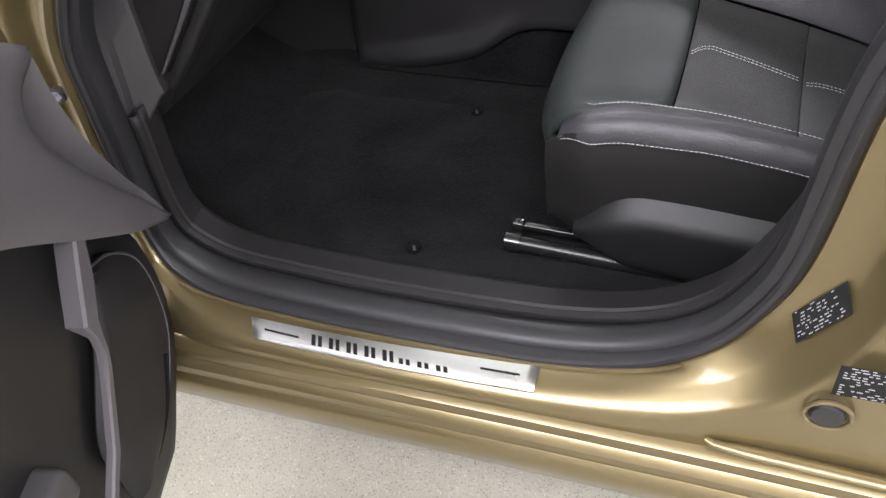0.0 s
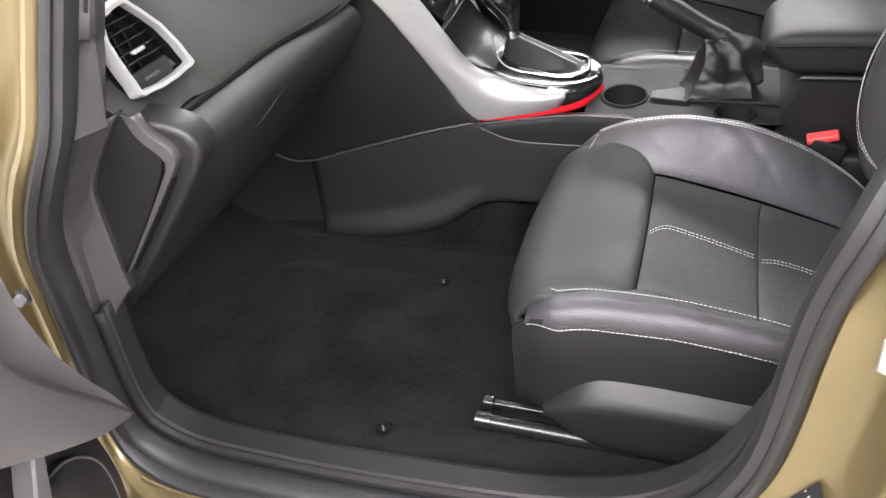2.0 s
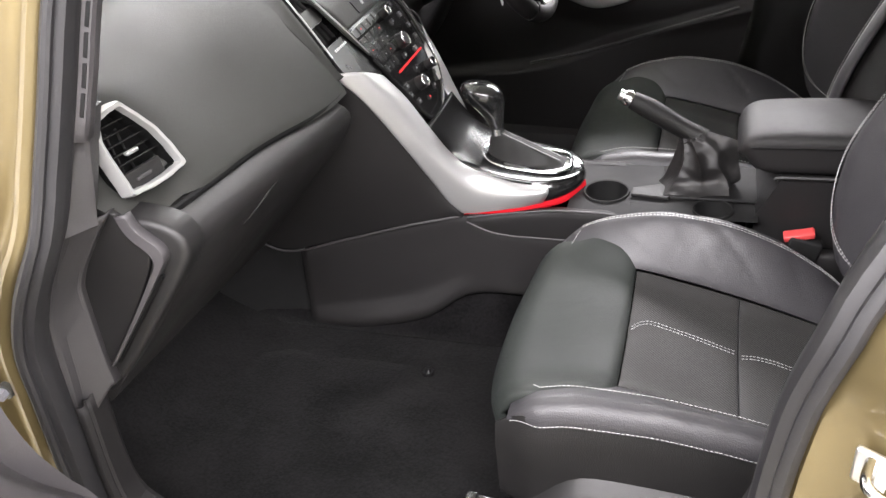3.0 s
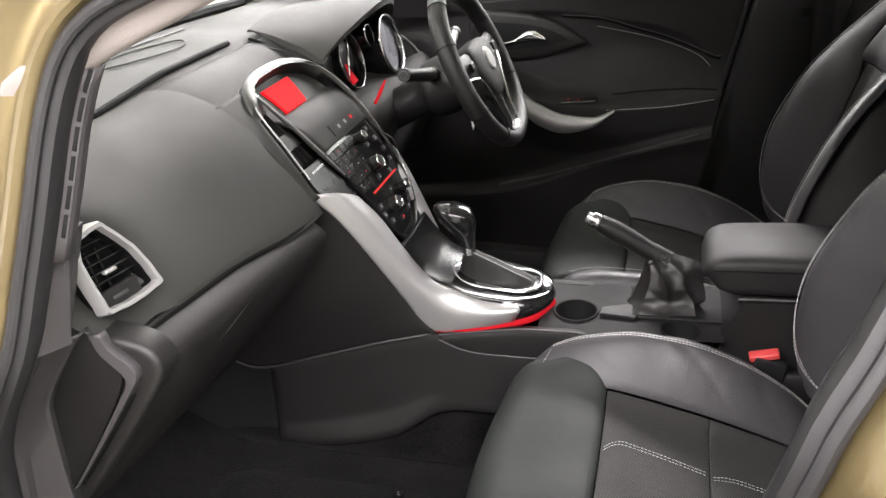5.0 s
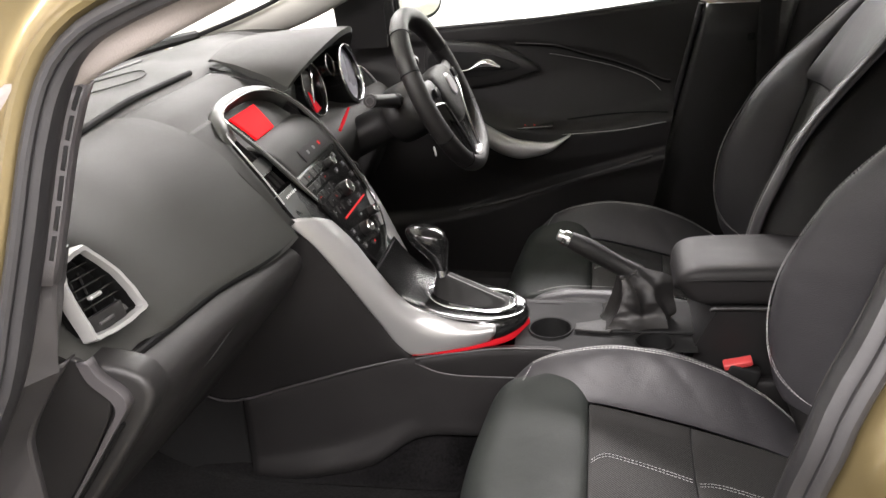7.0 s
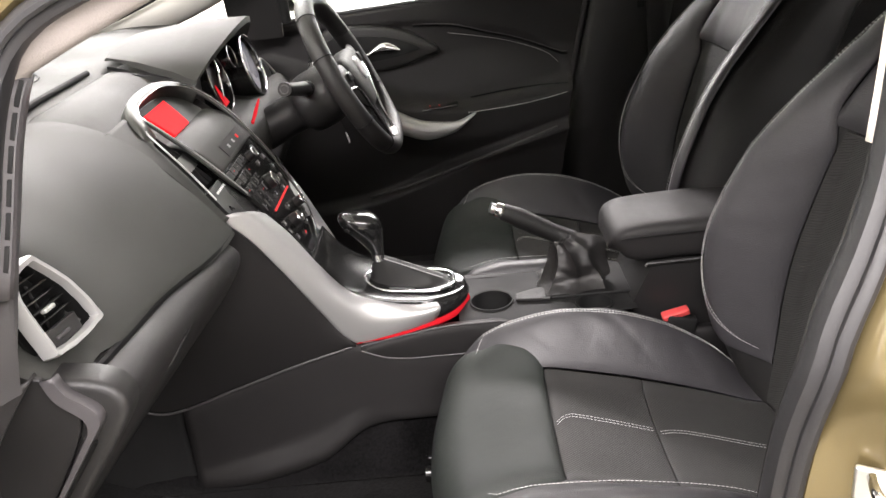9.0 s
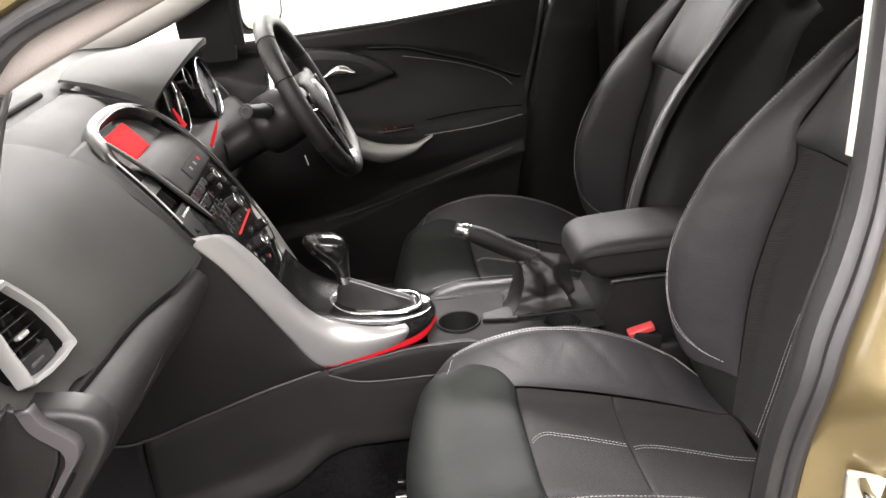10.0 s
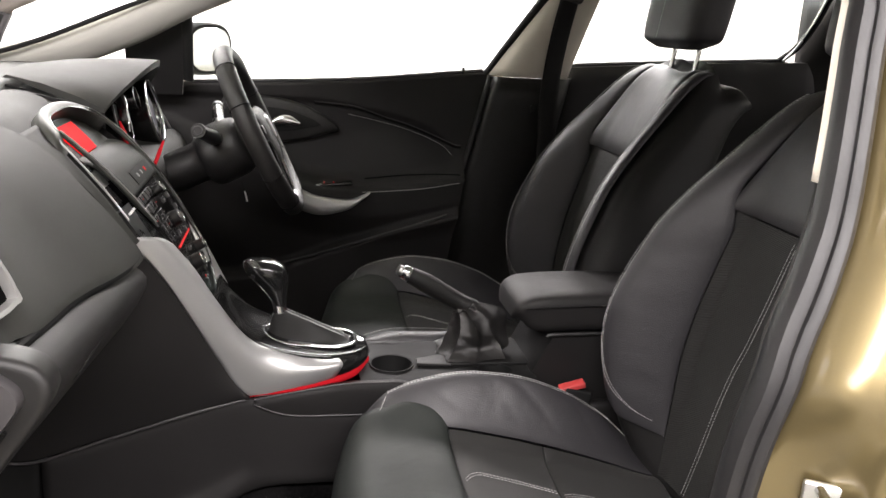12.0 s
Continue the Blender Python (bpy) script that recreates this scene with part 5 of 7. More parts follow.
# gloss surround and gear gate
rows = []
for x, w, z in ((-0.360, 0.092, 0.785), (-0.335, 0.090, 0.752), (-0.30, 0.087, 0.722), (-0.24, 0.084, 0.696), (-0.17, 0.080, 0.683), (-0.125, 0.066, 0.680), (-0.098, 0.044, 0.678), (-0.085, 0.018, 0.677)):
    rows.append([(x, YC + w * s, z + 0.006 - 0.006 * abs(s) ** 4 - 0.008 * (1 - s * s)) for s in np.linspace(-1, 1, 13)])
loft("gear_surround", rows, GLOSS, console, "satin black gear lever surround", nu=40, nv=26, ring=False, thick=0.006)
rim = [(-0.235, 0.040), (-0.16, 0.048), (-0.115, 0.040), (-0.105, 0.0), (-0.115, -0.040), (-0.16, -0.048), (-0.235, -0.040), (-0.262, 0.0)]
tube("gate_ring", [(x, YC + y, z) for x, y, z in ((-0.262, -0.030, 0.704), (-0.235, -0.043, 0.697), (-0.165, -0.047, 0.690), (-0.130, -0.043, 0.688), (-0.110, -0.027, 0.688), (-0.105, 0.0, 0.688), (-0.110, 0.027, 0.688), (-0.130, 0.043, 0.688), (-0.17, 0.047, 0.690), (-0.235, 0.043, 0.698), (-0.264, 0.030, 0.705), (-0.276, 0.0, 0.708))], 0.0042, CHROME, console, "chrome gear gate ring", n=90, sides=10, flat=0.8, closed=True)
slab("gate_plate", [(x * 0.94 - 0.010, YC + y * 0.90, 0.683 + 0.12 * max(0, -0.2 - x)) for x, y in rim], (0, 0, 0.004), GLOSS, console, "gloss black gear gate plate", n=30, bevel=0.001)
slab("gate_inlay", [(-0.252, YC - 0.034, 0.6945), (-0.180, YC - 0.041, 0.6890), (-0.180, YC - 0.034, 0.6890), (-0.246, YC - 0.024, 0.6945)], (0, 0, 0.002), STEEL, console, "bright selector inlay", bevel=0.0005)
gear = thing("gear_lever", "black leather automatic gear lever with chrome collar", "gear lever", at=(-0.2, 0, 0.68))


def gaiter_top(x, v):
    """The sewn wedge from the collar down to the gate's rear end, v across from -1 to 1."""
    h = interp(x, (-0.268, 0.0), (-0.256, 0.052), (-0.240, 0.060), (-0.22, 0.052), (-0.16, 0.024), (-0.125, 0.007), (-0.116, 0.0))
    w = interp(x, (-0.268, 0.010), (-0.250, 0.022), (-0.20, 0.030), (-0.14, 0.034), (-0.116, 0.020))
    ripple = 0.0022 * math.sin(x * 230 + 3 * v) * (1 - abs(v)) * sstep(abs(v), 0.25, 0.5)
    ridge = 1 - sstep(abs(v), 0.30, 1.0) ** 0.8
    return (x, YC + v * w, 0.687 + h * ridge + ripple)


loft("gaiter", [[gaiter_top(x, v) for v in np.linspace(-1, 1, 25)] for x in np.linspace(-0.268, -0.116, 44)], LEATHER_SIDE, gear, "black leather gaiter with two sewn seams", raw=True, ring=False)
tube("collar", [(-0.243, YC, 0.742), (-0.2455, YC, 0.760)], 0.0125, CHROME, gear, "chrome collar", n=6, sides=18)
rows = []
for z, rx, ry, dx in ((0.752, 0.0115, 0.0115, -0.244), (0.764, 0.0150, 0.0145, -0.247), (0.778, 0.0200, 0.0185, -0.251), (0.793, 0.0275, 0.0240, -0.257), (0.808, 0.0360, 0.0290, -0.264), (0.823, 0.0400, 0.0315, -0.269), (0.834, 0.0370, 0.0290, -0.272), (0.842, 0.0250, 0.0200, -0.274), (0.845, 0.002, 0.002, -0.275)):
    rows.append([(dx + rx * math.cos(a), YC + ry * math.sin(a), z + 0.12 * rx * -math.cos(a)) for a in np.linspace(0, 2 * math.pi, 24, endpoint=False)])
loft("knob", rows, GLOSS, gear, "polished black gear knob", nu=30, nv=36)
tube("release_button", [(-0.290, YC - 0.020, 0.818), (-0.292, YC - 0.025, 0.817)], 0.004, PLASTIC, gear, "small release button", n=5, sides=14)
stitches("gaiter_stitch", [[tuple(np.array(gaiter_top(x, v)) + np.array((0, 0, 0.0012))) for x in np.linspace(-0.236, -0.122, 30)] for v in (-0.28, 0.28)], THREAD, gear, r=0.0006)


def console_body():
    # side walls below the wings and along the tunnel
    for side in (-1, 1):
        tri = [(-0.462, 0.190, 0.925), (-0.420, 0.168, 0.868), (-0.380, 0.142, 0.788), (-0.338, 0.114, 0.696), (-0.296, 0.098, 0.618), (-0.40, 0.112, 0.597), (-0.53, 0.125, 0.562), (-0.655, 0.132, 0.527), (-0.72, 0.138, 0.545), (-0.79, 0.145, 0.60), (-0.80, 0.16, 0.78), (-0.60, 0.185, 0.90)]
        upper = smooth_line([tri[10], tri[11]] + tri[0:5], 40)
        lower = smooth_line([tri[9], tri[8], tri[7], tri[6], tri[5], (-0.297, 0.098, 0.614)], 40)
        rows = []
        for a, b in zip(upper, lower):
            col = [(a[0], YC + side * (a[1] - 0.012), a[2] - 0.001)]
            col += [tuple(np.array((mix(a[0], b[0], k), YC + side * mix(a[1], b[1], k) + side * 0.006 * math.sin(math.pi * k), mix(a[2], b[2], k)))) for k in (0.01, 0.05, 0.25, 0.5, 0.75, 0.95, 0.99)]
            col += [(b[0], YC + side * (b[1] - 0.012), b[2] + 0.001)]
            rows.append(col)
        loft("side_panel", rows, LOWPL, console, "plain black upper side panel", raw=True, ring=False, thick=0.002)
        rows = []
        for x in np.linspace(-0.637, 0.50, 50):
            seam = interp(x, (-0.86, 0.60), (-0.72, 0.541), (-0.655, 0.523), (-0.53, 0.558), (-0.40, 0.593), (-0.296, 0.614), (-0.26, 0.600), (-0.20, 0.585), (0.5, 0.585))
            low = interp(x, (-0.86, 0.42), (-0.70, 0.350), (-0.60, 0.346), (-0.45, 0.362), (-0.38, 0.385), (-0.335, 0.415), (-0.30, 0.436), (-0.24, 0.446), (0.5, 0.45))
            wy = interp(x, (-0.86, 0.16), (-0.66, 0.137), (-0.296, 0.100), (0.5, 0.100))
            b = 0.026 * (1 - sstep(x, -0.40, -0.27)) * sstep(x, -0.68, -0.50)
            rows.append([(x, YC + side * (wy - 0.02), seam - 0.001), (x, YC + side * wy, seam - 0.003), (x, YC + side * (wy + 0.004), mix(seam, low, 0.35)), (x, YC + side * (wy + 0.006 + 0.10 * b), mix(seam, low, 0.70)), (x, YC + side * (wy + 0.007 + 0.6 * b), mix(seam, low, 0.80)), (x, YC + side * (wy + 0.008 + b), mix(seam, low, 0.90)), (x, YC + side * (wy + 0.004 + 0.7 * b), low), (x, YC + side * (wy - 0.02), low - 0.004)])
        loft("lower_panel", rows, LOWPL, console, "black lower tunnel panel with bulged foot", nu=70, nv=36, ring=False, thick=0.003)
        loft("footwell_side", [[(x, YC + side * w, top), (x, YC + side * (w + 0.002), mix(top, 0.36, 0.5)), (x, YC + side * (w + 0.008), 0.345)] for x, w, top in ((-0.632, 0.126, 0.535), (-0.72, 0.132, 0.56), (-0.84, 0.142, 0.62), (-0.98, 0.150, 0.70))], MATT, console, "plain black footwell side", nu=16, nv=14, ring=False, thick=0.004)
        tube("seam_line", [(x, YC + side * (w + 0.001), z) for x, w, z in ((-0.296, 0.1, 0.616), (-0.40, 0.113, 0.595), (-0.53, 0.126, 0.560), (-0.655, 0.134, 0.525), (-0.72, 0.14, 0.543), (-0.79, 0.148, 0.59))], 0.0024, GREYPL, console, "thin panel joint", n=40, sides=6)
        # carpet up the tunnel under the panels
        loft("tunnel_carpet", [[(x, YC + side * 0.080, t), (x, YC + side * 0.100, mix(t, 0.345, 0.5)), (x, YC + side * 0.15, 0.345)] for x, t in ((-0.92, 0.66), (-0.80, 0.62), (-0.66, 0.54), (-0.60, 0.50), (-0.3, 0.48), (0.2, 0.48), (0.6, 0.48))], CARPET, console, "black tunnel carpet", nu=12, nv=8, ring=False, thick=0.006)
        # storage pocket lip beside the ambient strip
        rows = []
        for x in np.linspace(-0.288, 0.20, 24):
            zt = interp(x, (-0.29, 0.612), (-0.20, 0.628), (-0.10, 0.640), (-0.03, 0.640), (0.03, 0.628), (0.2, 0.62))
            zb = interp(x, (-0.29, 0.608), (-0.26, 0.592), (-0.20, 0.582), (0.2, 0.58))
            rows.append([(x, YC + side * 0.086, zt - 0.002), (x, YC + side * 0.098, zt), (x, YC + side * 0.106, zt - 0.003), (x, YC + side * 0.107, mix(zt, zb, 0.4)), (x, YC + side * 0.104, zb)])
        edge = [(r[1][0], r[1][1] + side * 0.003, r[1][2] + 0.001) for r in rows]
        tube("lip_edge", edge, 0.0020, GREYPL, console, "pale edge of the pocket lip", n=50, sides=6)
        tube("pocket_joint", [(r[4][0], YC + side * 0.1065, r[4][2]) for r in rows[::2]], 0.0016, GREYPL, console, "thin joint under the pocket", n=40, sides=6)
        loft("pocket_side", rows, LOWPL, console, "black pocket side with rolled lip", nu=40, nv=20, ring=False, thick=0.003)
    # top plate with two cup holes
    bm = bmesh.new()
    def ringv(pts):
        vs = [bm.verts.new(p) for p in pts]
        return [bm.edges.new((vs[i], vs[(i + 1) % len(vs)])) for i in range(len(vs))]
    edges = ringv([(-0.10, YC - 0.092, 0.640), (0.02, YC - 0.098, 0.638), (0.23, YC - 0.098, 0.640), (0.23, YC + 0.098, 0.640), (0.02, YC + 0.098, 0.638), (-0.10, YC + 0.092, 0.640)])
    cups = ((-0.036, -0.014, 0.040), (0.155, -0.058, 0.033))
    for cx, cy, r in cups:
        edges += ringv([(cx + r * math.cos(a), cy + r * math.sin(a), 0.641) for a in np.linspace(0, 2 * math.pi, 28, endpoint=False)])
    bmesh.ops.triangle_fill(bm, use_beauty=True, edges=edges)
    bm.verts.index_update()
    v, f = [x.co.copy() for x in bm.verts], [[q.index for q in x.verts] for x in bm.faces]
    bm.free()
    mesh_object("top_plate", v, f, MATT, console, "dark grey console top plate", False)
    for cx, cy, r in cups:
        rows = [[(cx + q * math.cos(a), cy + q * math.sin(a), z) for a in np.linspace(0, 2 * math.pi, 28, endpoint=False)] for q, z in ((r + 0.003, 0.641), (r + 0.002, 0.645), (r - 0.001, 0.644), (r - 0.002, 0.60), (r - 0.004, 0.575), (0.001, 0.574))]
        loft("cup_holder", rows, MATT, console, "round cup holder", raw=True, caps=False)


console_body()

# handbrake
handbrake = thing("handbrake", "raised handbrake with leather grip and folded gaiter", "handbrake", at=(0.1, 0.04, 0.64))
tube("grip", [(0.000, 0.047, 0.801), (0.03, 0.046, 0.786), (0.08, 0.044, 0.757), (0.128, 0.042, 0.730)], 0.0185, LEATHER_SIDE, handbrake, "black leather wrapped grip", n=24, sides=18, taper=(0.85, 1.05, 1.0, 0.95, 1.1))
tube("button_collar", [(0.004, 0.047, 0.799), (-0.014, 0.0475, 0.808)], 0.0150, CHROME, handbrake, "chrome grip end with release button", n=8, sides=18, taper=(1.0, 1.05, 0.9))
tube("release_button", [(-0.012, 0.0475, 0.807), (-0.022, 0.0475, 0.812)], 0.010, STEEL, handbrake, "release button", n=5, sides=14)
DRAPE = [  # corners of the draped leather, ring by ring from the neck to the hem
    [(0.116, 0.040, 0.752), (0.113, 0.030, 0.749), (0.103, 0.025, 0.744), (0.094, 0.029, 0.739), (0.090, 0.040, 0.737), (0.094, 0.051, 0.739), (0.103, 0.056, 0.744), (0.113, 0.051, 0.749)],
    [(0.188, 0.032, 0.734), (0.150, 0.014, 0.722), (0.118, 0.008, 0.722), (0.098, 0.016, 0.718), (0.084, 0.038, 0.714), (0.093, 0.062, 0.716), (0.12, 0.074, 0.718), (0.16, 0.060, 0.726)],
    [(0.193, 0.030, 0.702), (0.160, 0.004, 0.694), (0.130, -0.014, 0.696), (0.096, 0.006, 0.690), (0.076, 0.036, 0.686), (0.09, 0.072, 0.686), (0.125, 0.086, 0.688), (0.17, 0.07, 0.694)],
    [(0.199, 0.020, 0.667), (0.176, -0.004, 0.670), (0.132, -0.004, 0.664), (0.084, -0.010, 0.664), (0.066, 0.034, 0.660), (0.08, 0.08, 0.66), (0.125, 0.093, 0.66), (0.175, 0.08, 0.662)],
    [(0.192, 0.030, 0.650), (0.182, -0.028, 0.654), (0.120, -0.032, 0.647), (0.062, -0.030, 0.645), (0.055, 0.034, 0.645), (0.06, 0.09, 0.645), (0.125, 0.098, 0.645), (0.185, 0.09, 0.648)]]
rows = []
for ring in DRAPE:
    c = np.mean(ring, axis=0)
    row = []
    for p, q in zip(ring, ring[1:] + ring[:1]):
        for k in np.linspace(0, 1, 12, endpoint=False):
            g = np.array(p) * (1 - k) + np.array(q) * k
            row.append(g + (c - g) * 0.10 * math.sin(math.pi * k) ** 0.8)
    rows.append(row)
rows = np.array(rows)
rows = np.stack([smooth_line(rows[:, j], 36) for j in range(rows.shape[1])], 1)
for r in rows:
    for g in r:
        g += 0.0030 * noise.noise(Vector((g[0] * 55, g[1] * 55, g[2] * 70))) * np.array((0.3, -1.0, 0.4))
loft("gaiter", rows, GAITER, handbrake, "crumpled black leather gaiter", raw=True, caps=False, sharp=70)
tube("neck_seam", [rows[3][j] for j in range(0, 96, 6)], 0.0026, GAITER, handbrake, "gathered seam at the grip", closed=True, n=60, sides=8)
slab("gaiter_flap", [(0.010, -0.027, 0.6435), (0.075, -0.036, 0.6435), (0.095, 0.0, 0.6435), (0.060, 0.016, 0.6435), (0.012, -0.002, 0.6435)], (0, 0, 0.005), LEATHER_SIDE, handbrake, "loose flap of the gaiter hem", bevel=0.0022)
rounded("gaiter_frame", (0.165, 0.128, 0.007), pose(0.150, 0.035, 0.644), MATT, handbrake, "black gaiter hem", bevel=0.003)

# armrest box
armrest = thing("armrest_box", "dark grey padded centre armrest on its storage box", "armrest", at=(0.35, 0.02, 0.64))
rows = []
for x, h, w, dz in ((0.188, 0.006, 0.05, -0.018), (0.192, 0.026, 0.072, -0.012), (0.205, 0.036, 0.083, -0.006), (0.235, 0.039, 0.088, 0.0), (0.32, 0.040, 0.090, 0.003), (0.43, 0.040, 0.092, 0.003), (0.52, 0.038, 0.090, 0.0), (0.54, 0.02, 0.075, 0.0)):
    z = 0.752 + dz
    rows.append([(x + 0.046 * (1 - sstep(x, 0.20, 0.34)) * min(1, max(0, 0.25 - q)), 0.024 + w * math.copysign(abs(math.cos(a)) ** 0.35, math.cos(a)), z + h * (math.copysign(abs(q) ** 0.45, q))) for a, q in [(t, math.sin(t)) for t in np.linspace(0, 2 * math.pi, 32, endpoint=False)]])
loft("armrest_lid", rows, LOWPL, armrest, "soft grey armrest lid", nu=40, nv=64)
tube("lid_seam", [(0.206, -0.064, 0.768), (0.24, -0.0675, 0.771), (0.35, -0.0695, 0.774), (0.5, -0.0695, 0.774)], 0.0012, MATT, armrest, n=20, sides=6)
slab("storage_box", [(0.262, -0.066, 0.716), (0.225, -0.066, 0.64), (0.218, -0.066, 0.56), (0.54, -0.066, 0.56), (0.54, -0.066, 0.716)], (0, 0.176, 0), PLASTIC, armrest, "dark grey storage box", bevel=0.004)
tube("box_rim", [(0.249, -0.068, 0.713), (0.26, -0.068, 0.717), (0.40, -0.068, 0.719), (0.53, -0.068, 0.719)], 0.004, PLASTIC, armrest, "rolled rim of the box", n=30, sides=8)

# belt buckle
buckle = thing("seat_belt_buckle", "red and black seat belt buckle beside the seat", "belt buckle", at=(0.30, -0.10, 0.56))
rounded("housing", (0.056, 0.026, 0.085), pose(0.300, -0.094, 0.578, 0, 14, 0), MATT, buckle, bevel=0.005)
rounded("release", (0.050, 0.020, 0.012), pose(0.297, -0.094, 0.624, 8, -14, 0), REDPL, buckle, "red release button", bevel=0.003)
tube("stalk", [(0.33, -0.10, 0.56), (0.36, -0.10, 0.46)], 0.009, MATT, buckle, n=8, sides=8)

# ---- steering ----
steering = thing("steering_wheel", "black leather three-spoke steering wheel with silver inlays", "steering wheel", at=(-0.30, 0.385, 1.02))
WM = Matrix.Translation((-0.292, 0.386, 1.022)) @ pose(0, 0, 0, 0, 65, 0)  # local z: the wheel's axis; local x: down; local y: right


def wp(x, y, z=0.0):
    return WM @ Vector((x, y, z))


R = 0.178
rows = []
for k in range(72):
    a = 2 * math.pi * k / 72
    thick = 0.0180 + 0.0035 * (math.exp(-((math.sin(a / 1) - 0.5) ** 2) / 0.05))
    rows.append([wp((R + thick * math.cos(b)) * math.cos(a), (R + thick * math.cos(b)) * math.sin(a), 1.15 * thick * math.sin(b)) for b in np.linspace(0, 2 * math.pi, 16, endpoint=False)])
loft("rim", rows, GAITER, steering, "black leather rim", raw=True, ends=True, caps=False)


def shield(k, z):
    """Outline of the airbag cover: wide at the top, drawn in towards the lower spoke."""
    pts = [(-0.052, 0.0), (-0.050, 0.045), (-0.040, 0.078), (-0.008, 0.084), (0.030, 0.068), (0.062, 0.050), (0.078, 0.030), (0.082, 0.0)]
    pts = pts + [(x, -y) for x, y in pts[-2:0:-1]]
    return [wp(0.012 + (x - 0.012) * k, y * k, z) for x, y in smooth_line(pts, 44, True)]


loft("airbag_cover", [shield(0.9, -0.035), shield(1.0, -0.01), shield(1.0, 0.006), shield(0.96, 0.014), shield(0.84, 0.020), shield(0.6, 0.0235), shield(0.3, 0.025), shield(0.02, 0.0255)], DASH, steering, "black airbag cover", raw=True)
tube("badge", [wp(-0.002, 0, 0.023), wp(-0.002, 0, 0.029)], 0.028, SILVER, steering, "round silver badge", n=5, sides=28, taper=(1, 0.95, 0.85))
for side in (-1, 1):
    loft("side_spoke", [[wp(x + 0.018 * math.cos(a) * w, side * y, z + 0.010 * math.sin(a)) for a in np.linspace(0, 2 * math.pi, 12, endpoint=False)] for x, y, z, w in ((-0.010, 0.07, 0.004, 1.7), (-0.016, 0.11, 0.002, 1.5), (-0.024, 0.172, -0.004, 1.2))], PLASTIC, steering, "dark spoke", nu=14, nv=16)
    rounded("spoke_switch", (0.020, 0.026, 0.006), WM @ pose(-0.012, side * 0.108, 0.017), SATIN, steering, bevel=0.002)
    tube("silver_inlay", [wp(0.002, side * 0.158, 0.004), wp(0.010, side * 0.120, 0.012), wp(0.022, side * 0.092, 0.016), wp(0.060, side * 0.066, 0.014), wp(0.110, side * 0.046, 0.011), wp(0.150, side * 0.036, 0.009), wp(0.166, side * 0.030, 0.004)], 0.0050, CHROME, steering, "bright spoke inlay", n=40, sides=10, flat=0.6)
tube("silver_inlay", [wp(0.160, -0.034, 0.006), wp(0.167, 0, 0.008), wp(0.160, 0.034, 0.006)], 0.0095, SILVER, steering, "silver spoke inlay", n=16, sides=10)
loft("lower_spoke", [[wp(x, w * math.cos(a), -0.002 + 0.008 * math.sin(a)) for a in np.linspace(0, 2 * math.pi, 12, endpoint=False)] for x, w in ((0.06, 0.055), (0.11, 0.042), (0.172, 0.030))], GLOSS, steering, "dark lower spoke", nu=12, nv=16)
column = thing("steering_column", "dark steering column shroud with stalks", "steering column", at=(-0.42, 0.388, 0.95))
for a in (0.62, 1.15, 2.0, 2.55):
    for sgn in (-1, 1):
        seam = [wp((R + 0.0190 * math.cos(b)) * math.cos(sgn * a), (R + 0.0190 * math.cos(b)) * math.sin(sgn * a), 0.0218 * math.sin(b)) for b in np.linspace(0, 2 * math.pi, 16, endpoint=False)]
        tube("rim_seam", seam, 0.0011, MATT, steering, "dark seam across the rim", closed=True, n=28, sides=6)
rows = []
for z, rx, ry in ((-0.035, 0.050, 0.058), (-0.05, 0.062, 0.072), (-0.10, 0.066, 0.074), (-0.128, 0.060, 0.068), (-0.146, 0.044, 0.050), (-0.24, 0.044, 0.050)):
    rows.append([wp(rx * math.cos(a) + 0.008, ry * math.sin(a), z) for a in np.linspace(0, 2 * math.pi, 28, endpoint=False)])
loft("shroud", rows, PLASTIC, column, "dark column shroud", nu=24, nv=36)
for side, tip in ((-1, True), (1, True)):
    base = wp(-0.03, side * 0.06, -0.085)
    end = wp(-0.068, side * 0.205, -0.085)
    st = tube("stalk", [base, (base + end) / 2, end], 0.0135, SATIN, column, "dark control stalk", n=12, sides=16, taper=(1.25, 1.05, 0.95))
    d = (end - base).normalized()
    cap = tube("stalk_cap", [end - d * 0.004, end + d * 0.004, end + d * 0.012], 0.0150, PLASTIC, st, "round stalk end", n=8, sides=24, taper=(0.95, 1, 0.93))
    u = d.cross(Vector((0, 0, 1))).normalized()
    w = d.cross(u)
    tube("cap_ring", [end + d * 0.0125 + u * (0.0085 * math.cos(a)) + w * (0.0085 * math.sin(a)) for a in np.linspace(0, 2 * math.pi, 20, endpoint=False)], 0.0014, GREYPL, st, closed=True, n=28, sides=6)
loft("driver_fascia", [[(x + 0.02 * sstep(y, 0.17, 0.3), y, z) for x, z in ((-0.62, 0.985), (-0.56, 0.985), (-0.535, 0.980), (-0.512, 0.960), (-0.502, 0.925), (-0.508, 0.885), (-0.55, 0.84), (-0.62, 0.83))] for y in (0.150, 0.2, 0.3, 0.5, 0.70)], DASH, dashboard, "grey driver's side fascia round the column", nu=14, nv=40)
loft("knee_panel", [[(-0.60, y, 0.93), (-0.52, y, 0.90), (-0.50, y, 0.84), (-0.56, y, 0.72), (-0.66, y, 0.62), (-0.80, y, 0.62), (-0.80, y, 0.90)] for y in (0.20, 0.3, 0.5, 0.70)], LOWPL, dashboard, "dark lower knee panel", nu=10, nv=36)
rounded("hanging_tag", (0.003, 0.018, 0.022), pose(-0.326, 0.43, 0.868, 0, -12, 8), INK, column, "small white tag hanging below the column", bevel=0.001, seg=1)
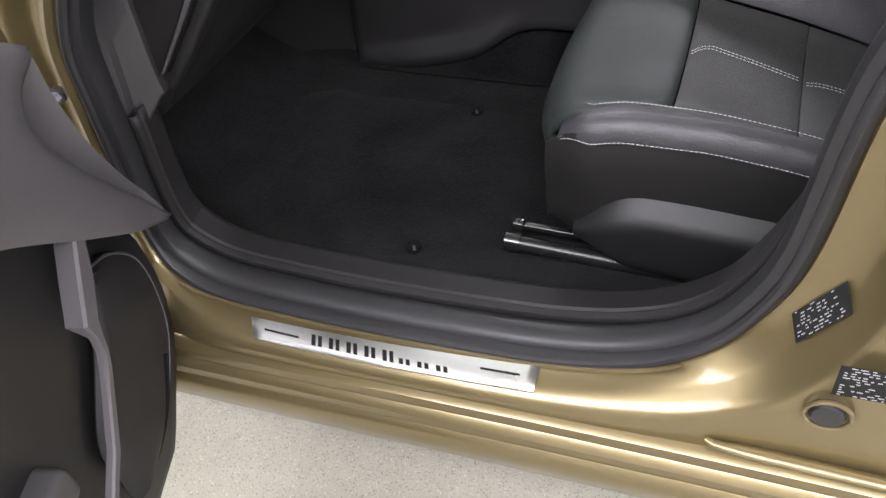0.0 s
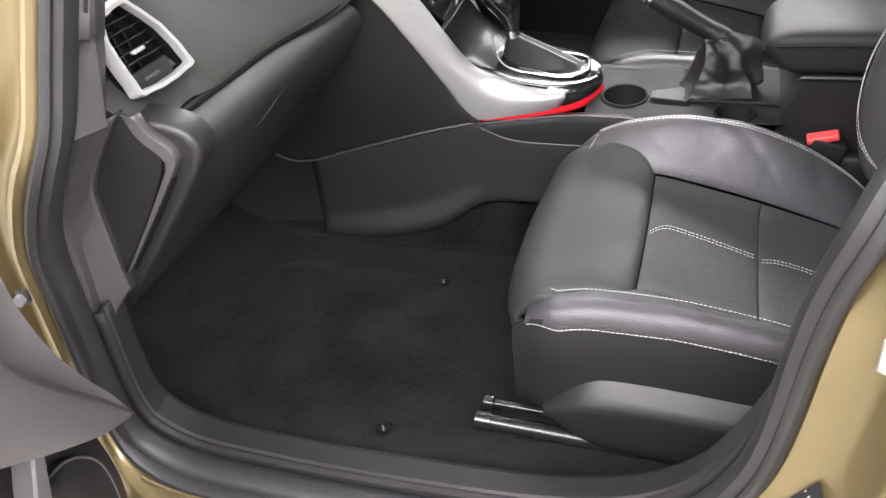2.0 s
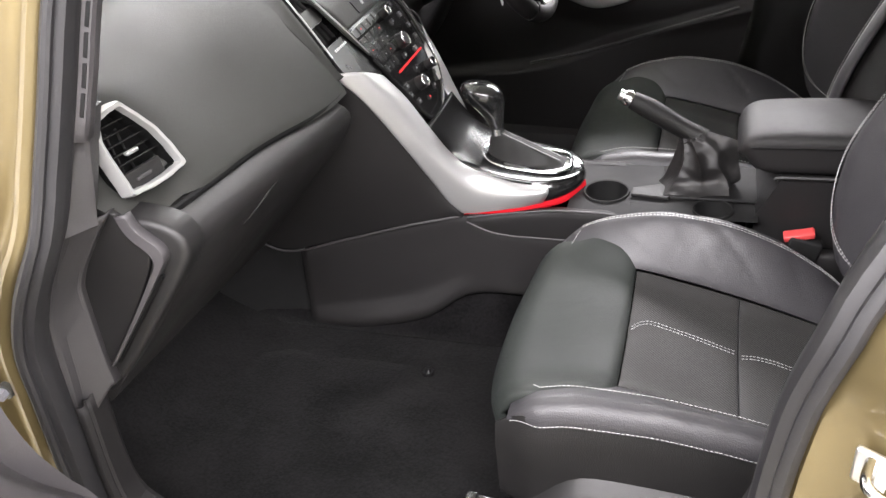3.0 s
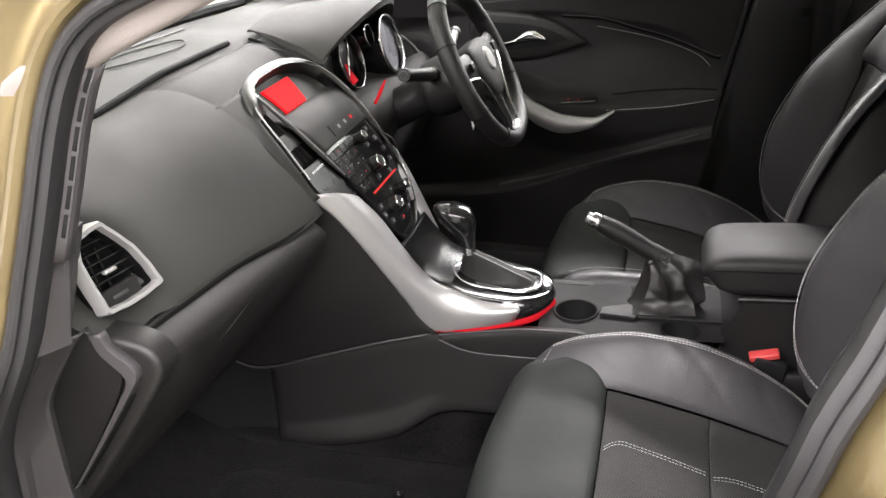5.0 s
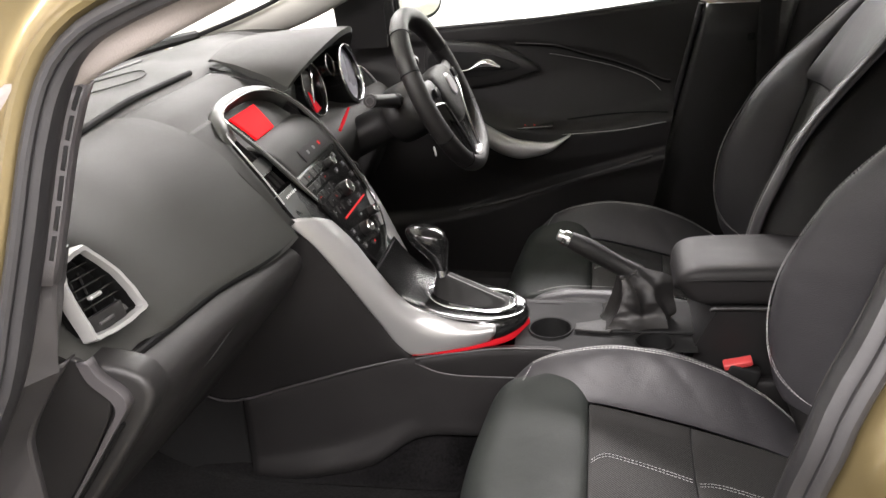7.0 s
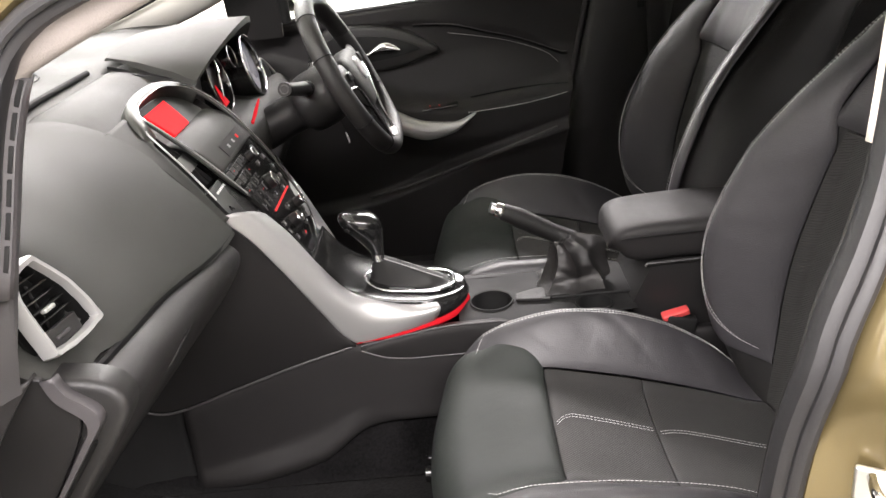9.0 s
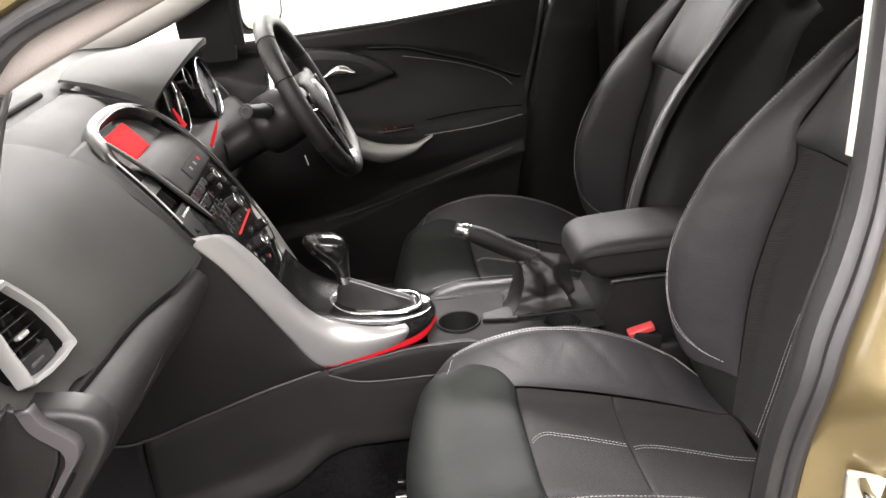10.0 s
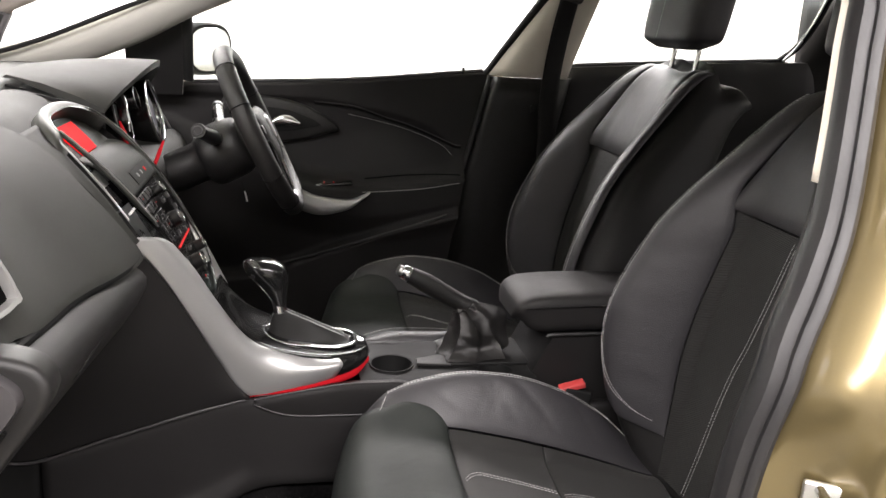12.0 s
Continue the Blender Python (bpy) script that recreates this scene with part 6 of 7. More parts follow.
tube("tag_cord", [(-0.352, 0.425, 0.955), (-0.338, 0.428, 0.915), (-0.326, 0.43, 0.878)], 0.0012, MATT, column, "thin dark cord", n=12, sides=6)
for y, w in ((0.33, 0.09), (0.45, 0.05)):
    pd = thing("pedal", "black rubber pedal in the driver's footwell", "pedal", "pedals", at=(-0.80, y, 0.5))
    rounded("pedal_pad", (0.02, w, 0.07), pose(-0.80, y, 0.50, 0, 35, 0), MATT, pd, bevel=0.006)
    tube("pedal_arm", [(-0.81, y, 0.51), (-0.87, y, 0.62), (-0.86, y, 0.78)], 0.008, MATT, pd, n=12, sides=8)

# ---- driver's door, closed ----
def belt(x):
    return interp(x, (-0.70, 1.070), (-0.48, 1.083), (-0.10, 1.102), (0.30, 1.141), (0.52, 1.163), (1.2, 1.205))


def door_face(x, z):
    """Depth of the inner door panel at (x, z): base plane, armrest and pocket swelling."""
    y = 0.805 - 0.03 * sstep(z, 0.98, 0.85)
    arm = interp(x, (-0.55, 0.0), (-0.35, 0.35), (-0.2, 0.85), (-0.02, 1.0), (0.25, 0.8))
    top = interp(x, (-0.55, 0.98), (-0.30, 0.885), (-0.15, 0.845), (0.0, 0.835), (0.25, 0.868))
    y -= 0.055 * arm * sstep(z, top + 0.012, top - 0.012) * (1 - 0.6 * sstep(z, top - 0.07, top - 0.16))
    low = interp(x, (-0.6, 0.57), (-0.35, 0.595), (-0.10, 0.676), (0.05, 0.728), (0.25, 0.780))
    y -= 0.036 * sstep(z, low + 0.008, low - 0.016)
    sweep = interp(x, (-0.6, 1.06), (-0.16, 1.050), (-0.03, 1.030), (0.11, 0.998), (0.21, 0.93), (0.24, 0.87))
    y += 0.010 * sstep(z, sweep + 0.006, sweep - 0.006) * (1 - sstep(z, top + 0.03, top + 0.01))
    return y


door = thing("driver_door", "black driver's door trim with silver pull handle, closed", "car door", at=(0, 0.8, 0.5))
rows = []
for i in range(110):
    x = mix(-0.66, 0.30, i / 109)
    col = []
    for j in range(100):
        z = mix(0.42, belt(x), j / 99)
        xr = interp(z, (0.42, 0.165), (0.62, 0.197), (0.87, 0.242), (1.087, 0.295), (1.15, 0.305))
        col.append((min(x, xr) if x < 0.305 else xr, door_face(min(x, xr), z), z))
    col += [(col[-1][0], 0.83, col[-1][2] + 0.006), (col[-1][0], 0.86, col[-1][2] + 0.004)]
    rows.append(col)
loft("door_panel", rows, LOWPL, door, "black grained door panel", raw=True, ring=False, sharp=80)
rows = []
for k in np.linspace(0, 1, 16):
    x = mix(-0.30, -0.020, k)
    zt = interp(x, (-0.30, 0.895), (-0.22, 0.834), (-0.15, 0.805), (-0.08, 0.800), (-0.02, 0.822))
    zb = interp(x, (-0.30, 0.885), (-0.22, 0.785), (-0.15, 0.762), (-0.08, 0.775), (-0.02, 0.820))
    rows.append([(x, 0.735, zt - 0.001), (x, 0.712, zt), (x, 0.703, mix(zt, zb, 0.4)), (x, 0.708, zb), (x, 0.735, zb)])
loft("silver_pull", rows, SILVER, door, "satin silver armrest pull", nu=40, nv=24)
rounded("window_switch", (0.10, 0.035, 0.008), pose(-0.115, 0.745, 0.838, 0, -4, 0), GLOSS, door, "window switch panel", bevel=0.003)
for x in (-0.14, -0.115):
    rounded("switch_light", (0.004, 0.003, 0.0015), pose(x, 0.742, 0.8435), DIM, door, bevel=0.0005, seg=1)
BZ = [(-0.40, 1.055), (-0.30, 1.060), (-0.21, 1.045), (-0.150, 1.018), (-0.098, 0.980), (-0.130, 0.966), (-0.20, 0.946), (-0.30, 0.936), (-0.40, 0.95)]
slab("handle_bezel", [(x, 0.808, z) for x, z in BZ], (0, -0.022, 0), PLASTIC, door, "black swelling round the door handle", n=50, bevel=0.010)
slab("handle_recess", [(x * 0.80 - 0.070, 0.787, 1.003 + (z - 1.003) * 0.56) for x, z in BZ], (0, -0.004, 0), MATT, door, "dark handle recess", n=40, bevel=0.001)
loft("door_handle", [[(x, 0.779 - 0.008 * math.cos(a), z + h * math.sin(a)) for a in np.linspace(0, 2 * math.pi, 12, endpoint=False)] for x, z, h in ((-0.335, 0.980, 0.003), (-0.29, 0.988, 0.004), (-0.268, 0.996, 0.010), (-0.248, 1.0, 0.0145), (-0.225, 0.998, 0.0135), (-0.203, 0.992, 0.004))], CHROME, door, "chrome inner door handle", nu=20, nv=16)
crease = [(q, interp(q, (-0.165, 1.043), (-0.072, 1.036), (0.034, 1.004), (0.084, 0.990), (0.222, 0.936))) for q in np.linspace(-0.165, 0.235, 40)]
tube("panel_joint", [(x, door_face(x, z - 0.004) - 0.001, z) for x, z in crease], 0.0032, BLACK, door, "dark sweeping joint of the door trim", n=60, sides=8)
tube("joint_edge", [(x, door_face(x, z + 0.008) - 0.001, z + 0.0055) for x, z in crease], 0.0016, GREYPL, door, "thin edge above the joint", n=60, sides=6)
tube("armrest_joint", [(x, door_face(x, z) - 0.001, z) for x, z in [(q, interp(q, (-0.03, 0.848), (0.1, 0.860), (0.235, 0.866))) for q in np.linspace(-0.03, 0.23, 30)]], 0.0022, BLACK, door, "dark joint along the armrest", n=40, sides=8)
tube("pocket_edge", [(x, door_face(x, z - 0.02) - 0.001, z) for x, z in [(q, interp(q, (-0.33, 0.606), (-0.17, 0.648), (0.06, 0.720), (0.197, 0.766))) for q in np.linspace(-0.33, 0.19, 40)]], 0.0034, KICKPL, door, "rolled edge of the door pocket", n=50, sides=8)
stitches("stitching", [[(x, door_face(x, interp(x, (-0.05, 0.821), (0.1, 0.830), (0.235, 0.850))) - 0.003, interp(x, (-0.05, 0.821), (0.1, 0.830), (0.235, 0.850))) for x in np.linspace(-0.04, 0.225, 50)]], THREAD, door, r=0.0008)
stitches("insert_stitching", [[(x, door_face(x, z) - 0.002, z) for x, z in [(q, interp(q, (-0.08, 1.018), (0.03, 0.995), (0.085, 0.980), (0.187, 0.938), (0.213, 0.912))) for q in np.linspace(-0.075, 0.213, 60)]]], THREAD, door, r=0.0006)
tube("lock_pin", [(0.235, 0.812, 1.125), (0.235, 0.812, 1.152)], 0.004, MATT, door, "black lock pin", n=5, sides=10)
tube("belt_strip", [(x, 0.818, belt(x) + 0.004) for x in np.linspace(-0.50, 0.29, 20)], 0.007, RUBBER, door, "rubber window strip", n=40, sides=8)
# front corner of the window: sail panel and frame
slab("sail_panel", [(-0.625, 0.745, 1.06), (-0.628, 0.725, 1.185), (-0.575, 0.695, 1.245), (-0.520, 0.672, 1.285), (-0.472, 0.665, 1.310), (-0.478, 0.69, 1.24), (-0.488, 0.725, 1.15), (-0.498, 0.75, 1.06)], (0, 0.02, 0.004), PLASTIC, door, "black corner panel behind the mirror", bevel=0.004)
tube("window_frame", [(-0.480, 0.735, 1.10), (-0.475, 0.70, 1.22), (-0.465, 0.668, 1.315), (-0.36, 0.635, 1.365), (-0.12, 0.605, 1.405), (0.15, 0.60, 1.42), (0.42, 0.605, 1.41)], 0.014, MATT, door, "black window frame", n=50, sides=10)
tube("window_frame", [(0.300, 0.795, 1.14), (0.345, 0.755, 1.22), (0.40, 0.69, 1.32), (0.44, 0.62, 1.405)], 0.013, MATT, door, "black window frame", n=24, sides=10)


def pane(name, pts, label, parent=None):
    p = [Vector(q) for q in pts]
    v = p + [q + Vector((0, 0.004, 0.001)) for q in p]
    n = len(p)
    f = [tuple(range(n)), tuple(range(2 * n - 1, n - 1, -1))] + [(i, (i + 1) % n, n + (i + 1) % n, n + i) for i in range(n)]
    ob = mesh_object(name, v, f, PANE, parent, label, False)
    ob.visible_shadow = False
    return ob


pane("door_glass", [(-0.49, 0.815, 1.085), (0.295, 0.815, 1.14), (0.43, 0.625, 1.405), (0.15, 0.605, 1.42), (-0.12, 0.61, 1.405), (-0.36, 0.64, 1.365), (-0.468, 0.672, 1.31)], "clear side window", door)

# door mirror outside
mirror = thing("door_mirror", "gold and black door mirror outside the driver's window", "mirror", at=(-0.47, 0.93, 1.1))
MM = Matrix.Translation((-0.452, 0.965, 1.165)) @ pose(0, 0, 0, 0, 0, -32)  # local x: out of the glass
rows = []
for x, s in ((0.004, 0.93), (0.008, 1.0), (0.0, 1.06), (-0.03, 1.06), (-0.07, 0.85), (-0.095, 0.45), (-0.10, 0.05)):
    rows.append([MM @ Vector((x, 0.095 * s * math.copysign(abs(math.cos(a)) ** 0.7, math.cos(a)), 0.066 * s * math.copysign(abs(math.sin(a)) ** 0.7, math.sin(a)))) for a in np.linspace(0, 2 * math.pi, 28, endpoint=False)])
loft("mirror_shell", rows, MATT, mirror, "black mirror housing", nu=24, nv=40)
slab("mirror_glass", [MM @ Vector((0.006, 0.086 * math.copysign(abs(math.cos(a)) ** 0.7, math.cos(a)), 0.058 * math.copysign(abs(math.sin(a)) ** 0.7, math.sin(a)))) for a in np.linspace(0, 2 * math.pi, 28, endpoint=False)], MM.to_3x3() @ Vector((0.004, 0, 0)), CHROME, mirror, "mirror glass", bevel=0.001)
tube("mirror_arm", [(-0.53, 0.79, 1.09), (-0.53, 0.85, 1.09), (-0.515, 0.92, 1.12)], 0.022, GOLD, mirror, "gold mirror foot", n=10, sides=12)


# ---- far side: pillar, belt, rear door ----
def b_pillar(side):
    lower, upper = [], []
    for k in np.linspace(0, 1, 10):
        z, x0, x1, y = mix(0.42, 1.135, k), mix(0.166, 0.318, k), mix(0.44, 0.512, k), mix(0.79, 0.745, k ** 2)
        lower.append([(x0 - 0.012, side * (y + 0.05), z), (x0 - 0.004, side * (y + 0.010), z), (x0 + 0.001, side * (y + 0.002), z), (x0 + 0.010, side * (y - 0.001), z), (mix(x0, x1, 0.3), side * (y - 0.008), z), (mix(x0, x1, 0.7), side * (y - 0.008), z), (x1 - 0.01, side * (y + 0.004), z), (x1 + 0.03, side * (y + 0.06), z)])
    for z, x0, x1, y in ((1.137, 0.318, 0.512, 0.740), (1.23, 0.368, 0.530, 0.70), (1.34, 0.42, 0.552, 0.645), (1.41, 0.44, 0.57, 0.60)):
        upper.append([(x0 - 0.02, side * (y + 0.05), z), (x0 + 0.01, side * (y + 0.004), z), (mix(x0, x1, 0.3), side * (y - 0.008), z), (mix(x0, x1, 0.7), side * (y - 0.008), z), (x1 - 0.01, side * (y + 0.004), z), (x1, side * (y + 0.04), z)])
    loft("pillar_trim", lower, PLASTIC, car_body, "dark lower centre pillar trim", raw=True, ring=False, thick=0.006, sharp=50)
    tube("pillar_seal", [(r[0][0] - 0.006, r[0][1] - side * 0.030, r[0][2]) for r in lower], 0.0075, RUBBER, car_body, "dark rubber seal beside the centre pillar", n=30, sides=10)
    loft("pillar_trim", upper, CREAM, car_body, "cream upper centre pillar trim", nu=14, nv=20, ring=False, thick=0.006)


b_pillar(1)
loft("sill_trim", [[(x, 0.68, 0.34), (x, 0.695, 0.40), (x, 0.715, 0.418), (x, 0.80, 0.425), (x, 0.86, 0.43)] for x in (-1.0, -0.3, 0.3, 1.2)], LOWPL, car_body, "dark grey sill tread strip", nu=10, nv=20, ring=False, thick=0.006)
loft("side_skin", [[(x, 0.80, 0.22), (x, 0.89, 0.30), (x, 0.90, 0.60), (x, 0.875, 0.95), (x, 0.845, belt(x) - 0.004)] for x in np.linspace(-1.3, 1.7, 14)], GOLD, car_body, "gold outer side of the car", nu=20, nv=24, ring=False, thick=0.004)
loft("side_skin", [[(x, -0.845, belt(x) - 0.004), (x, -0.875, 0.95), (x, -0.90, 0.60), (x, -0.89, 0.30), (x, -0.80, 0.22)] for x in np.linspace(0.54, 1.7, 8)], GOLD, car_body, "gold outer side of the car", nu=12, nv=24, ring=False, thick=0.004)
belt_thing = thing("seat_belt", "black seat belt hanging down the centre pillar", "seat belt", at=(0.45, 0.72, 1.0))
loft("webbing", [[(0.428 + dx, y, z), (0.452 + dx, y - 0.002, z), (0.476 + dx, y, z)] for z, y, dx in ((1.345, 0.615, 0.005), (1.23, 0.670, 0.0), (1.10, 0.715, 0.0), (0.95, 0.735, 0.008), (0.75, 0.745, 0.02), (0.55, 0.75, 0.03))], LEATHER_SIDE, belt_thing, "black woven belt webbing", nu=30, nv=6, ring=False, thick=0.003)
rounded("belt_guide", (0.075, 0.022, 0.035), pose(0.452, 0.608, 1.352, -22, 12, 0), GREYPL, belt_thing, "grey belt guide", bevel=0.008)
rounded("belt_clip", (0.018, 0.008, 0.02), pose(0.415, 0.725, 1.055), MATT, belt_thing, bevel=0.003)

rear_door = thing("rear_door", "black rear door trim behind the driver's seat, closed", "car door", at=(0.8, 0.8, 0.5))
loft("door_panel", [[(x, 0.815, belt(x)), (x, 0.795, belt(x) - 0.01), (x, 0.785, belt(x) - 0.10), (x, 0.775, 0.90), (x, 0.735, 0.86), (x, 0.73, 0.74), (x, 0.77, 0.68), (x, 0.77, 0.42)] for x in (0.50, 0.8, 1.1, 1.3)], LOWPL, rear_door, "black rear door panel", nu=14, nv=50, ring=False, thick=0.006)
tube("belt_strip", [(x, 0.812, belt(x) + 0.004) for x in np.linspace(0.50, 1.18, 12)], 0.007, RUBBER, rear_door, "rubber window strip", n=30, sides=8)
tube("window_frame", [(1.160, 0.802, 1.208), (1.190, 0.775, 1.245), (1.203, 0.725, 1.31), (1.195, 0.66, 1.385)], 0.010, MATT, rear_door, "black window frame", n=24, sides=8)
tube("window_chrome", [(1.163, 0.79, 1.208), (1.184, 0.765, 1.245), (1.194, 0.72, 1.31), (1.186, 0.655, 1.385)], 0.004, STEEL, rear_door, n=24, sides=6)
pane("door_glass", [(0.52, 0.812, 1.165), (1.17, 0.80, 1.208), (1.205, 0.72, 1.31), (1.195, 0.665, 1.38), (0.9, 0.61, 1.41), (0.57, 0.60, 1.415)], "clear rear side window", rear_door)
loft("pillar_trim", [[(1.225, 0.83, z0), (1.26, y + 0.01, z1), (1.36, y - 0.05, z1), (1.48, y - 0.09, z1)] for z0, z1, y in ((0.6, 0.6, 0.80), (0.95, 0.95, 0.79), (1.18, 1.20, 0.78), (1.30, 1.30, 0.72), (1.40, 1.40, 0.64))], LOWPL, car_body, "dark rear pillar trim", nu=14, nv=14, ring=False, thick=0.006)

# rear bench and its head restraints
bench = thing("rear_seat", "black rear bench seat in the shade", "car seat", at=(1.0, 0, 0.36))
loft("bench_cushion", [[(0.96, y, 0.42), (0.94, y, 0.56), (0.98, y, 0.62), (1.2, y, 0.60), (1.44, y, 0.56), (1.44, y, 0.42)] for y in (-0.66, -0.64, -0.35, 0, 0.35, 0.64, 0.66)], LEATHER_SIDE, bench, "black bench cushion", nu=20, nv=40)
loft("bench_back", [[(1.32, y, 0.56), (1.38, y, 0.80), (1.50, y, 1.11), (1.55, y, 1.13), (1.59, y, 1.08), (1.52, y, 0.56)] for y in (-0.66, -0.64, -0.35, 0, 0.35, 0.64, 0.66)], LEATHER_SIDE, bench, "black bench backrest", nu=20, nv=40)
for y in (-0.37, 0.0, 0.37):
    rounded("headrest", (0.09, 0.24, 0.15), pose(1.55, y, 1.205, 0, 12, 0), LEATHER_SIDE, bench, "black rear head restraint", bevel=0.03, seg=5)
loft("tailgate_trim", [[(1.55, y, 0.4), (1.72, y, 0.8), (1.74, y, 1.05), (1.60, y, 1.12)] for y in (-0.75, 0, 0.75)], LOWPL, car_body, "dark load area trim", nu=6, nv=20, ring=False, thick=0.01)
loft("boot_side", [[(x, -0.82, 0.4), (x, -0.80, 0.9), (x, -0.79, 1.10)] for x in (0.5, 1.0, 1.6)], LOWPL, car_body, "dark rear side trim", nu=6, nv=10, ring=False, thick=0.01)

# ---- roof, pillars and windscreen ----
roof_rows, skin_rows = [], []
for x, z, w in ((-0.33, 1.372, 0.600), (-0.20, 1.402, 0.585), (0.0, 1.428, 0.58), (0.4, 1.440, 0.585), (0.9, 1.43, 0.585), (1.35, 1.395, 0.575), (1.6, 1.35, 0.56)):
    roof_rows.append([(x, w * s, z - 0.028 * abs(s) ** 3) for s in np.linspace(-1, 1, 13)])
    skin_rows.append([(x, (w + 0.075) * s, z + 0.045 - 0.07 * abs(s) ** 3) for s in np.linspace(-1, 1, 13)])
loft("headliner", roof_rows, HEADCLOTH, car_body, "cream cloth headliner, paled to bounce light", nu=30, nv=30, ring=False, thick=0.01)
loft("roof_skin", skin_rows, GOLD, car_body, "gold metallic roof", nu=30, nv=30, ring=False, thick=0.004)
APL = [(-1.06, 0.715, 1.085), (-0.90, 0.705, 1.125), (-0.75, 0.680, 1.165), (-0.60, 0.655, 1.225), (-0.48, 0.632, 1.288), (-0.36, 0.610, 1.340), (-0.25, 0.59, 1.385)]
for side in (-1, 1):
    rows = []
    g, dy = (1.0, 0.0) if side > 0 else (0.55, 0.014)
    for x, y, z in APL:
        rows.append([(x + 0.018 * g, side * (y + dy + 0.030 * g), z - 0.030 * g), (x + 0.028 * g, side * (y + dy - 0.004 * g), z - 0.030 * g), (x + 0.012 * g, side * (y + dy - 0.034 * g), z - 0.002), (x - 0.012 * g, side * (y + dy - 0.032 * g), z + 0.022 * g), (x - 0.02 * g, side * (y + dy + 0.01 * g), z + 0.036 * g), (x - 0.005, side * (y + dy + 0.04 * g), z + 0.01)])
    # one cloth on both sides; the tones carry the shade
    loft("screen_pillar", rows, HALFSHADECLOTH if side > 0 else SHADECLOTH, car_body, "cloth windscreen pillar trim, toned partly darker for shade" if side > 0 else "cloth windscreen pillar trim, toned darker for shade", nu=30, nv=24)
pane("windscreen", [(-1.08, -0.68, 1.10), (-1.13, 0, 1.10), (-1.08, 0.68, 1.10), (-0.30, 0.56, 1.405), (-0.30, 0, 1.425), (-0.30, -0.56, 1.405)], "clear windscreen", car_body)
tube("screen_seal", [(-1.04, -0.66, 1.105), (-1.06, -0.3, 1.118), (-1.06, 0.1, 1.125), (-1.03, 0.5, 1.125), (-0.985, 0.655, 1.125)], 0.014, MATT, car_body, "black lower edge of the windscreen", n=40, sides=8)
tube("screen_seal", [(-0.985, 0.655, 1.125), (-0.80, 0.635, 1.185), (-0.62, 0.61, 1.26), (-0.40, 0.575, 1.35)], 0.006, MATT, car_body, "black side edge of the windscreen", n=30, sides=8)
loft("cowl", [[(-1.03, y, 1.09), (-1.10, y, 1.06), (-1.20, y, 1.05), (-1.22, y, 0.5)] for y in (-0.75, 0, 0.75)], MATT, car_body, "black scuttle panel", nu=6, nv=16, ring=False, thick=0.01)

# ---- open passenger door ----
HN, HD, HO = Vector((0.968, 0.25, 0)), Vector((0.25, -0.968, 0)), Vector((-0.66, -0.86, 0))


def dp(u, z, w):
    return HO + HD * u + HN * w + Vector((0, 0, z))


pdoor = thing("passenger_door", "open passenger door with grey trim and pale pull handle", "car door", at=tuple(dp(0.3, 0.3, 0)))
rows = []
for u in np.linspace(0.02, 1.02, 8):
    rows.append([dp(u, 0.30, 0.0), dp(u, 0.30, -0.05), dp(u, 0.60, -0.12), dp(u, 0.90, -0.10), dp(u, 1.05, -0.06), dp(u, 1.06, 0.0), dp(u, 0.8, 0.01), dp(u, 0.5, 0.01)])
loft("door_shell", rows, GOLD, pdoor, "gold door shell", nu=12, nv=40)


def door_edge(z):
    """Front edge of the trim, as distance from the hinges, by height."""
    return interp(z, (0.258, 0.168), (0.30, 0.103), (0.362, 0.042), (0.421, 0.015), (0.478, 0.005), (0.55, 0.010), (0.60, 0.035), (0.65, 0.09), (1.05, 0.10))


rows = []
for z in np.linspace(0.27, 1.05, 40):
    e = door_edge(z)
    rows.append([dp(e, z, -0.01), dp(e, z, 0.022)] + [dp(mix(e, 1.0, k), z, 0.03 + 0.01 * math.sin(3 * k)) for k in (0.015, 0.05, 0.2, 0.5, 0.8, 1.0)])
loft("door_trim", rows, PLASTIC, pdoor, "dark grey lower door trim", nu=50, nv=30, ring=False, thick=0.004)
rows = []
POCKET = [(0.223, 0.352), (0.171, 0.357), (0.122, 0.379), (0.072, 0.43), (0.054, 0.485), (0.052, 0.54), (0.067, 0.582), (0.104, 0.621), (0.150, 0.640)]
pocket_line = smooth_line(POCKET, 50)
for u, z in pocket_line:
    far = interp(z, (0.28, 0.33), (0.35, 0.30), (0.46, 0.30), (0.58, 0.205), (0.645, 0.165))
    far = max(far, u + 0.01)
    rows.append([dp(u, z, 0.034), dp(u + 0.003, z, 0.047), dp(mix(u, far, 0.3), z, 0.056), dp(mix(u, far, 0.8), z, 0.060), dp(far, z, 0.05)])
loft("door_pocket", rows, LOWPL, pdoor, "dark map pocket", raw=True, ring=False, thick=0.004, sharp=50)
tube("pocket_edge", [dp(u, z, 0.047) for u, z in pocket_line], 0.0026, GREYPL, pdoor, "thin pocket edge", n=60, sides=8)
tube("pocket_fold", [dp(u + 0.035, z, 0.056) for u, z in pocket_line[:20]], 0.0030, BLACK, pdoor, "dark fold low on the pocket", n=30, sides=8)
rows = []
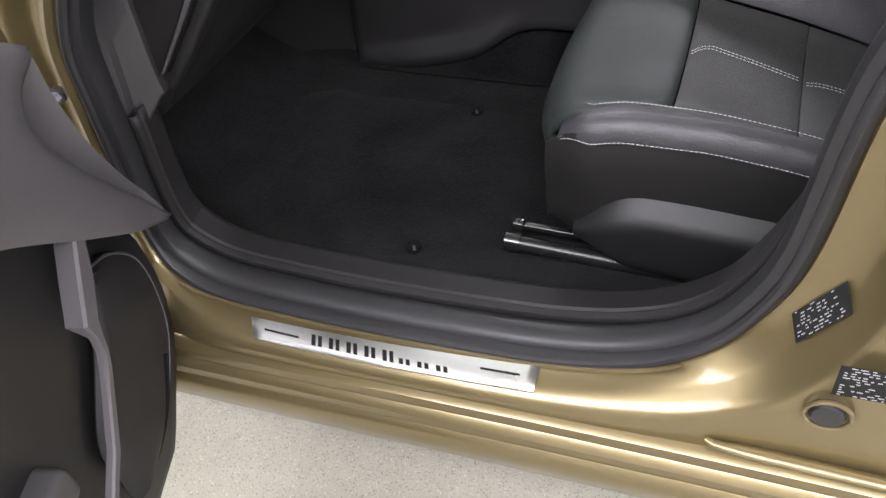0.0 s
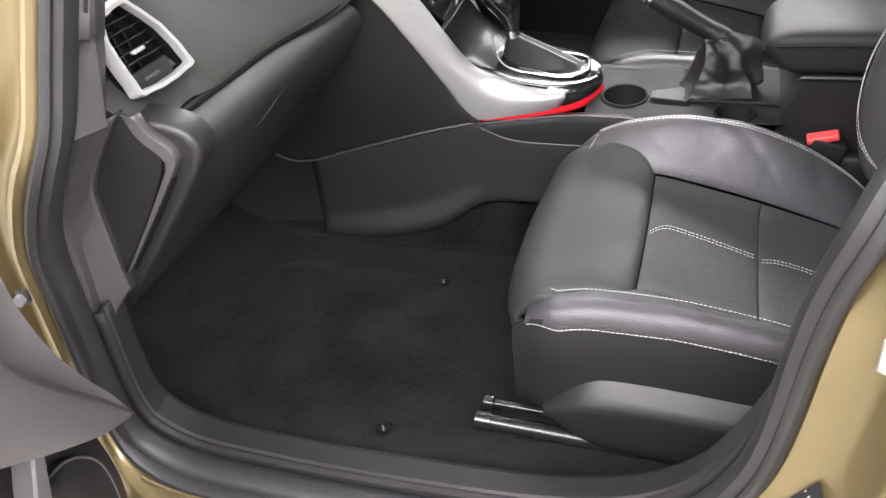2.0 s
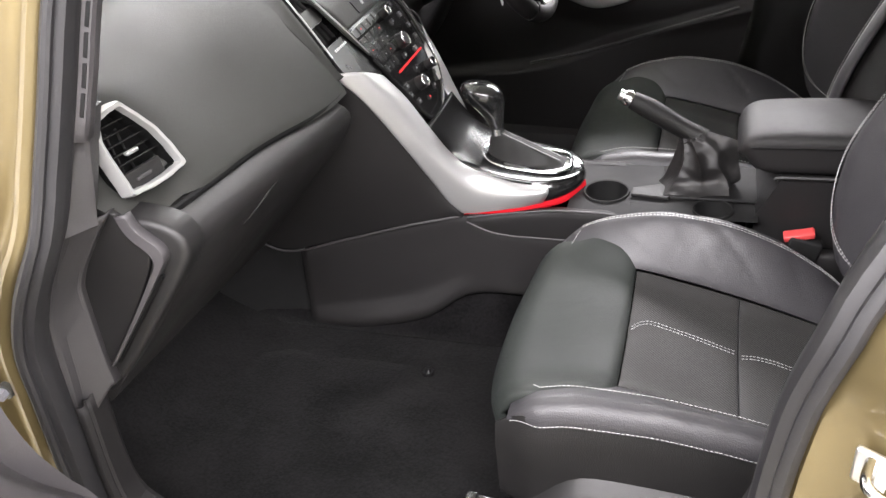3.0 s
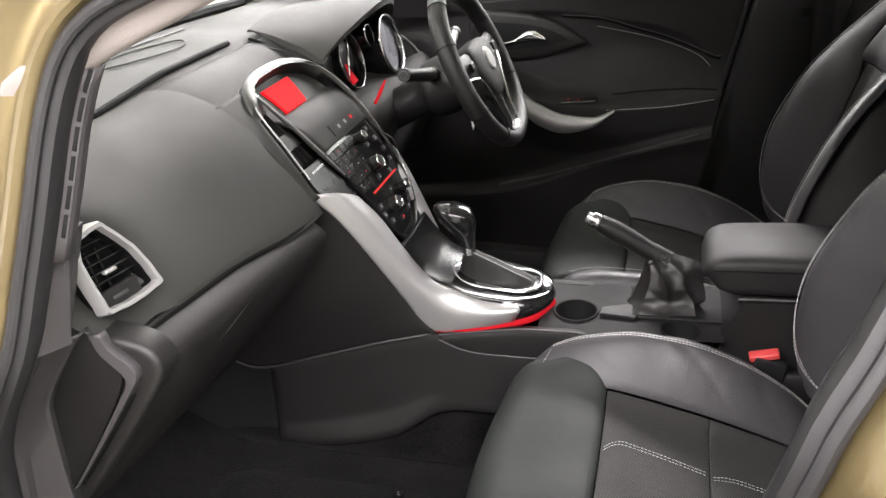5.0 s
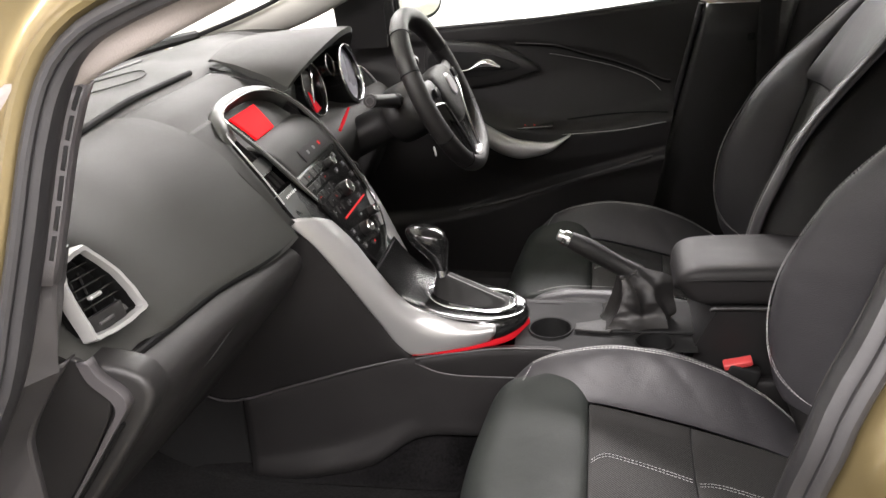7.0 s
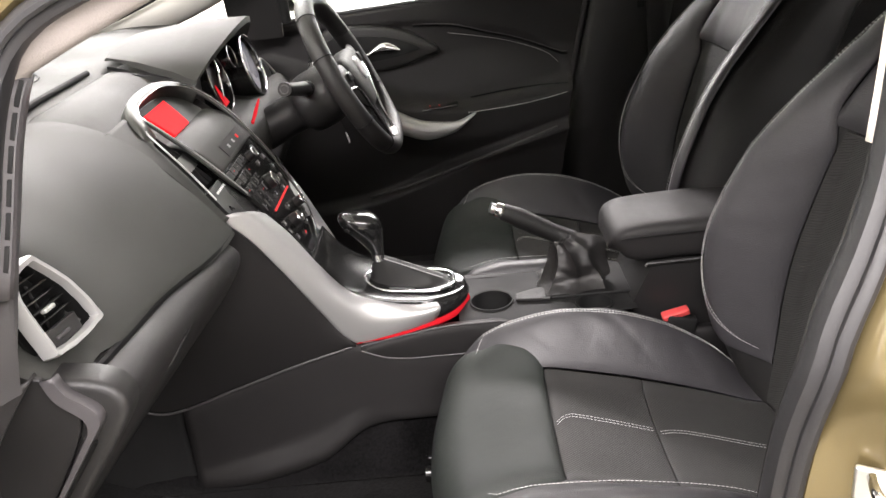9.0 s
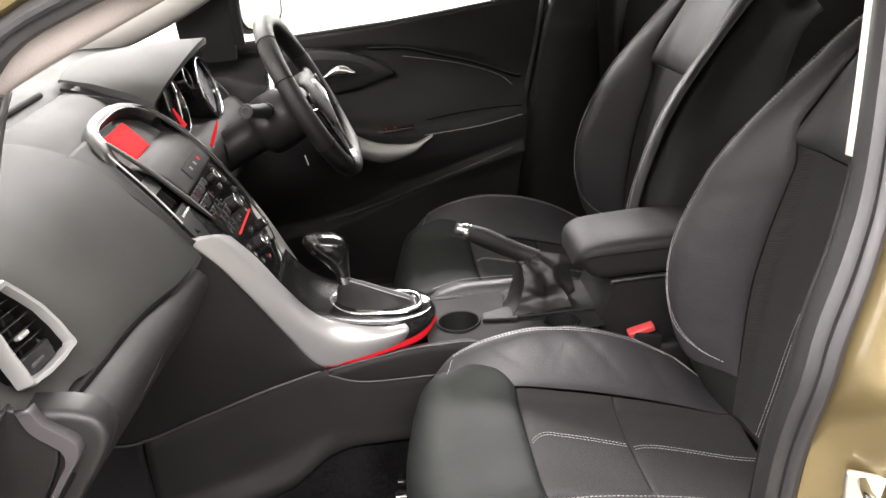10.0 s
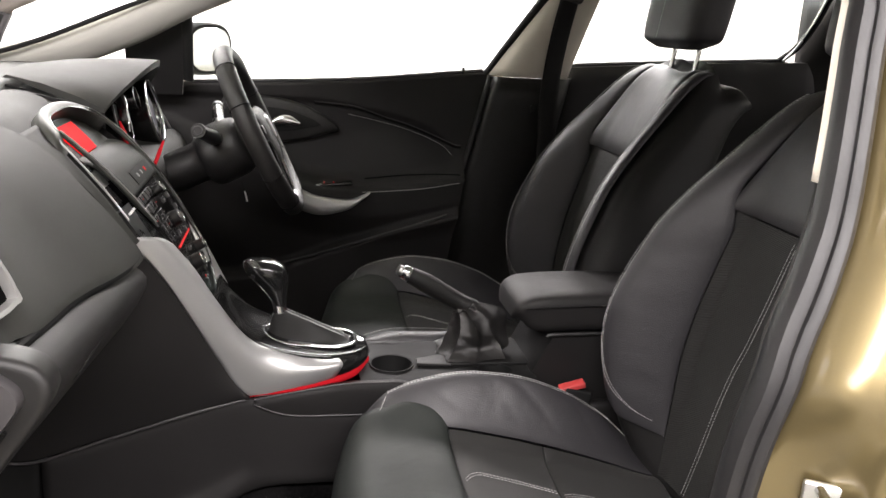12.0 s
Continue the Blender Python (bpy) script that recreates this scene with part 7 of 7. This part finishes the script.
PULL = [((0.187, 0.737), (0.164, 0.724)), ((0.216, 0.697), (0.186, 0.672)), ((0.241, 0.660), (0.208, 0.644)), ((0.246, 0.654), (0.213, 0.638)), ((0.240, 0.628), (0.225, 0.620)), ((0.243, 0.605), (0.232, 0.599)), ((0.253, 0.588), (0.242, 0.580)), ((0.285, 0.548), (0.275, 0.536)), ((0.315, 0.511), (0.305, 0.498)), ((0.356, 0.479), (0.347, 0.465)), ((0.40, 0.445), (0.39, 0.43))]
for k, (a, b) in enumerate(PULL):
    base = 0.066 if k < 4 else 0.080
    rows.append([dp(a[0], a[1], base), dp(a[0], a[1], 0.088), dp(mix(a[0], b[0], 0.1), mix(a[1], b[1], 0.1), 0.091), dp(mix(a[0], b[0], 0.72), mix(a[1], b[1], 0.72), 0.091), dp(b[0], b[1], 0.084), dp(b[0], b[1], base)])
loft("pull_handle", rows, DOORPL, pdoor, "pale grey faceted door pull", raw=True, sharp=25)
rows = []
WING = [((0.072, 0.895, 0.060), (0.100, 0.918, 0.088), (0.160, 0.962, 0.095), (0.42, 1.005, 0.09)), ((0.070, 0.882, 0.063), (0.116, 0.912, 0.094), (0.180, 0.950, 0.101), (0.42, 0.99, 0.09)),
        ((0.073, 0.850, 0.065), (0.148, 0.904, 0.095), (0.21, 0.933, 0.105), (0.42, 0.968, 0.094)), ((0.070, 0.815, 0.066), (0.162, 0.888, 0.095), (0.23, 0.905, 0.107), (0.42, 0.940, 0.095)),
        ((0.066, 0.788, 0.067), (0.168, 0.866, 0.095), (0.235, 0.875, 0.107), (0.41, 0.912, 0.095)), ((0.060, 0.762, 0.068), (0.160, 0.836, 0.095), (0.222, 0.840, 0.106), (0.38, 0.875, 0.094)),
        ((0.053, 0.738, 0.069), (0.142, 0.800, 0.095), (0.195, 0.802, 0.105), (0.29, 0.825, 0.092)), ((0.034, 0.685, 0.073), (0.093, 0.723, 0.094), (0.122, 0.715, 0.099), (0.155, 0.704, 0.090)),
        ((0.016, 0.642, 0.078), (0.045, 0.655, 0.091), (0.060, 0.648, 0.093), (0.076, 0.637, 0.088)), ((0.002, 0.594, 0.084), (0.005, 0.595, 0.087), (0.007, 0.593, 0.087), (0.009, 0.590, 0.084))]
for o, c, m, l in WING:
    o, c, m, l = (Vector(q) for q in (o, c, m, l))
    rows.append([q - Vector((0, 0, g)) for q, g in ((o, 0.06), (o, 0.0), (o.lerp(c, 0.3), 0.030 * min(1, (c - o).length * 12)), (o.lerp(c, 0.7), 0.032 * min(1, (c - o).length * 12)), (o.lerp(c, 0.93), 0.010 * min(1, (c - o).length * 12)), (c, -0.0005), (c.lerp(m, 0.14), -0.003), (c.lerp(m, 0.5), -0.004), (m, 0.0), (m.lerp(l, 0.5), -0.002), (l, 0.0), (l, 0.05))])
rows = np.array(rows)
rows = np.stack([smooth_line(rows[:, j], 50) for j in range(rows.shape[1])], 1)
loft("armrest_wing", [[dp(*q) for q in r] for r in rows], DOORPL, pdoor, "smooth grey door armrest sweep", raw=True, ring=False, thick=0.004, sharp=60)
rounded("door_bin", (0.14, 0.05, 0.05), Matrix.Translation(dp(0.435, 0.545, 0.055)) @ pose(0, 0, 0, 0, 0, -75), GREYPL, pdoor, "grey bin edge", bevel=0.012)
hinge_at = Vector((-0.696, -0.812, 0.751))
tube("hinge_washer", [hinge_at + Vector((0, 0.006, 0)), hinge_at + Vector((0, -0.002, 0))], 0.0115, BEZEL, car_body, "dull steel washer", n=4, sides=20)
tube("hinge_bolt", [hinge_at + Vector((0, -0.002, 0)), hinge_at + Vector((0.001, -0.012, 0))], 0.0075, DIAL, car_body, "steel hinge bolt head", n=5, sides=6)

# ---- sill plate, labels, plug and striker ----
sill_plate = thing("sill_plate", "polished steel sill plate with dark printed band", "sill plate", at=(-0.28, -0.866, 0.405))


def sill_height(x, y):
    return interp(x, (-0.5, 0.4076), (-0.4, 0.4039), (-0.3, 0.4038), (-0.2, 0.4075), (-0.15, 0.4101), (-0.1, 0.4134), (-0.07, 0.4163), (-0.04, 0.4205)) + interp(y, (-0.880, -0.0066), (-0.871, -0.0026), (-0.862, -0.0014), (-0.844, 0.0), (-0.835, 0.0006))


rows = []
for k in np.linspace(0, 1, 30):
    a, b = (mix(-0.4996, -0.067, k), mix(-0.852, -0.8403, k)), (mix(-0.4816, -0.0665, k), mix(-0.882, -0.878, k))
    rows.append([(mix(a[0], b[0], j), mix(a[1], b[1], j), sill_height(mix(a[0], b[0], j), mix(a[1], b[1], j)) + (0.0022 if 0.01 < j < 0.99 else 0.0)) for j in (0, 0.02, 0.25, 0.5, 0.75, 0.98, 1)])
loft("plate", rows, STEEL, sill_plate, "polished steel plate", raw=True, ring=False, thick=0.0008, sharp=50)


def bar_on_plate(x0, x1, y0, y1, mat=LABEL):
    lean = 0.4 * (y0 - y1)
    slab("print_bar", [(x, y, sill_height(x, y) + 0.0030) for x, y in ((x0, y0), (x1, y0), (x1 + lean, y1), (x0 + lean, y1))], (0, 0, 0.0003), mat, sill_plate, bevel=0)


for k in range(8):
    x, tall = -0.398 + k * 0.0275, 0.016 if k < 5 else 0.008
    bar_on_plate(x, x + 0.0065, -0.874 + tall, -0.874)
    bar_on_plate(x + 0.0105, x + 0.0165, -0.874 + tall, -0.874)
bar_on_plate(-0.470, -0.415, -0.866, -0.869)
bar_on_plate(-0.145, -0.090, -0.857, -0.860)


def tyre_label(name, corner, across, down, label, rows, seed):
    """A printed film: corner and two edge vectors; unreadable text as bars."""
    ob = thing(name, label, "label", at=tuple(corner))
    c, a, d = Vector(corner), Vector(across), Vector(down)
    n = a.cross(d).normalized()
    if n.y > 0:
        n = -n
    slab("film", [c, c + a, c + a + d, c + d], n * 0.0006, LABEL, ob, "black printed film", bevel=0)
    rnd = random.Random(seed)
    for r in range(rows):
        t0 = (r + 0.25) / rows
        u = 0.06
        while u < 0.9:
            w = rnd.uniform(0.025, 0.08)
            if u + w > 0.95:
                break
            if rnd.random() < 0.6:
                p = c + a * u + d * t0 + n * 0.0007
                slab("print_bar", [p, p + a * w, p + a * w + d * (0.38 / rows), p + d * (0.38 / rows)], n * 0.0002, PRINT, ob, bevel=0)
            u += w + rnd.uniform(0.02, 0.06)


tyre_label("tyre_label", (0.2145, -0.8145, 0.5795), (0.0415, -0.004, 0.069), (0.0095, -0.020, -0.025), "black tyre pressure label with white print", 9, 3)
tyre_label("maker_label", (0.262, -0.889, 0.600), (0.085, -0.001, 0.004), (0.0, 0.0, -0.050), "black maker's label with white print", 12, 8)
plug = thing("grommet", "grey round rubber grommet in the gold pillar", "grommet", at=(0.265, -0.885, 0.503))
tube("plug", [(0.268, -0.872, 0.505), (0.268, -0.889, 0.505)], 0.020, RUBBER, plug, n=6, sides=24, taper=(1, 1, 0.85))
tube("plug_ring", [(0.268 + 0.024 * math.cos(a), -0.886, 0.505 + 0.024 * math.sin(a)) for a in np.linspace(0, 2 * math.pi, 24, endpoint=False)], 0.0028, GOLD, plug, "gold raised ring", closed=True, n=30, sides=8)
striker = thing("door_striker", "bright steel door striker on the gold pillar", "striker", at=(0.31, -0.84, 0.84))
rounded("striker_plate", (0.060, 0.008, 0.040), pose(0.300, -0.840, 0.842, 0, 0, -30), STEEL, striker, bevel=0.004)
tube("striker_loop", [(0.285, -0.838, 0.856), (0.278, -0.866, 0.856), (0.292, -0.874, 0.848), (0.308, -0.868, 0.838), (0.313, -0.842, 0.836)], 0.0055, CHROME, striker, n=24, sides=10)
tube("bolt_collar", [(0.338, -0.846, 0.850), (0.337, -0.856, 0.850)], 0.017, STEEL, striker, "round steel collar", n=5, sides=22, taper=(1, 0.9))
tube("bolt", [(0.337, -0.854, 0.850), (0.336, -0.863, 0.850)], 0.010, CHROME, striker, n=5, sides=6)
